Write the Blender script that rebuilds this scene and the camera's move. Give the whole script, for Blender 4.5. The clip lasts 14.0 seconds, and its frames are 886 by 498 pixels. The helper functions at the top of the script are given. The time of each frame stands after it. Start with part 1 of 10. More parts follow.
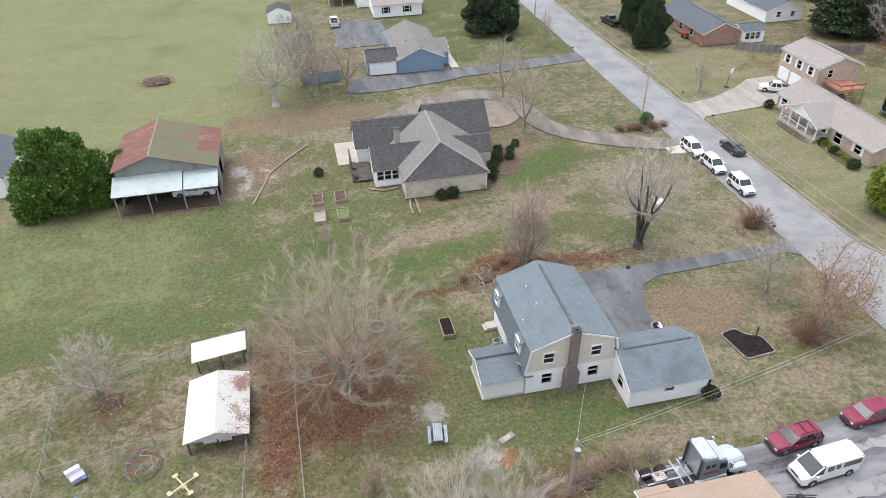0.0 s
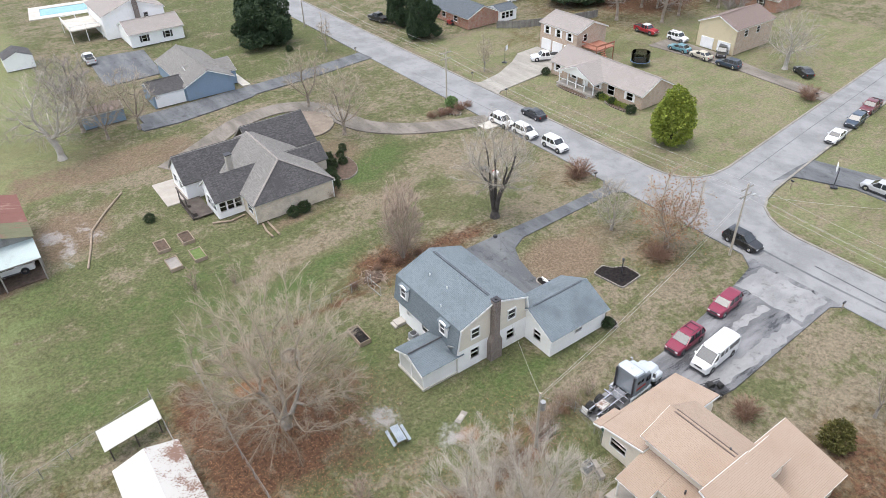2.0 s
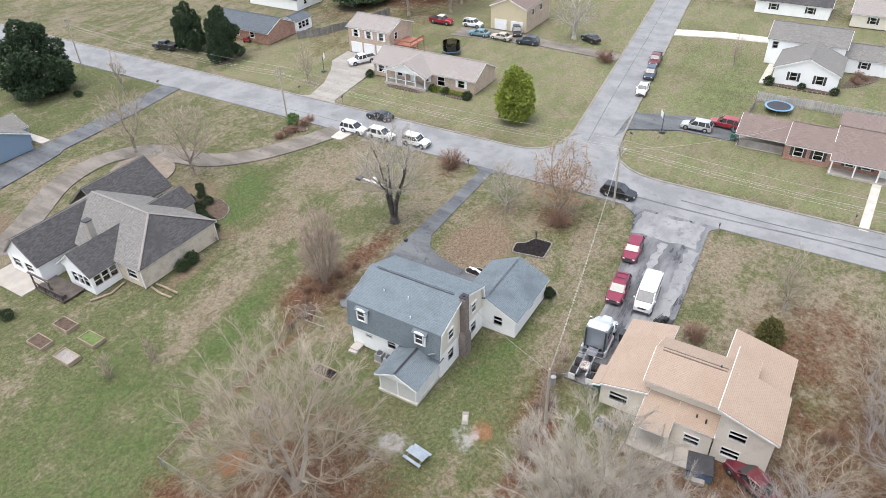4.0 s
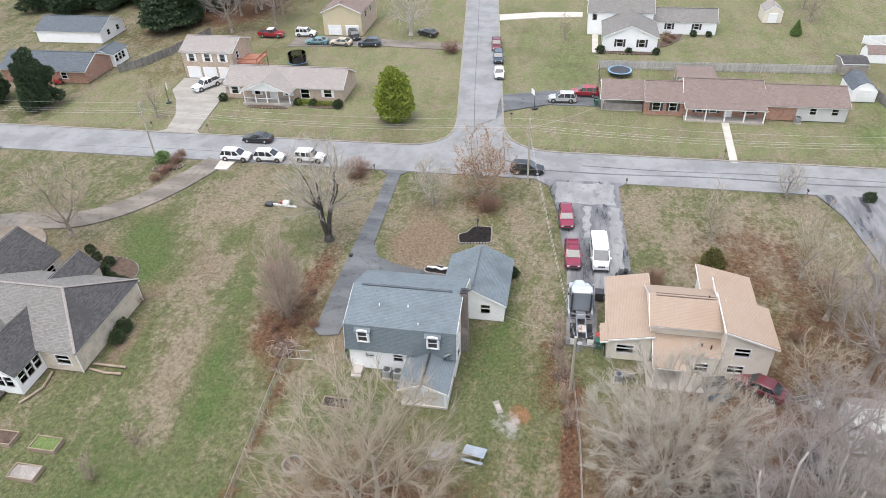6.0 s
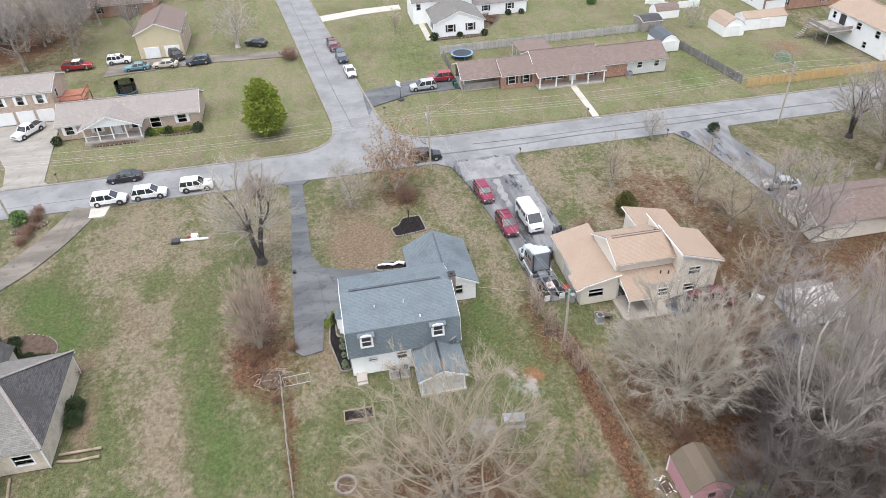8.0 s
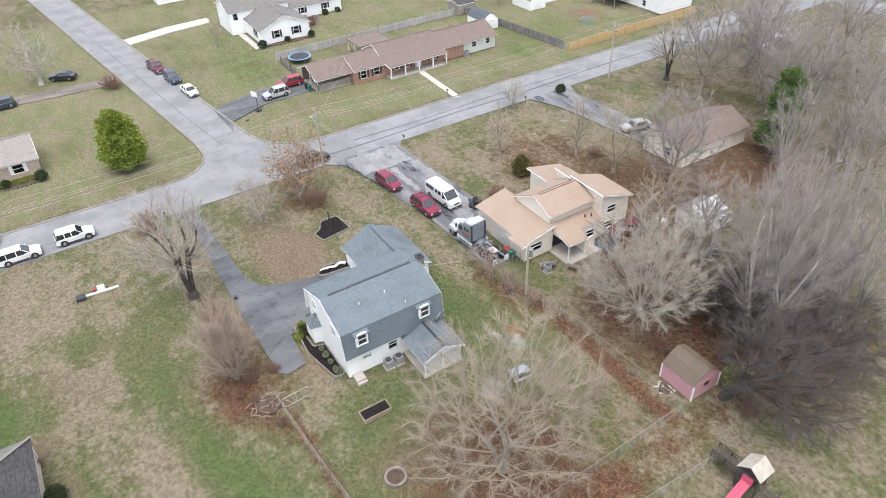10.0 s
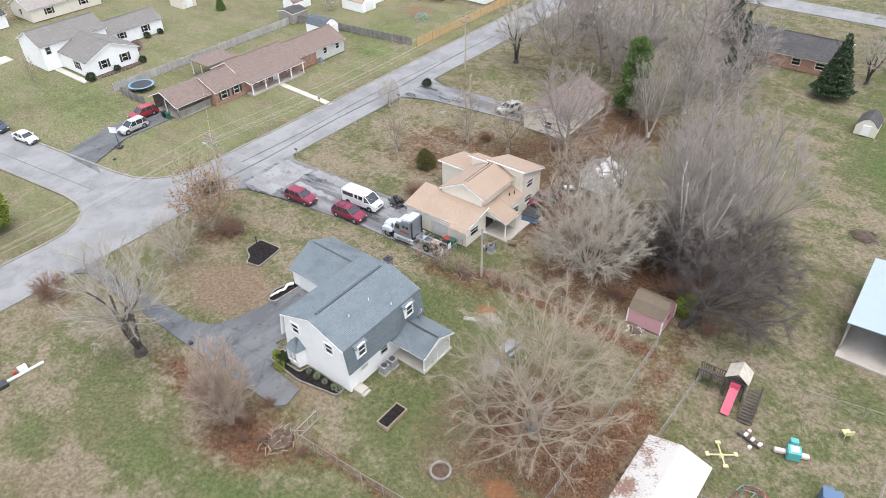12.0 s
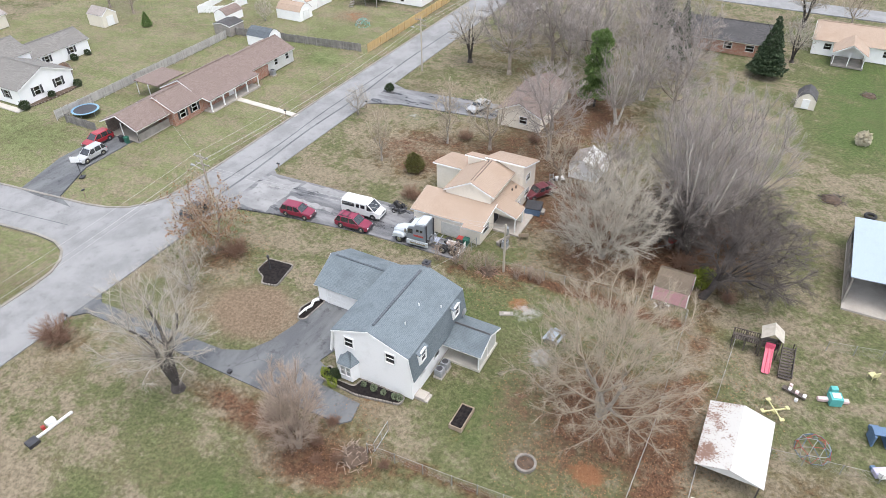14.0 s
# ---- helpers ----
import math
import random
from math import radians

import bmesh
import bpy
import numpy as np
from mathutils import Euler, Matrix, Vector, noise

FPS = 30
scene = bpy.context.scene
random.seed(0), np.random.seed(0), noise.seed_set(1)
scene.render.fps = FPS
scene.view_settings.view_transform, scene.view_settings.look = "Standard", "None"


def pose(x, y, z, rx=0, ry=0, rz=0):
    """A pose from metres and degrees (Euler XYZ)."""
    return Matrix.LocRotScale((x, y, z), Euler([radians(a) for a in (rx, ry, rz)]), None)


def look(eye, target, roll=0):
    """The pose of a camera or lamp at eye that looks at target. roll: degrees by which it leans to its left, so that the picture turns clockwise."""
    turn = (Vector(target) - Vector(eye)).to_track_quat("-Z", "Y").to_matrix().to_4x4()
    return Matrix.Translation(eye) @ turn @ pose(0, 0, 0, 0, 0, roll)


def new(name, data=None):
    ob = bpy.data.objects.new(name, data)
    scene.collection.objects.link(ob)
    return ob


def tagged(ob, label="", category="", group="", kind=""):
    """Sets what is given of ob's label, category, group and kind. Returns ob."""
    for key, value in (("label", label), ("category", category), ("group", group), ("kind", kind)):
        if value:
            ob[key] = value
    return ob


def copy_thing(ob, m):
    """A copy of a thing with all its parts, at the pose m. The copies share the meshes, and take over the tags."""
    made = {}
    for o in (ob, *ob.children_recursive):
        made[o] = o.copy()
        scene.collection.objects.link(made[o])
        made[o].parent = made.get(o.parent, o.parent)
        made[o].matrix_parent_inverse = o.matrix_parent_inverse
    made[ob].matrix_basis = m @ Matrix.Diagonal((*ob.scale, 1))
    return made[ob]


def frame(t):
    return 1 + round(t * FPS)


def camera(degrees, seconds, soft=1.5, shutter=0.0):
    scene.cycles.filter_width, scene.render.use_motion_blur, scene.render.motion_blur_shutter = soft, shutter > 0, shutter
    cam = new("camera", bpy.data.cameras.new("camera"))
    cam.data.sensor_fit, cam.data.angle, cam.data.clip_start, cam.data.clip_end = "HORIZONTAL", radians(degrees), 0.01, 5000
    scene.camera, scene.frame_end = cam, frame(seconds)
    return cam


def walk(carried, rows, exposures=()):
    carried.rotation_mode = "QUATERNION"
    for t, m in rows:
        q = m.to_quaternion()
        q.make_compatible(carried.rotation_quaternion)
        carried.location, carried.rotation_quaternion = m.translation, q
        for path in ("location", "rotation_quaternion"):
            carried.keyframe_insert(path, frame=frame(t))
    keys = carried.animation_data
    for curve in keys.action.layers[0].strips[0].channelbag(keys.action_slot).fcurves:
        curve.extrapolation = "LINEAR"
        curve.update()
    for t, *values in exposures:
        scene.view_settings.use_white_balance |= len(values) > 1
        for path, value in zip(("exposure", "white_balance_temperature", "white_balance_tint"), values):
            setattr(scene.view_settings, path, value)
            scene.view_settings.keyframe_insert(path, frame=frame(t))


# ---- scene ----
cam = camera(66.1, 14.0, soft=0.85)
METRES, EYE, TILT, LEAN, TURN = 111.6, 48.0, 0.0, 0.0, -12.0
ROWS = [
    (0.0, 0.0, 0.0, 0.0, -0.51, -35.45, 0.72),
    (0.5, -0.027, -0.0024, -0.0002, -5.71, -35.38, 0.86),
    (1.0, -0.0543, -0.0021, 0.0007, -11.92, -35.4, 0.9),
    (1.5, -0.0802, 0.0015, 0.0024, -17.82, -35.42, 1.05),
    (2.0, -0.1088, 0.0099, 0.0039, -24.03, -35.47, 1.25),
    (2.5, -0.1388, 0.0243, 0.005, -30.29, -35.54, 1.5),
    (3.0, -0.1699, 0.0454, 0.0061, -36.22, -35.65, 1.65),
    (5.5, -0.2944, 0.1961, 0.0103, -62.37, -36.05, 2.06),
    (6.0, -0.3134, 0.2321, 0.0102, -67.76, -36.18, 2.14),
    (6.5, -0.3297, 0.2702, 0.011, -73.14, -36.34, 2.1),
    (7.0, -0.3434, 0.3084, 0.011, -78.53, -36.45, 2.12),
    (7.5, -0.3534, 0.346, 0.0111, -83.67, -36.6, 2.07),
    (8.0, -0.3611, 0.3856, 0.011, -89.16, -36.75, 2.06),
    (10.5, -0.3518, 0.5726, 0.0129, -115.88, -37.39, 1.73),
    (11.0, -0.3381, 0.6073, 0.0143, -121.3, -37.49, 1.51),
    (11.5, -0.3221, 0.6384, 0.0158, -126.25, -37.49, 1.25),
    (12.0, -0.3029, 0.6685, 0.0176, -130.16, -37.45, 0.98),
    (12.5, -0.2816, 0.696, 0.0192, -133.12, -37.41, 0.84),
    (13.0, -0.2593, 0.7209, 0.0197, -136.07, -37.37, 0.74),
    (13.5, -0.239, 0.7411, 0.0198, -138.41, -37.33, 0.57),
    (14.0, -0.2185, 0.7595, 0.02, -140.35, -37.32, 0.51),
]
walk(cam, [(t, pose(0, 0, EYE, TILT, LEAN, TURN) @ pose(METRES * x, METRES * y, METRES * z, 90 + pitch, roll, yaw)) for t, x, y, z, yaw, pitch, roll in ROWS],
     exposures=[(0.0, 0.9), (3.0, 0.98), (8.0, 0.94), (11.0, 1.03), (14.0, 1.03)])

# ---- world and light: a bright overcast day ----
SUN_EL, SUN_AZ = 76.0, -60.0
world = bpy.data.worlds.new("overcast_sky")
scene.world = world
world.use_nodes = True
wn, wl = world.node_tree.nodes, world.node_tree.links
sky = wn.new("ShaderNodeTexSky")
sky.sky_type, sky.sun_disc = "NISHITA", False
sky.sun_elevation, sky.sun_rotation = radians(SUN_EL), radians(SUN_AZ)
sky.air_density, sky.dust_density, sky.ozone_density = 1.0, 3.0, 1.0
wsat = wn.new("ShaderNodeHueSaturation")
wsat.inputs["Saturation"].default_value = 0.5
wl.new(sky.outputs[0], wsat.inputs["Color"])
wl.new(wsat.outputs[0], wn["Background"].inputs[0])
wn["Background"].inputs[1].default_value = 0.19
sun = new("sun", bpy.data.lights.new("sun", "SUN"))
sun.data.energy, sun.data.angle, sun.data.color = 0.5, radians(50), (1.0, 0.98, 0.95)
_a, _e = radians(SUN_AZ), radians(SUN_EL)
sun.matrix_world = look((60 + 80 * math.sin(_a) * math.cos(_e), 40 + 80 * math.cos(_a) * math.cos(_e), 80 * math.sin(_e)), (60, 40, 0))


# ---- materials ----
def nd(tree, kind, props=None, **ins):
    n = tree.nodes.new("ShaderNode" + kind)
    for k, v in (props or {}).items():
        if k == "data_type": n.data_type = v
        elif k == "operation": n.operation = v
        elif k == "blend_type": n.blend_type = v
        elif k == "attribute_name": n.attribute_name = v
        elif k == "offset": n.offset = v
        elif k == "bands_direction": n.bands_direction = v
        elif k == "interpolation": n.interpolation_type = v
        elif k == "clamp": n.use_clamp = v
    for k, v in ins.items():
        key = int(k[1:]) if k[0] == "i" and k[1:].isdigit() else k.replace("_", " ")
        if isinstance(v, bpy.types.NodeSocket):
            tree.links.new(v, n.inputs[key])
        else:
            n.inputs[key].default_value = v
    return n


def col(c):
    return (*c, 1.0) if len(c) == 3 else c


def mixc(tree, fac, a, b, mode="MIX"):
    n = nd(tree, "Mix", {"data_type": "RGBA", "blend_type": mode})
    for i, v in ((0, fac), (6, a), (7, b)):
        if isinstance(v, bpy.types.NodeSocket): tree.links.new(v, n.inputs[i])
        else: n.inputs[i].default_value = v if i == 0 else col(v)
    return n.outputs[2]


def maths(tree, op, a, b=0.0, clamp=False):
    n = nd(tree, "Math", {"operation": op, "clamp": clamp})
    for i, v in ((0, a), (1, b)):
        if isinstance(v, bpy.types.NodeSocket): tree.links.new(v, n.inputs[i])
        else: n.inputs[i].default_value = v
    return n.outputs[0]


def ramp(tree, v, lo, hi):
    n = nd(tree, "MapRange", {"interpolation": "SMOOTHSTEP"}, i1=lo, i2=hi)
    tree.links.new(v, n.inputs[0])
    return n.outputs[0]


def noise_at(tree, vec, scale, detail=4.0, rough=0.55):
    return nd(tree, "TexNoise", None, Vector=vec, Scale=scale, Detail=detail, Roughness=rough).outputs["Fac"]


def blank(name):
    m = bpy.data.materials.new(name)
    m.use_nodes = True
    return m, m.node_tree, m.node_tree.nodes["Principled BSDF"]


def where(tree, space="world"):
    if space == "world": return nd(tree, "NewGeometry").outputs["Position"]
    if space == "uv": return nd(tree, "UVMap").outputs[0]
    return nd(tree, "TexCoord").outputs["Object"]


def mat(name, a, b, scale=1.5, fine=18.0, rough=0.8, metal=0.0, bump=0.15, space="world", spread=0.35, per=0.0, coat=0.0):
    """Two tones mixed at two scales, with fine relief."""
    m, tr, bs = blank(name)
    p = where(tr, space)
    n1, n2 = noise_at(tr, p, scale), noise_at(tr, p, fine, 3.0)
    f = ramp(tr, maths(tr, "ADD", maths(tr, "MULTIPLY", n1, 0.65), maths(tr, "MULTIPLY", n2, 0.35)), 0.5 - spread / 2, 0.5 + spread / 2)
    c = mixc(tr, f, a, b)
    if per:
        r = nd(tr, "ObjectInfo").outputs["Random"]
        c = mixc(tr, maths(tr, "MULTIPLY", r, per), c, tuple(v * 0.45 for v in a))
    tr.links.new(c, bs.inputs["Base Color"])
    bs.inputs["Roughness"].default_value, bs.inputs["Metallic"].default_value = rough, metal
    bs.inputs["Coat Weight"].default_value = coat
    if bump:
        bp = nd(tr, "Bump", None, Strength=bump, Distance=0.03, Height=n2)
        tr.links.new(bp.outputs[0], bs.inputs["Normal"])
    return m


def shingle(name, a, b, c, row=0.15, width=0.36, streak=0.5, vary=0.32):
    """Asphalt shingles: offset tabs in courses, each with its own tone."""
    m, tr, bs = blank(name)
    uv = where(tr, "uv")
    br = nd(tr, "TexBrick", {"offset": 0.37}, Vector=uv, Color1=(0, 0, 0, 1), Color2=(1, 1, 1, 1), Mortar=(0.0, 0.0, 0.0, 1), Scale=1.0,
            Mortar_Size=0.012, Mortar_Smooth=0.3, Brick_Width=width, Row_Height=row, Bias=0.0)
    mp = nd(tr, "Mapping", None, Vector=uv, Scale=(1.0, 4.0, 1.0))
    n1 = noise_at(tr, mp.outputs[0], 1.6, 6.0, 0.8)
    n2 = noise_at(tr, where(tr), 0.35, 3.0)
    n3 = noise_at(tr, where(tr), 30.0, 2.0)
    tone = maths(tr, "ADD", maths(tr, "MULTIPLY", br.outputs["Color"], vary), maths(tr, "ADD", maths(tr, "MULTIPLY", n1, streak), 0.25 - vary / 2))
    k = mixc(tr, ramp(tr, tone, 0.15, 0.75), a, b)
    k = mixc(tr, ramp(tr, n2, 0.45, 0.75), k, c)
    k = mixc(tr, maths(tr, "MULTIPLY", br.outputs["Fac"], 0.45), k, tuple(v * 0.45 for v in a))
    k = mixc(tr, 1.0, k, (0.84, 0.84, 0.84), "MULTIPLY")
    tr.links.new(k, bs.inputs["Base Color"])
    bs.inputs["Roughness"].default_value = 0.92
    h = maths(tr, "ADD", tone, maths(tr, "MULTIPLY", n3, 0.5))
    tr.links.new(nd(tr, "Bump", None, Strength=0.35, Distance=0.03, Height=h).outputs[0], bs.inputs["Normal"])
    return m


def lined(name, a, b, pitch, depth=0.4, rough=0.6, metal=0.0, axis=1, dirt=0.3, dirtc=(0.25, 0.22, 0.18), dscale=0.8):
    """Boards, laps or ribs at an even pitch along one texture axis, with stains."""
    m, tr, bs = blank(name)
    uv = where(tr, "uv")
    sep = nd(tr, "SeparateXYZ", None, Vector=uv)
    fr = maths(tr, "FRACT", maths(tr, "DIVIDE", sep.outputs[axis], pitch))
    n1 = noise_at(tr, where(tr), dscale, 5.0, 0.65)
    n2 = noise_at(tr, where(tr), 14.0, 3.0)
    k = mixc(tr, ramp(tr, n2, 0.3, 0.7), a, b)
    k = mixc(tr, maths(tr, "MULTIPLY", ramp(tr, n1, 0.5, 0.72), dirt), k, dirtc)
    if depth > 0.9:
        lap = maths(tr, "MULTIPLY", ramp(tr, fr, 0.75, 1.0), ramp(tr, noise_at(tr, where(tr), 0.7, 3.0), 0.4, 0.6))
        k = mixc(tr, maths(tr, "MULTIPLY", lap, 0.8), k, tuple(0.25 * v for v in a))
    tr.links.new(k, bs.inputs["Base Color"])
    bs.inputs["Roughness"].default_value, bs.inputs["Metallic"].default_value = rough, metal
    tr.links.new(nd(tr, "Bump", None, Strength=depth, Distance=0.02, Height=fr).outputs[0], bs.inputs["Normal"])
    return m


def bricks(name, a, b, mortar, w=0.21, h=0.075):
    m, tr, bs = blank(name)
    br = nd(tr, "TexBrick", None, Vector=where(tr, "uv"), Color1=col(a), Color2=col(b), Mortar=col(mortar), Scale=1.0, Mortar_Size=0.009,
            Mortar_Smooth=0.2, Brick_Width=w, Row_Height=h, Bias=0.0)
    n = noise_at(tr, where(tr), 1.2, 4.0)
    k = mixc(tr, maths(tr, "MULTIPLY", ramp(tr, n, 0.45, 0.7), 0.35), br.outputs["Color"], tuple(v * 0.55 for v in a))
    tr.links.new(k, bs.inputs["Base Color"])
    bs.inputs["Roughness"].default_value = 0.9
    tr.links.new(nd(tr, "Bump", None, Strength=0.4, Distance=0.01, Height=maths(tr, "SUBTRACT", 1.0, br.outputs["Fac"])).outputs[0], bs.inputs["Normal"])
    return m


def pane_mat(name, tint=0.9):
    m, tr, bs = blank(name)
    tr.nodes.remove(bs)
    g = nd(tr, "BsdfGlossy", None, Roughness=0.03)
    t = nd(tr, "BsdfTransparent", None, Color=(tint, tint, tint, 1))
    f = nd(tr, "Fresnel", None, IOR=1.5)
    mx = nd(tr, "MixShader")
    tr.links.new(f.outputs[0], mx.inputs[0]); tr.links.new(t.outputs[0], mx.inputs[1]); tr.links.new(g.outputs[0], mx.inputs[2])
    tr.links.new(mx.outputs[0], tr.nodes["Material Output"].inputs[0])
    return m


def leaf_mat(name, a, b, c, rough=0.6):
    """Foliage whose leaves differ one by one."""
    m, tr, bs = blank(name)
    r = nd(tr, "NewGeometry").outputs["Random Per Island"]
    n = noise_at(tr, where(tr), 0.9, 3.0)
    k = mixc(tr, r, a, b)
    k = mixc(tr, ramp(tr, n, 0.45, 0.65), k, c)
    tr.links.new(k, bs.inputs["Base Color"])
    bs.inputs["Roughness"].default_value = rough
    bs.inputs["Specular IOR Level"].default_value = 0.25
    return m


M = {}
M["asphalt"] = None
M["slate_shingle"] = shingle("slate_shingle", (0.074, 0.097, 0.114), (0.2, 0.24, 0.264), (0.135, 0.164, 0.183), streak=0.8, vary=0.2)
M["tan_shingle"] = shingle("tan_shingle", (0.35, 0.258, 0.19), (0.45, 0.345, 0.267), (0.4, 0.297, 0.224), streak=0.75, vary=0.2)
M["grey_shingle"] = shingle("grey_shingle", (0.045, 0.044, 0.046), (0.12, 0.115, 0.115), (0.07, 0.067, 0.068))
M["light_grey_shingle"] = shingle("light_grey_shingle", (0.16, 0.152, 0.14), (0.28, 0.268, 0.25), (0.21, 0.2, 0.186))
M["taupe_shingle"] = shingle("taupe_shingle", (0.28, 0.25, 0.23), (0.4, 0.36, 0.335), (0.34, 0.305, 0.28))
M["brown_shingle"] = shingle("brown_shingle", (0.18, 0.132, 0.113), (0.28, 0.216, 0.192), (0.23, 0.175, 0.152))
M["blue_shingle"] = shingle("blue_shingle", (0.07, 0.085, 0.1), (0.16, 0.18, 0.2), (0.11, 0.13, 0.15))
M["white_siding"] = lined("white_siding", (0.93, 0.93, 0.92), (0.9, 0.9, 0.89), 0.2, 0.35, 0.55, dirt=0.08)
M["cream_siding"] = lined("cream_siding", (0.76, 0.7, 0.6), (0.7, 0.65, 0.55), 0.2, 0.35, 0.6, dirt=0.15)
M["beige_siding"] = lined("beige_siding", (0.84, 0.78, 0.68), (0.78, 0.72, 0.62), 0.2, 0.35, 0.6, dirt=0.2)
M["grey_siding"] = lined("grey_siding", (0.62, 0.62, 0.6), (0.56, 0.56, 0.54), 0.2, 0.35, 0.6, dirt=0.15)
M["blue_siding"] = lined("blue_siding", (0.2, 0.28, 0.37), (0.23, 0.31, 0.4), 0.2, 0.35, 0.6, dirt=0.15)
M["yellow_siding"] = lined("yellow_siding", (0.62, 0.53, 0.36), (0.57, 0.49, 0.33), 0.2, 0.35, 0.6, dirt=0.15)
M["red_brick"] = bricks("red_brick", (0.3, 0.13, 0.08), (0.42, 0.2, 0.13), (0.45, 0.42, 0.38))
M["tan_brick"] = bricks("tan_brick", (0.42, 0.3, 0.22), (0.55, 0.42, 0.32), (0.5, 0.46, 0.4))
M["cream_brick"] = bricks("cream_brick", (0.55, 0.46, 0.36), (0.68, 0.6, 0.49), (0.6, 0.55, 0.47))
M["brown_brick"] = bricks("brown_brick", (0.14, 0.11, 0.1), (0.24, 0.19, 0.16), (0.3, 0.28, 0.26))
M["white_paint"] = mat("white_paint", (0.86, 0.86, 0.85), (0.8, 0.8, 0.79), 0.8, 10, 0.5, bump=0.03)
M["dark_paint"] = mat("dark_paint", (0.03, 0.03, 0.035), (0.05, 0.05, 0.055), 2, 20, 0.5, bump=0.03)
M["glass"] = pane_mat("glass", 0.8)
M["blind"] = mat("blind", (0.6, 0.6, 0.56), (0.5, 0.5, 0.47), 3, 20, 0.8, bump=0.0)
M["room"] = mat("room", (0.1, 0.09, 0.08), (0.07, 0.065, 0.06), 1, 8, 0.9, bump=0.0)
M["concrete"] = mat("concrete", (0.44, 0.405, 0.36), (0.33, 0.3, 0.265), 0.5, 12, 0.9, bump=0.15)
M["kerb_concrete"] = mat("kerb_concrete", (0.3, 0.28, 0.25), (0.2, 0.185, 0.16), 0.7, 12, 0.95, bump=0.15)
M["pale_concrete"] = mat("pale_concrete", (0.54, 0.51, 0.455), (0.42, 0.39, 0.345), 0.6, 12, 0.9, bump=0.12)
M["bark"] = mat("bark", (0.22, 0.18, 0.145), (0.34, 0.29, 0.24), 1.5, 16, 0.95, bump=0.5, space="object")
M["dark_bark"] = mat("dark_bark", (0.035, 0.03, 0.027), (0.09, 0.078, 0.07), 1.0, 10, 0.95, bump=0.5, space="object")
M["grey_bark"] = mat("grey_bark", (0.22, 0.195, 0.165), (0.37, 0.335, 0.295), 1.2, 12, 0.95, bump=0.4, space="object")
M["wood"] = mat("wood", (0.24, 0.18, 0.125), (0.36, 0.29, 0.22), 1.0, 14, 0.85, bump=0.25)
M["weathered_wood"] = mat("weathered_wood", (0.22, 0.2, 0.18), (0.34, 0.31, 0.28), 1.0, 14, 0.9, bump=0.25)
M["dark_wood"] = mat("dark_wood", (0.06, 0.05, 0.045), (0.12, 0.1, 0.085), 1.0, 14, 0.9, bump=0.25)
M["fence_wire"] = mat("fence_wire", (0.36, 0.345, 0.32), (0.26, 0.245, 0.225), 3, 20, 0.8, bump=0.05)
M["galv"] = mat("galv", (0.42, 0.43, 0.43), (0.34, 0.35, 0.35), 3, 20, 0.5, 0.6, bump=0.05)
M["pole_wood"] = mat("pole_wood", (0.36, 0.325, 0.27), (0.47, 0.42, 0.35), 1.0, 14, 0.9, bump=0.2)
M["wire"] = mat("wire", (0.5, 0.49, 0.47), (0.42, 0.41, 0.4), 3, 20, 0.6, 0.0, bump=0.0)
M["mulch"] = mat("mulch", (0.012, 0.011, 0.012), (0.035, 0.03, 0.028), 3, 25, 1.0, bump=0.8)
M["mulch"].node_tree.nodes["Principled BSDF"].inputs["Specular IOR Level"].default_value = 0.05
M["soil"] = mat("soil", (0.06, 0.042, 0.03), (0.13, 0.09, 0.065), 2, 20, 1.0, bump=0.8)
M["rubber"] = mat("rubber", (0.018, 0.018, 0.019), (0.035, 0.034, 0.033), 4, 30, 0.85, bump=0.1, space="object")
M["chrome"] = mat("chrome", (0.7, 0.7, 0.72), (0.55, 0.55, 0.57), 4, 30, 0.22, 0.9, bump=0.0, space="object")
M["carglass"] = mat("carglass", (0.02, 0.024, 0.027), (0.035, 0.04, 0.044), 2, 8, 0.05, 0.0, bump=0.0, space="object")
M["carglass"].node_tree.nodes["Principled BSDF"].inputs["Specular IOR Level"].default_value = 1.0
M["lamp_white"] = mat("lamp_white", (0.75, 0.76, 0.78), (0.6, 0.6, 0.62), 5, 30, 0.15, 0.0, bump=0.0, space="object")
M["lamp_red"] = mat("lamp_red", (0.4, 0.02, 0.02), (0.3, 0.015, 0.015), 5, 30, 0.2, 0.0, bump=0.0, space="object")


def paint(name, c, rough=0.3, metal=0.0):
    return mat(name, c, tuple(v * 0.86 for v in c), 0.8, 20, rough, metal, bump=0.0, space="object", coat=0.6)


# ---- mesh helpers ----
def box(bm, x0, x1, y0, y1, z0, z1, bev=0.0, rot=None):
    r = bmesh.ops.create_cube(bm, size=1.0, matrix=Matrix.LocRotScale(((x0 + x1) / 2, (y0 + y1) / 2, (z0 + z1) / 2), None, (abs(x1 - x0), abs(y1 - y0), abs(z1 - z0))))
    vs = r["verts"]
    if bev:
        es = list({e for v in vs for e in v.link_edges})
        rb = bmesh.ops.bevel(bm, geom=es, offset=bev, segments=2, affect="EDGES", profile=0.5)
        vs = [v for v in rb["verts"]]
    if rot is not None:
        bmesh.ops.transform(bm, matrix=rot, verts=vs)
    return vs


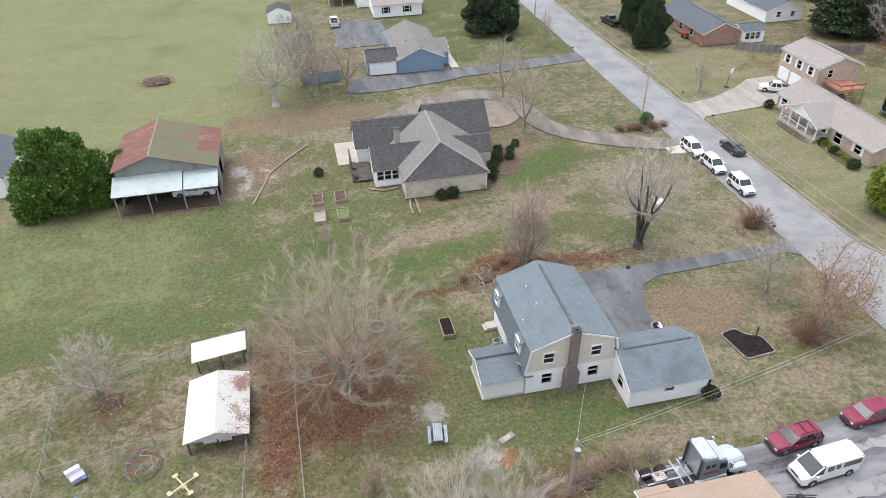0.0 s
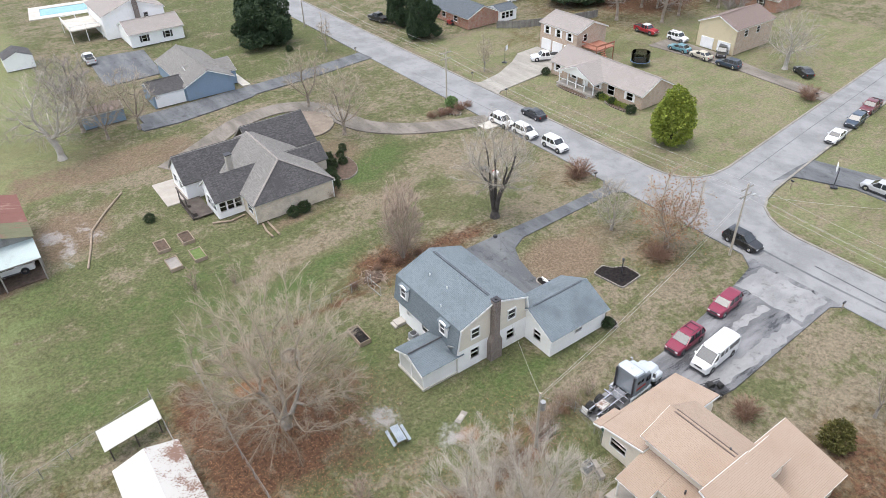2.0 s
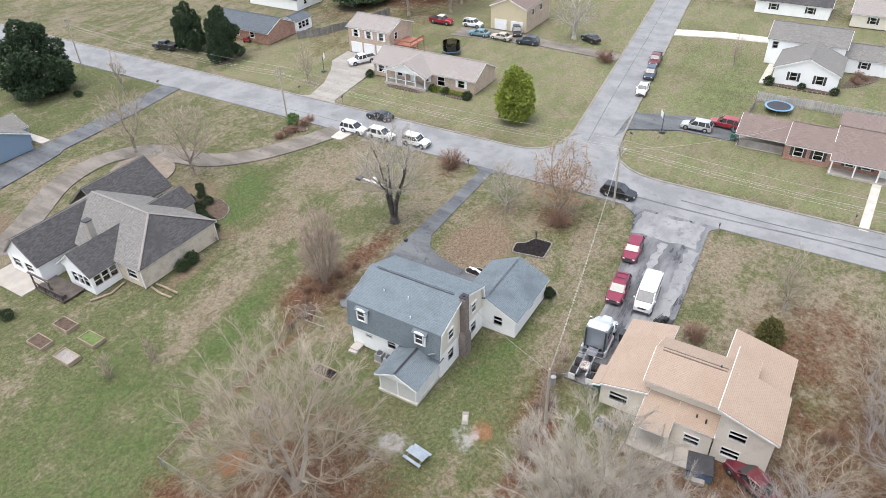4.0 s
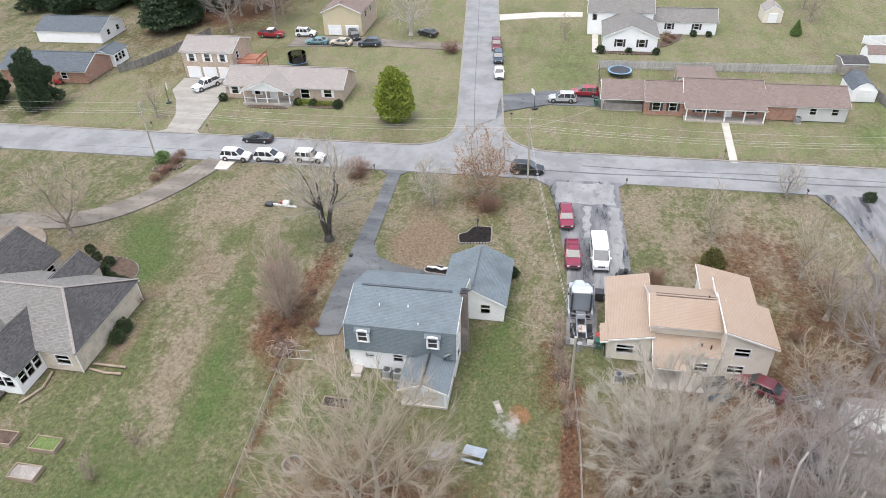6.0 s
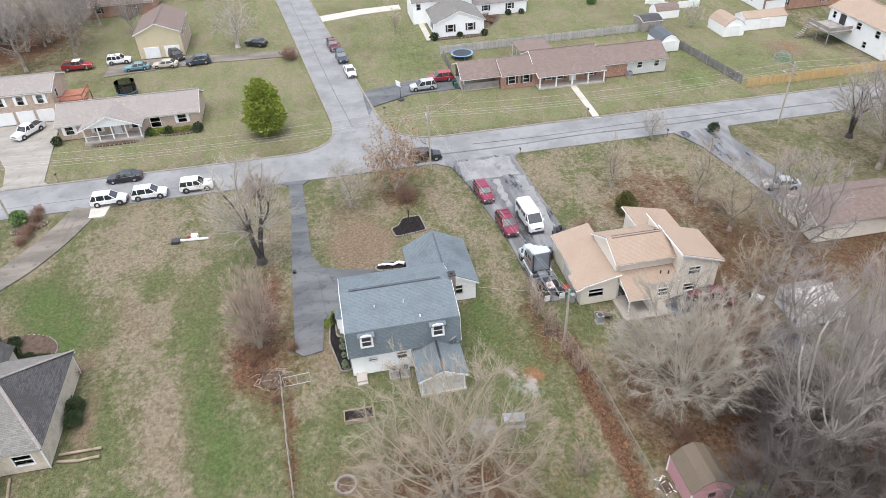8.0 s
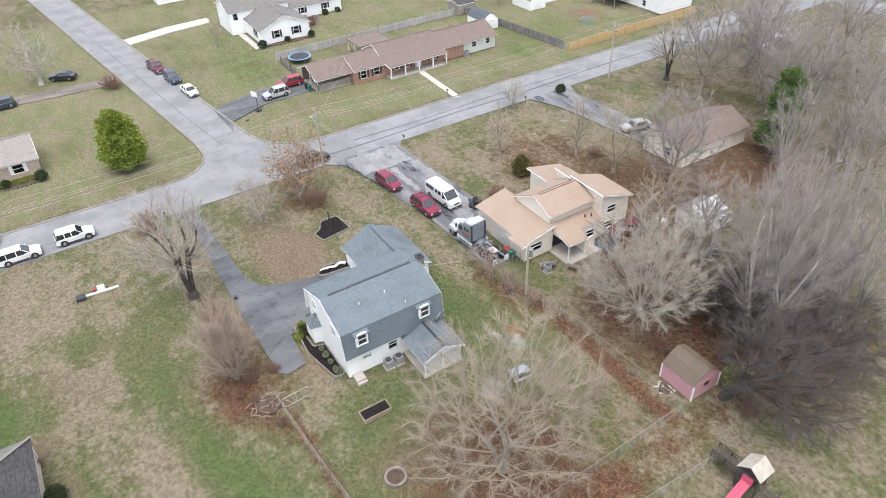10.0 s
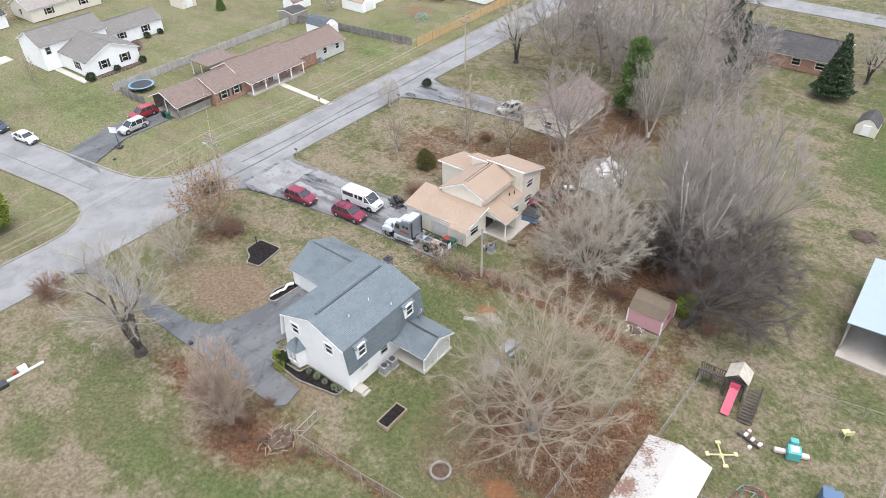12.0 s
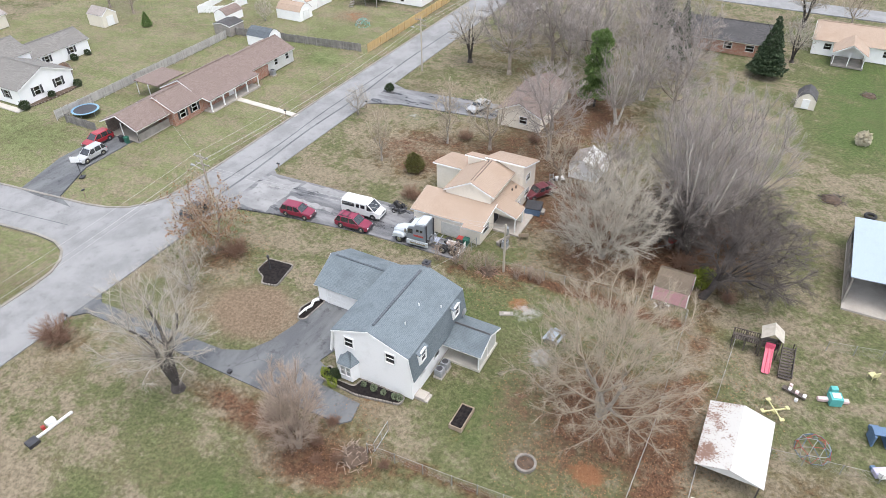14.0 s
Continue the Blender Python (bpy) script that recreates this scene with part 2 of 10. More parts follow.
def rod(bm, a, b, r0, r1=None, n=8, cap=True):
    a, b = Vector(a), Vector(b)
    d = b - a
    q = d.to_track_quat("Z", "Y").to_matrix().to_4x4()
    return bmesh.ops.create_cone(bm, cap_ends=cap, segments=n, radius1=r0, radius2=r0 if r1 is None else r1, depth=d.length,
                                 matrix=Matrix.Translation((a + b) / 2) @ q)["verts"]


def slab(bm, pts, t=0.12):
    """A flat plate with the given corners as its top face, t thick below."""
    vs = [Vector(p) for p in pts]
    n = Vector((0, 0, 0))
    for i in range(len(vs)):
        n += vs[i].cross(vs[(i + 1) % len(vs)])
    n.normalize()
    if n.z < 0:
        vs.reverse(); n = -n
    top = [bm.verts.new(v) for v in vs]
    low = [bm.verts.new(v - n * t) for v in vs]
    bm.faces.new(top)
    bm.faces.new(low[::-1])
    k = len(vs)
    for i in range(k):
        bm.faces.new((top[i], low[i], low[(i + 1) % k], top[(i + 1) % k]))


def prism(bm, poly, axis, a, b):
    """A polygon in the plane across an axis ('x': (y, z), 'y': (x, z), 'z': (x, y)), drawn out from a to b."""
    def put(p, v):
        return {"x": (v, p[0], p[1]), "y": (p[0], v, p[1]), "z": (p[0], p[1], v)}[axis]
    A = [bm.verts.new(put(p, a)) for p in poly]
    B = [bm.verts.new(put(p, b)) for p in poly]
    k = len(poly)
    bm.faces.new(A); bm.faces.new(B[::-1])
    for i in range(k):
        bm.faces.new((A[i], B[i], B[(i + 1) % k], A[(i + 1) % k]))
    bmesh.ops.recalc_face_normals(bm, faces=bm.faces[:])


def plane_uv(bm):
    """Texture places in metres in each face's own plane, rows level."""
    lay = bm.loops.layers.uv.new("UVMap")
    bm.normal_update()
    for f in bm.faces:
        n = f.normal
        if abs(n.z) > 0.98:
            u, v = Vector((1, 0, 0)), Vector((0, 1, 0))
        else:
            u = Vector((-n.y, n.x, 0)).normalized()
            v = n.cross(u)
        for lp in f.loops:
            p = lp.vert.co
            lp[lay].uv = (p.dot(u), p.dot(v))


def part(name, bm, material, parent=None, label="", smooth=False):
    plane_uv(bm)
    me = bpy.data.meshes.new(name)
    bm.to_mesh(me)
    bm.free()
    if smooth:
        me.shade_smooth()
    me.materials.append(M[material] if isinstance(material, str) else material)
    ob = new(name, me)
    if parent is not None:
        ob.parent = parent
    if label:
        ob["label"] = label
    return ob


def bmn():
    return bmesh.new()


def thing(name, label, category, at=(0, 0, 0), rz=0.0, group="", kind=""):
    e = new(name)
    e.empty_display_size = 0.3
    e.matrix_basis = pose(at[0], at[1], at[2], 0, 0, rz)
    return tagged(e, label, category, group, kind)


def again(ob, name, parent, x, y, z, rz=0.0):
    """Another object on the same mesh, as a part."""
    o = new(name, ob.data)
    o.parent = parent
    o.matrix_basis = pose(x, y, z, 0, 0, rz)
    return o


def moved(ob, x, y, z, rz=0.0):
    ob.matrix_basis = pose(x, y, z, 0, 0, rz)
    return ob


def stuff_mesh(name, verts, faces, material, smooth=False):
    me = bpy.data.meshes.new(name)
    me.from_pydata(verts, [], faces)
    me.update()
    if smooth:
        me.shade_smooth()
    me.materials.append(M[material] if isinstance(material, str) else material)
    return me


# ---- ground: one sheet to the horizon ----
def axis_steps(lo, hi, step, far=2600.0):
    core = np.arange(lo, hi + step / 2, step)
    out, g, d = [], hi, step
    while g < far:
        d *= 1.45; g += d; out.append(g)
    inn, g, d = [], lo, step
    while g > -far:
        d *= 1.45; g -= d; inn.append(g)
    return np.concatenate([np.array(inn[::-1]), core, np.array(out)])


GX, GY = axis_steps(-62, 150, 0.7), axis_steps(-75, 175, 0.7)
XX, YY = np.meshgrid(GX, GY, indexing="ij")


def oval(cx, cy, rx, ry, ang=0.0, soft=0.5):
    c, s = math.cos(radians(ang)), math.sin(radians(ang))
    u, v = ((XX - cx) * c + (YY - cy) * s) / rx, (-(XX - cx) * s + (YY - cy) * c) / ry
    return np.clip((1 + soft - np.hypot(u, v)) / (2 * soft), 0, 1)


def field(x0, x1, y0, y1, soft=3.0):
    def e(a, lo, hi): return np.clip((a - lo) / soft + 0.5, 0, 1) * np.clip((hi - a) / soft + 0.5, 0, 1)
    return e(XX, x0, x1) * e(YY, y0, y1)


def most(*a):
    return np.maximum.reduce(a)


# how green the grass is, where leaves lie, where the earth is bare, red clay, pale sand
g_green = 0.42 + 0 * XX
for k, m in ((0.9, field(-60, 4, 55, 84, 6)), (0.55, field(6, 24, 56, 80, 5)), (0.42, field(24, 54, 60, 78, 6)), (0.62, field(-80, 0, 98, 400, 8)),
             (0.74, field(-4, 16, 36, 52, 4)), (1.25, oval(32, 83.5, 8, 3.6, 25)), (0.5, field(30, 54, 96, 122, 5)), (0.36, field(64, 100, 53, 120, 3)),
             (0.42, field(64, 100, -14, 40, 3)), (0.4, field(100, 150, -40, 120, 5)), (0.4, field(34, 54, 34, 44, 3)), (0.32, field(33, 54, -4, 24, 4)),
             (0.62, field(-20, 12, 108, 122, 5)), (0.68, field(10, 24, 32, 41, 3)), (0.45, field(-60, -9, 20, 50, 4)), (1.15, field(-60, -12, -72, -16, 12)),
             (0.8, oval(82, -17, 7, 3.5, 0)), (0.7, field(20, 56, 126, 200, 6)), (0.55, field(92, 106, 84, 104, 4)), (0.62, field(100, 118, 28, 44, 4)),
             (0.7, field(16, 27, 26.5, 32, 2)), (0.6, field(-10, 12, 74, 96, 5)), (0.12, oval(14, 69.2, 9.5, 2.4, 8)), (1.0, oval(12, 64.4, 9, 2.2, 14)), (0.95, oval(4, 72, 5, 2.6)), (0.15, oval(42, 75.5, 9, 4.5)), (0.18, oval(28, 73.5, 7, 2.6)),
             (0.95, oval(29, 67.6, 6.5, 2.6, 10)), (0.85, oval(36, 73.2, 3.5, 2)), (1.1, oval(9.8, 50.6, 3.6, 5.4)), (1.0, oval(20, 38.4, 6.5, 2.6)), (1.3, oval(73.7, -13.4, 3.4, 2.6)), (0.7, oval(79, -27, 6, 6)), (0.85, oval(-14, 66, 14, 6)), (0.95, oval(97, 33, 9, 4))):
    g_green = g_green * (1 - m) + k * m
g_green += 0.0
g_leaf = most(0.85 * oval(29.5, 60.2, 8, 2.0, 0, 0.6), 0.9 * oval(21.5, 61.5, 5.5, 3.6, 0, 0.6), 0.6 * oval(52.5, 61.6, 3.5, 2.4), oval(-1, 45, 8.5, 7, 0, 0.55), field(-8.6, -3.6, 36, 57, 4) * 0.95, 0.62 * field(-8.6, -3.6, 24, 40, 4), 0.95 * field(-5, 17.5, 29.0, 31.2, 1.2), 0.72 * field(-4.5, 18, 57.2, 59.0, 1.4), 0.45 * field(-6, 10, 25, 29, 3), 0.8 * oval(6, 22, 9, 8), 0.75 * oval(24, 4, 14, 12, 0, 0.6),
              0.8 * oval(22, -12, 12, 14), 0.6 * oval(47.5, 43, 4.5, 4, 0, 0.6), 0.7 * oval(38, 10, 10, 9), 0.85 * oval(14, 14, 14, 9), 0.7 * oval(20, 59.5, 3, 9, 90, 0.6), 0.9 * oval(0, 14, 12, 12), 0.55 * oval(21, 60, 6, 3, 90, 0.6),
              0.5 * oval(-19, 47, 9, 5), 0.62 * field(13, 24, 31, 34, 2), 0.5 * oval(96, 112, 22, 9), 0.55 * oval(112, 116, 18, 22), 0.45 * oval(38, -30, 14, 16), 0.95 * oval(130, 116, 18, 16))
g_dirt = most(0.95 * oval(38, 49, 6, 4.6, 0, 0.4), 0.6 * oval(44, 50, 5, 4), 0.75 * oval(16, 76.7, 6, 1.2, 0, 0.7), 0.65 * oval(24.5, 79.5, 2.6, 4), 0.5 * oval(52, 64, 6, 3),
              0.8 * oval(-11, 90, 3.2, 5), 0.95 * oval(-8.5, 92, 5, 6.5), 0.6 * oval(3, 47, 12, 11, 0, 0.7), 0.7 * oval(-6, 93, 7, 2.6, 50), 0.6 * oval(31, 102, 8, 7), 0.65 * oval(30, 90, 5, 6), 0.9 * oval(-20, 84, 8, 2.2), 0.6 * oval(20, 54, 4, 1.6),
              0.42 * oval(33, 68, 9, 4, 30), 0.35 * oval(40, 74, 8, 5), 0.45 * oval(70, 78, 4, 2), 0.45 * field(-20, 6, 112, 118, 3), 0.5 * oval(34, -20, 5, 9), 0.4 * field(8, 21, 66, 74, 4), 0.75 * field(-14, 14, 103, 113, 3), 0.6 * oval(24, 61, 8, 2.2), 0.5 * oval(30, 75, 7, 3, 20),
              0.55 * oval(24.5, 30.5, 4, 2), 0.7 * oval(82, -36.5, 6, 5), 0.75 * oval(29, 56.6, 4, 1.6), 0.55 * oval(19.5, 53.6, 2.6, 4))
g_clay = most(0.8 * oval(-0.8, 52.1, 1.8, 1.3), 0.45 * oval(82, -36.5, 5, 4), 0.75 * oval(12.6, 34.8, 1.5, 1.2), 0.5 * oval(20, 53.6, 3.5, 1.2), 0.5 * oval(-20, 83.6, 7, 1.2), 0.5 * oval(11, 53.5, 1.2, 1.0), 0.6 * oval(9, 40.5, 4, 1) * 0.5)
g_pale = most(0.8 * oval(7.5, 41.5, 1.6, 2.0, 20, 0.8), 0.7 * oval(11.4, 35.6, 1.6, 1.5, 0, 0.8), 0.75 * oval(-9.5, 88, 1.0, 5, -12, 0.7), 0.6 * oval(-6.6, 91, 1.2, 4, 20, 0.9), 0.65 * oval(-11, 92, 2, 2.5), 0.4 * oval(46, 0, 2, 2))
g_past = most(0.5 * field(64, 150, -45, 122, 2), field(-400, -2, 104, 900, 10), 0.9 * field(-400, -14, 60, 140, 10) * 0.55)
gz = np.zeros_like(XX)
for fx, fy, ph, am in ((0.11, 0.07, 0.3, 0.05), (0.05, 0.13, 1.2, 0.05), (0.23, 0.19, 2.2, 0.02)):
    gz += am * np.sin(fx * XX + ph) * np.sin(fy * YY + 2 * ph)
gz -= 0.1
nx, ny = len(GX), len(GY)
gv = np.stack([XX, YY, gz], -1).reshape(-1, 3)
ii, jj = np.meshgrid(np.arange(nx - 1), np.arange(ny - 1), indexing="ij")
a0 = (ii * ny + jj).ravel()
gf = np.stack([a0, a0 + ny, a0 + ny + 1, a0 + 1], -1)


def ground_mat():
    m, tr, bs = blank("winter_lawn")
    p = where(tr)
    at = {k: nd(tr, "Attribute", {"attribute_name": k}).outputs["Fac"] for k in ("green", "leaf", "dirt", "clay", "pale", "pasture")}
    n0, n1, n2, n3 = noise_at(tr, p, 0.09, 3.0), noise_at(tr, p, 0.3, 4.0, 0.6), noise_at(tr, p, 1.15, 5.0, 0.7), noise_at(tr, p, 3.0, 6.0, 0.78)

    def edge(v, amount=1.0, lo=0.35, hi=0.65):
        w = maths(tr, "ADD", maths(tr, "MULTIPLY", maths(tr, "SUBTRACT", n1, 0.5), 1.1 * amount), maths(tr, "MULTIPLY", maths(tr, "SUBTRACT", n2, 0.5), 1.3 * amount))
        return ramp(tr, maths(tr, "ADD", v, w), lo, hi)
    warp = nd(tr, "Mapping", None, Vector=p, Scale=(0.55, 1.3, 1.0), Rotation=(0.0, 0.0, 0.5))
    nb = noise_at(tr, warp.outputs[0], 0.16, 5.0, 0.62)
    straw = mixc(tr, ramp(tr, n3, 0.3, 0.7), (0.155, 0.127, 0.082), (0.375, 0.318, 0.222))
    green = mixc(tr, ramp(tr, n3, 0.3, 0.7), (0.068, 0.08, 0.03), (0.19, 0.212, 0.094))
    k = mixc(tr, edge(maths(tr, "ADD", at["green"], maths(tr, "MULTIPLY", maths(tr, "SUBTRACT", nb, 0.5), 1.6)), 1.35, 0.12, 0.74), straw, green)
    lush = mixc(tr, ramp(tr, n3, 0.3, 0.7), (0.055, 0.092, 0.026), (0.13, 0.19, 0.06))
    k = mixc(tr, maths(tr, "MULTIPLY", edge(maths(tr, "ADD", at["green"], maths(tr, "MULTIPLY", maths(tr, "SUBTRACT", nb, 0.5), 0.9)), 0.9, 0.75, 1.15), 0.85), k, lush)
    past = mixc(tr, ramp(tr, n3, 0.25, 0.75), (0.2, 0.222, 0.096), (0.34, 0.362, 0.18))
    k = mixc(tr, maths(tr, "MULTIPLY", edge(at["pasture"], 0.8, 0.2, 0.8), 0.7), k, past)
    earth = mixc(tr, ramp(tr, n3, 0.3, 0.7), (0.16, 0.118, 0.075), (0.31, 0.232, 0.16))
    k = mixc(tr, edge(at["dirt"], 0.75, 0.3, 0.9), k, earth)
    litter = mixc(tr, ramp(tr, n3, 0.32, 0.68), (0.06, 0.031, 0.019), (0.225, 0.118, 0.068))
    k = mixc(tr, edge(at["leaf"], 0.95, 0.3, 0.95), k, litter)
    k = mixc(tr, maths(tr, "MULTIPLY", edge(at["clay"], 0.9, 0.35, 0.8), 0.8), k, (0.33, 0.15, 0.07))
    k = mixc(tr, maths(tr, "MULTIPLY", edge(at["pale"], 1.2, 0.35, 0.85), 0.75), k, (0.5, 0.48, 0.45))
    k = mixc(tr, maths(tr, "MULTIPLY", ramp(tr, noise_at(tr, p, 0.055, 4.0, 0.6), 0.5, 0.72), 0.3), k, (0.1, 0.075, 0.045))
    bs.inputs["Roughness"].default_value = 1.0
    bs.inputs["Specular IOR Level"].default_value = 0.1
    n4 = noise_at(tr, p, 22.0, 3.0, 0.7)
    k = mixc(tr, maths(tr, "MULTIPLY", ramp(tr, n4, 0.46, 0.66), 0.68), k, (0.04, 0.036, 0.02))
    k = mixc(tr, maths(tr, "MULTIPLY", ramp(tr, n4, 0.46, 0.25), 0.4), k, (0.46, 0.41, 0.3))
    k = mixc(tr, 1.0, k, (0.82, 0.815, 0.845), "MULTIPLY")
    tr.links.new(k, bs.inputs["Base Color"])
    h = maths(tr, "ADD", n3, maths(tr, "MULTIPLY", n2, 1.2))
    tr.links.new(nd(tr, "Bump", None, Strength=0.5, Distance=0.08, Height=h).outputs[0], bs.inputs["Normal"])
    return m


gme = stuff_mesh("ground", gv.tolist(), gf.tolist(), ground_mat(), True)
for key, val in (("green", g_green), ("leaf", g_leaf), ("dirt", g_dirt), ("clay", g_clay), ("pale", g_pale), ("pasture", g_past)):
    gme.attributes.new(key, "FLOAT", "POINT").data.foreach_set("value", val.astype(np.float32).ravel())
tagged(new("ground", gme), "patchy winter lawn with green tufts, straw and fallen leaves", "ground", kind="structure")


# ---- roads, kerbs and drives ----
def road_mat(name, a, b, stain, crack=True, wet=0.0, streak=(1.0, 0.22, 1.0)):
    m, tr, bs = blank(name)
    p = where(tr)
    mp = nd(tr, "Mapping", None, Vector=p, Scale=streak)
    n1, n2, n3 = noise_at(tr, mp.outputs[0], 0.5, 5.0, 0.6), noise_at(tr, p if not wet else mp.outputs[0], 0.8, 5.0, 0.7), noise_at(tr, p, 16.0, 3.0)
    k = mixc(tr, ramp(tr, n1, 0.35, 0.65), a, b)
    k = mixc(tr, maths(tr, "MULTIPLY", ramp(tr, n2, 0.45 if wet else 0.52, 0.63 if wet else 0.72), stain), k, tuple(v * (0.5 if wet else 0.35) for v in a))
    k = mixc(tr, maths(tr, "MULTIPLY", ramp(tr, n3, 0.4, 0.7), 0.25), k, tuple(v * 1.35 for v in b))
    if crack:
        w = nd(tr, "TexVoronoi", None, Vector=p, Scale=0.1)
        w.feature = "DISTANCE_TO_EDGE"
        k = mixc(tr, maths(tr, "MULTIPLY", maths(tr, "SUBTRACT", 1.0, ramp(tr, w.outputs["Distance"], 0.001, 0.006)), 0.3), k, tuple(v * 0.4 for v in a))
    tr.links.new(k, bs.inputs["Base Color"])
    tr.links.new(ramp(tr, n2, 0.75, 0.3) if wet else ramp(tr, n3, -0.6, 0.3), bs.inputs["Roughness"])
    tr.links.new(nd(tr, "Bump", None, Strength=0.2, Distance=0.02, Height=n3).outputs[0], bs.inputs["Normal"])
    return m


M["asphalt"] = road_mat("asphalt", (0.19, 0.191, 0.193), (0.26, 0.261, 0.263), 0.3, False, 0.0, (0.5, 0.4, 1.0))
M["patched_asphalt"] = road_mat("patched_asphalt", (0.095, 0.095, 0.1), (0.235, 0.235, 0.24), 1.0, False, 0.5, (0.2, 0.8, 1.0))
M["pale_asphalt"] = road_mat("pale_asphalt", (0.2, 0.2, 0.202), (0.29, 0.29, 0.29), 0.8, False, 0.0, (0.4, 0.8, 1.0))
M["dark_asphalt"] = road_mat("dark_asphalt", (0.085, 0.09, 0.097), (0.15, 0.155, 0.16), 0.75)
M["drive_concrete"] = road_mat("drive_concrete", (0.13, 0.114, 0.096), (0.225, 0.2, 0.172), 0.6)
M["clean_concrete"] = road_mat("clean_concrete", (0.25, 0.232, 0.205), (0.33, 0.31, 0.275), 0.35)


def sheet(name, poly, z, material, label, category, thick=0.2, kind="structure", parent=None):
    bm = bmn()
    prism(bm, poly, "z", z - thick, z)
    ob = part(name, bm, material, parent)
    return tagged(ob, label, category, kind=kind)


def ribbon(pts, w):
    """A strip of the width w along a line in plan, as a polygon."""
    L, R = [], []
    for i, p in enumerate(pts):
        a, b = Vector(pts[max(i - 1, 0)]), Vector(pts[min(i + 1, len(pts) - 1)])
        d = (b - a).normalized()
        n = Vector((-d.y, d.x)) * (w[i] if isinstance(w, (list, tuple)) else w) / 2
        L.append(tuple(Vector(p) + n)); R.append(tuple(Vector(p) - n))
    return L + R[::-1]


def curve_pts(pts, n=6):
    """A smooth line through the points in plan (Catmull-Rom)."""
    out = []
    P = [Vector(p) for p in pts]
    P = [2 * P[0] - P[1]] + P + [2 * P[-1] - P[-2]]
    for i in range(1, len(P) - 2):
        for k in range(n):
            t = k / n
            out.append(tuple(0.5 * ((2 * P[i]) + (P[i + 1] - P[i - 1]) * t + (2 * P[i - 1] - 5 * P[i] + 4 * P[i + 1] - P[i + 2]) * t * t + (3 * P[i] - P[i - 1] - 3 * P[i + 1] + P[i + 2]) * t ** 3)))
    return out + [tuple(P[-2])]


R0, R1 = 55.2, 63.3          # the long road's edges
SY0, SY1, SLOPE = 42.2, 49.8, 0.126  # the side road's edges at x = 66, and its slant
cornerL = [(R1, 57.0), (63.6, 54.8), (64.6, 52.7), (66.2, 51.2), (68.5, 50.4), (72, 50.35)]
cornerR = [(R1, 34.5), (63.7, 36.8), (64.8, 39.0), (66.4, 40.8), (68.8, 42.0), (72, 42.75)]
sideL = cornerL + [(x, 50.35 + SLOPE * (x - 72)) for x in (90, 120, 160, 240)]
sideR = cornerR + [(x, 42.75 + SLOPE * (x - 72)) for x in (90, 120, 160, 240)]
sheet("road", [(R0, -300), (R1, -300)] + sideR + sideL[::-1] + [(R1, 300), (R0, 300)], 0.03, "asphalt", "grey worn asphalt street with a side street", "road")


def kerb(name, pts, z=0.13, w=0.3):
    bm = bmn()
    prism(bm, ribbon(pts, w), "z", -0.2, z)
    return tagged(part(name, bm, "kerb_concrete"), "pale concrete kerb along the street", "kerb", kind="structure")


sheet("far_road", [(-300, -83), (55.1, -83), (55.1, -90.5), (-300, -90.5)], 0.03, "asphalt", "grey asphalt cross street beyond the houses", "road")
kerb("kerb_north", [(R1, 300), (R1, 120), (R1, 57.5)] + cornerL[1:] + [(x, 50.35 + SLOPE * (x - 72)) for x in (90, 120, 160, 240)])
kerb("kerb_south", [(R1, -300), (R1, -60), (R1, 34.2)] + cornerR[1:] + [(x, 42.75 + SLOPE * (x - 72)) for x in (90, 120, 160, 240)])
sheet("drive_blue_house", ribbon(curve_pts([(55.3, 124.6), (42, 122.9), (24, 121.6), (9, 121)]), 4.4), 0.045, "dark_asphalt", "dark asphalt drive past the blue house", "driveway")
sheet("rear_yard", [(8, 141), (19, 141.5), (20, 158), (9, 160)], 0.045, "dark_asphalt", "dark asphalt yard behind the blue house", "driveway")
sheet("yard_blue_house", [(7.6, 119.0), (8.2, 116.8), (14, 116.4), (21, 117.4), (28, 118.9), (30, 120.2), (8, 119.9)], 0.05, "dark_asphalt", "dark asphalt apron widening before the blue house", "driveway")
sheet("drive_garage", [(55.3, 58.9), (54.0, 57.6), (45, 57.4), (36.5, 57.5), (28, 57.5), (21, 57.4), (20.2, 56.6), (20.6, 54.6), (25.2, 54.3), (25.3, 52.6), (27.2, 51.8), (25.2, 44.2), (32.4, 44.2), (32.6, 48.5),
                       (33.4, 51.8), (34.6, 54.0), (37, 55.1), (45, 55.4), (54, 55.7), (55.3, 54.6)], 0.045, "dark_asphalt", "dark asphalt drive with a turning pad by the garage", "driveway")
sheet("drive_truck", [(55.3, 36.6), (53.5, 34.4), (48, 33.2), (41, 32.2), (34, 31.3), (22.4, 31.0), (22.4, 27.9), (30.6, 27.9), (31.5, 24.6), (36, 24.1), (46, 24.6), (54, 25.0), (55.3, 24.0)], 0.045, "patched_asphalt",
      "broad patched and stained asphalt drive with parked vehicles", "driveway")
rp = random.Random(21)


def worn_patch(x0, x1, y0, y1, step=0.7, rough=0.25):
    """A strip of paler asphalt with a crumbled outline."""
    n, m = max(2, int((x1 - x0) / step)), max(1, int((y1 - y0) / step))
    pts = [(x0 + (x1 - x0) * i / n, y0 + rp.uniform(-rough, rough)) for i in range(n)]
    pts += [(x1 + rp.uniform(-rough, rough), y0 + (y1 - y0) * i / m) for i in range(m)]
    pts += [(x1 - (x1 - x0) * i / n, y1 + rp.uniform(-rough, rough)) for i in range(n)]
    pts += [(x0 + rp.uniform(-rough, rough), y1 - (y1 - y0) * i / m) for i in range(m)]
    return pts


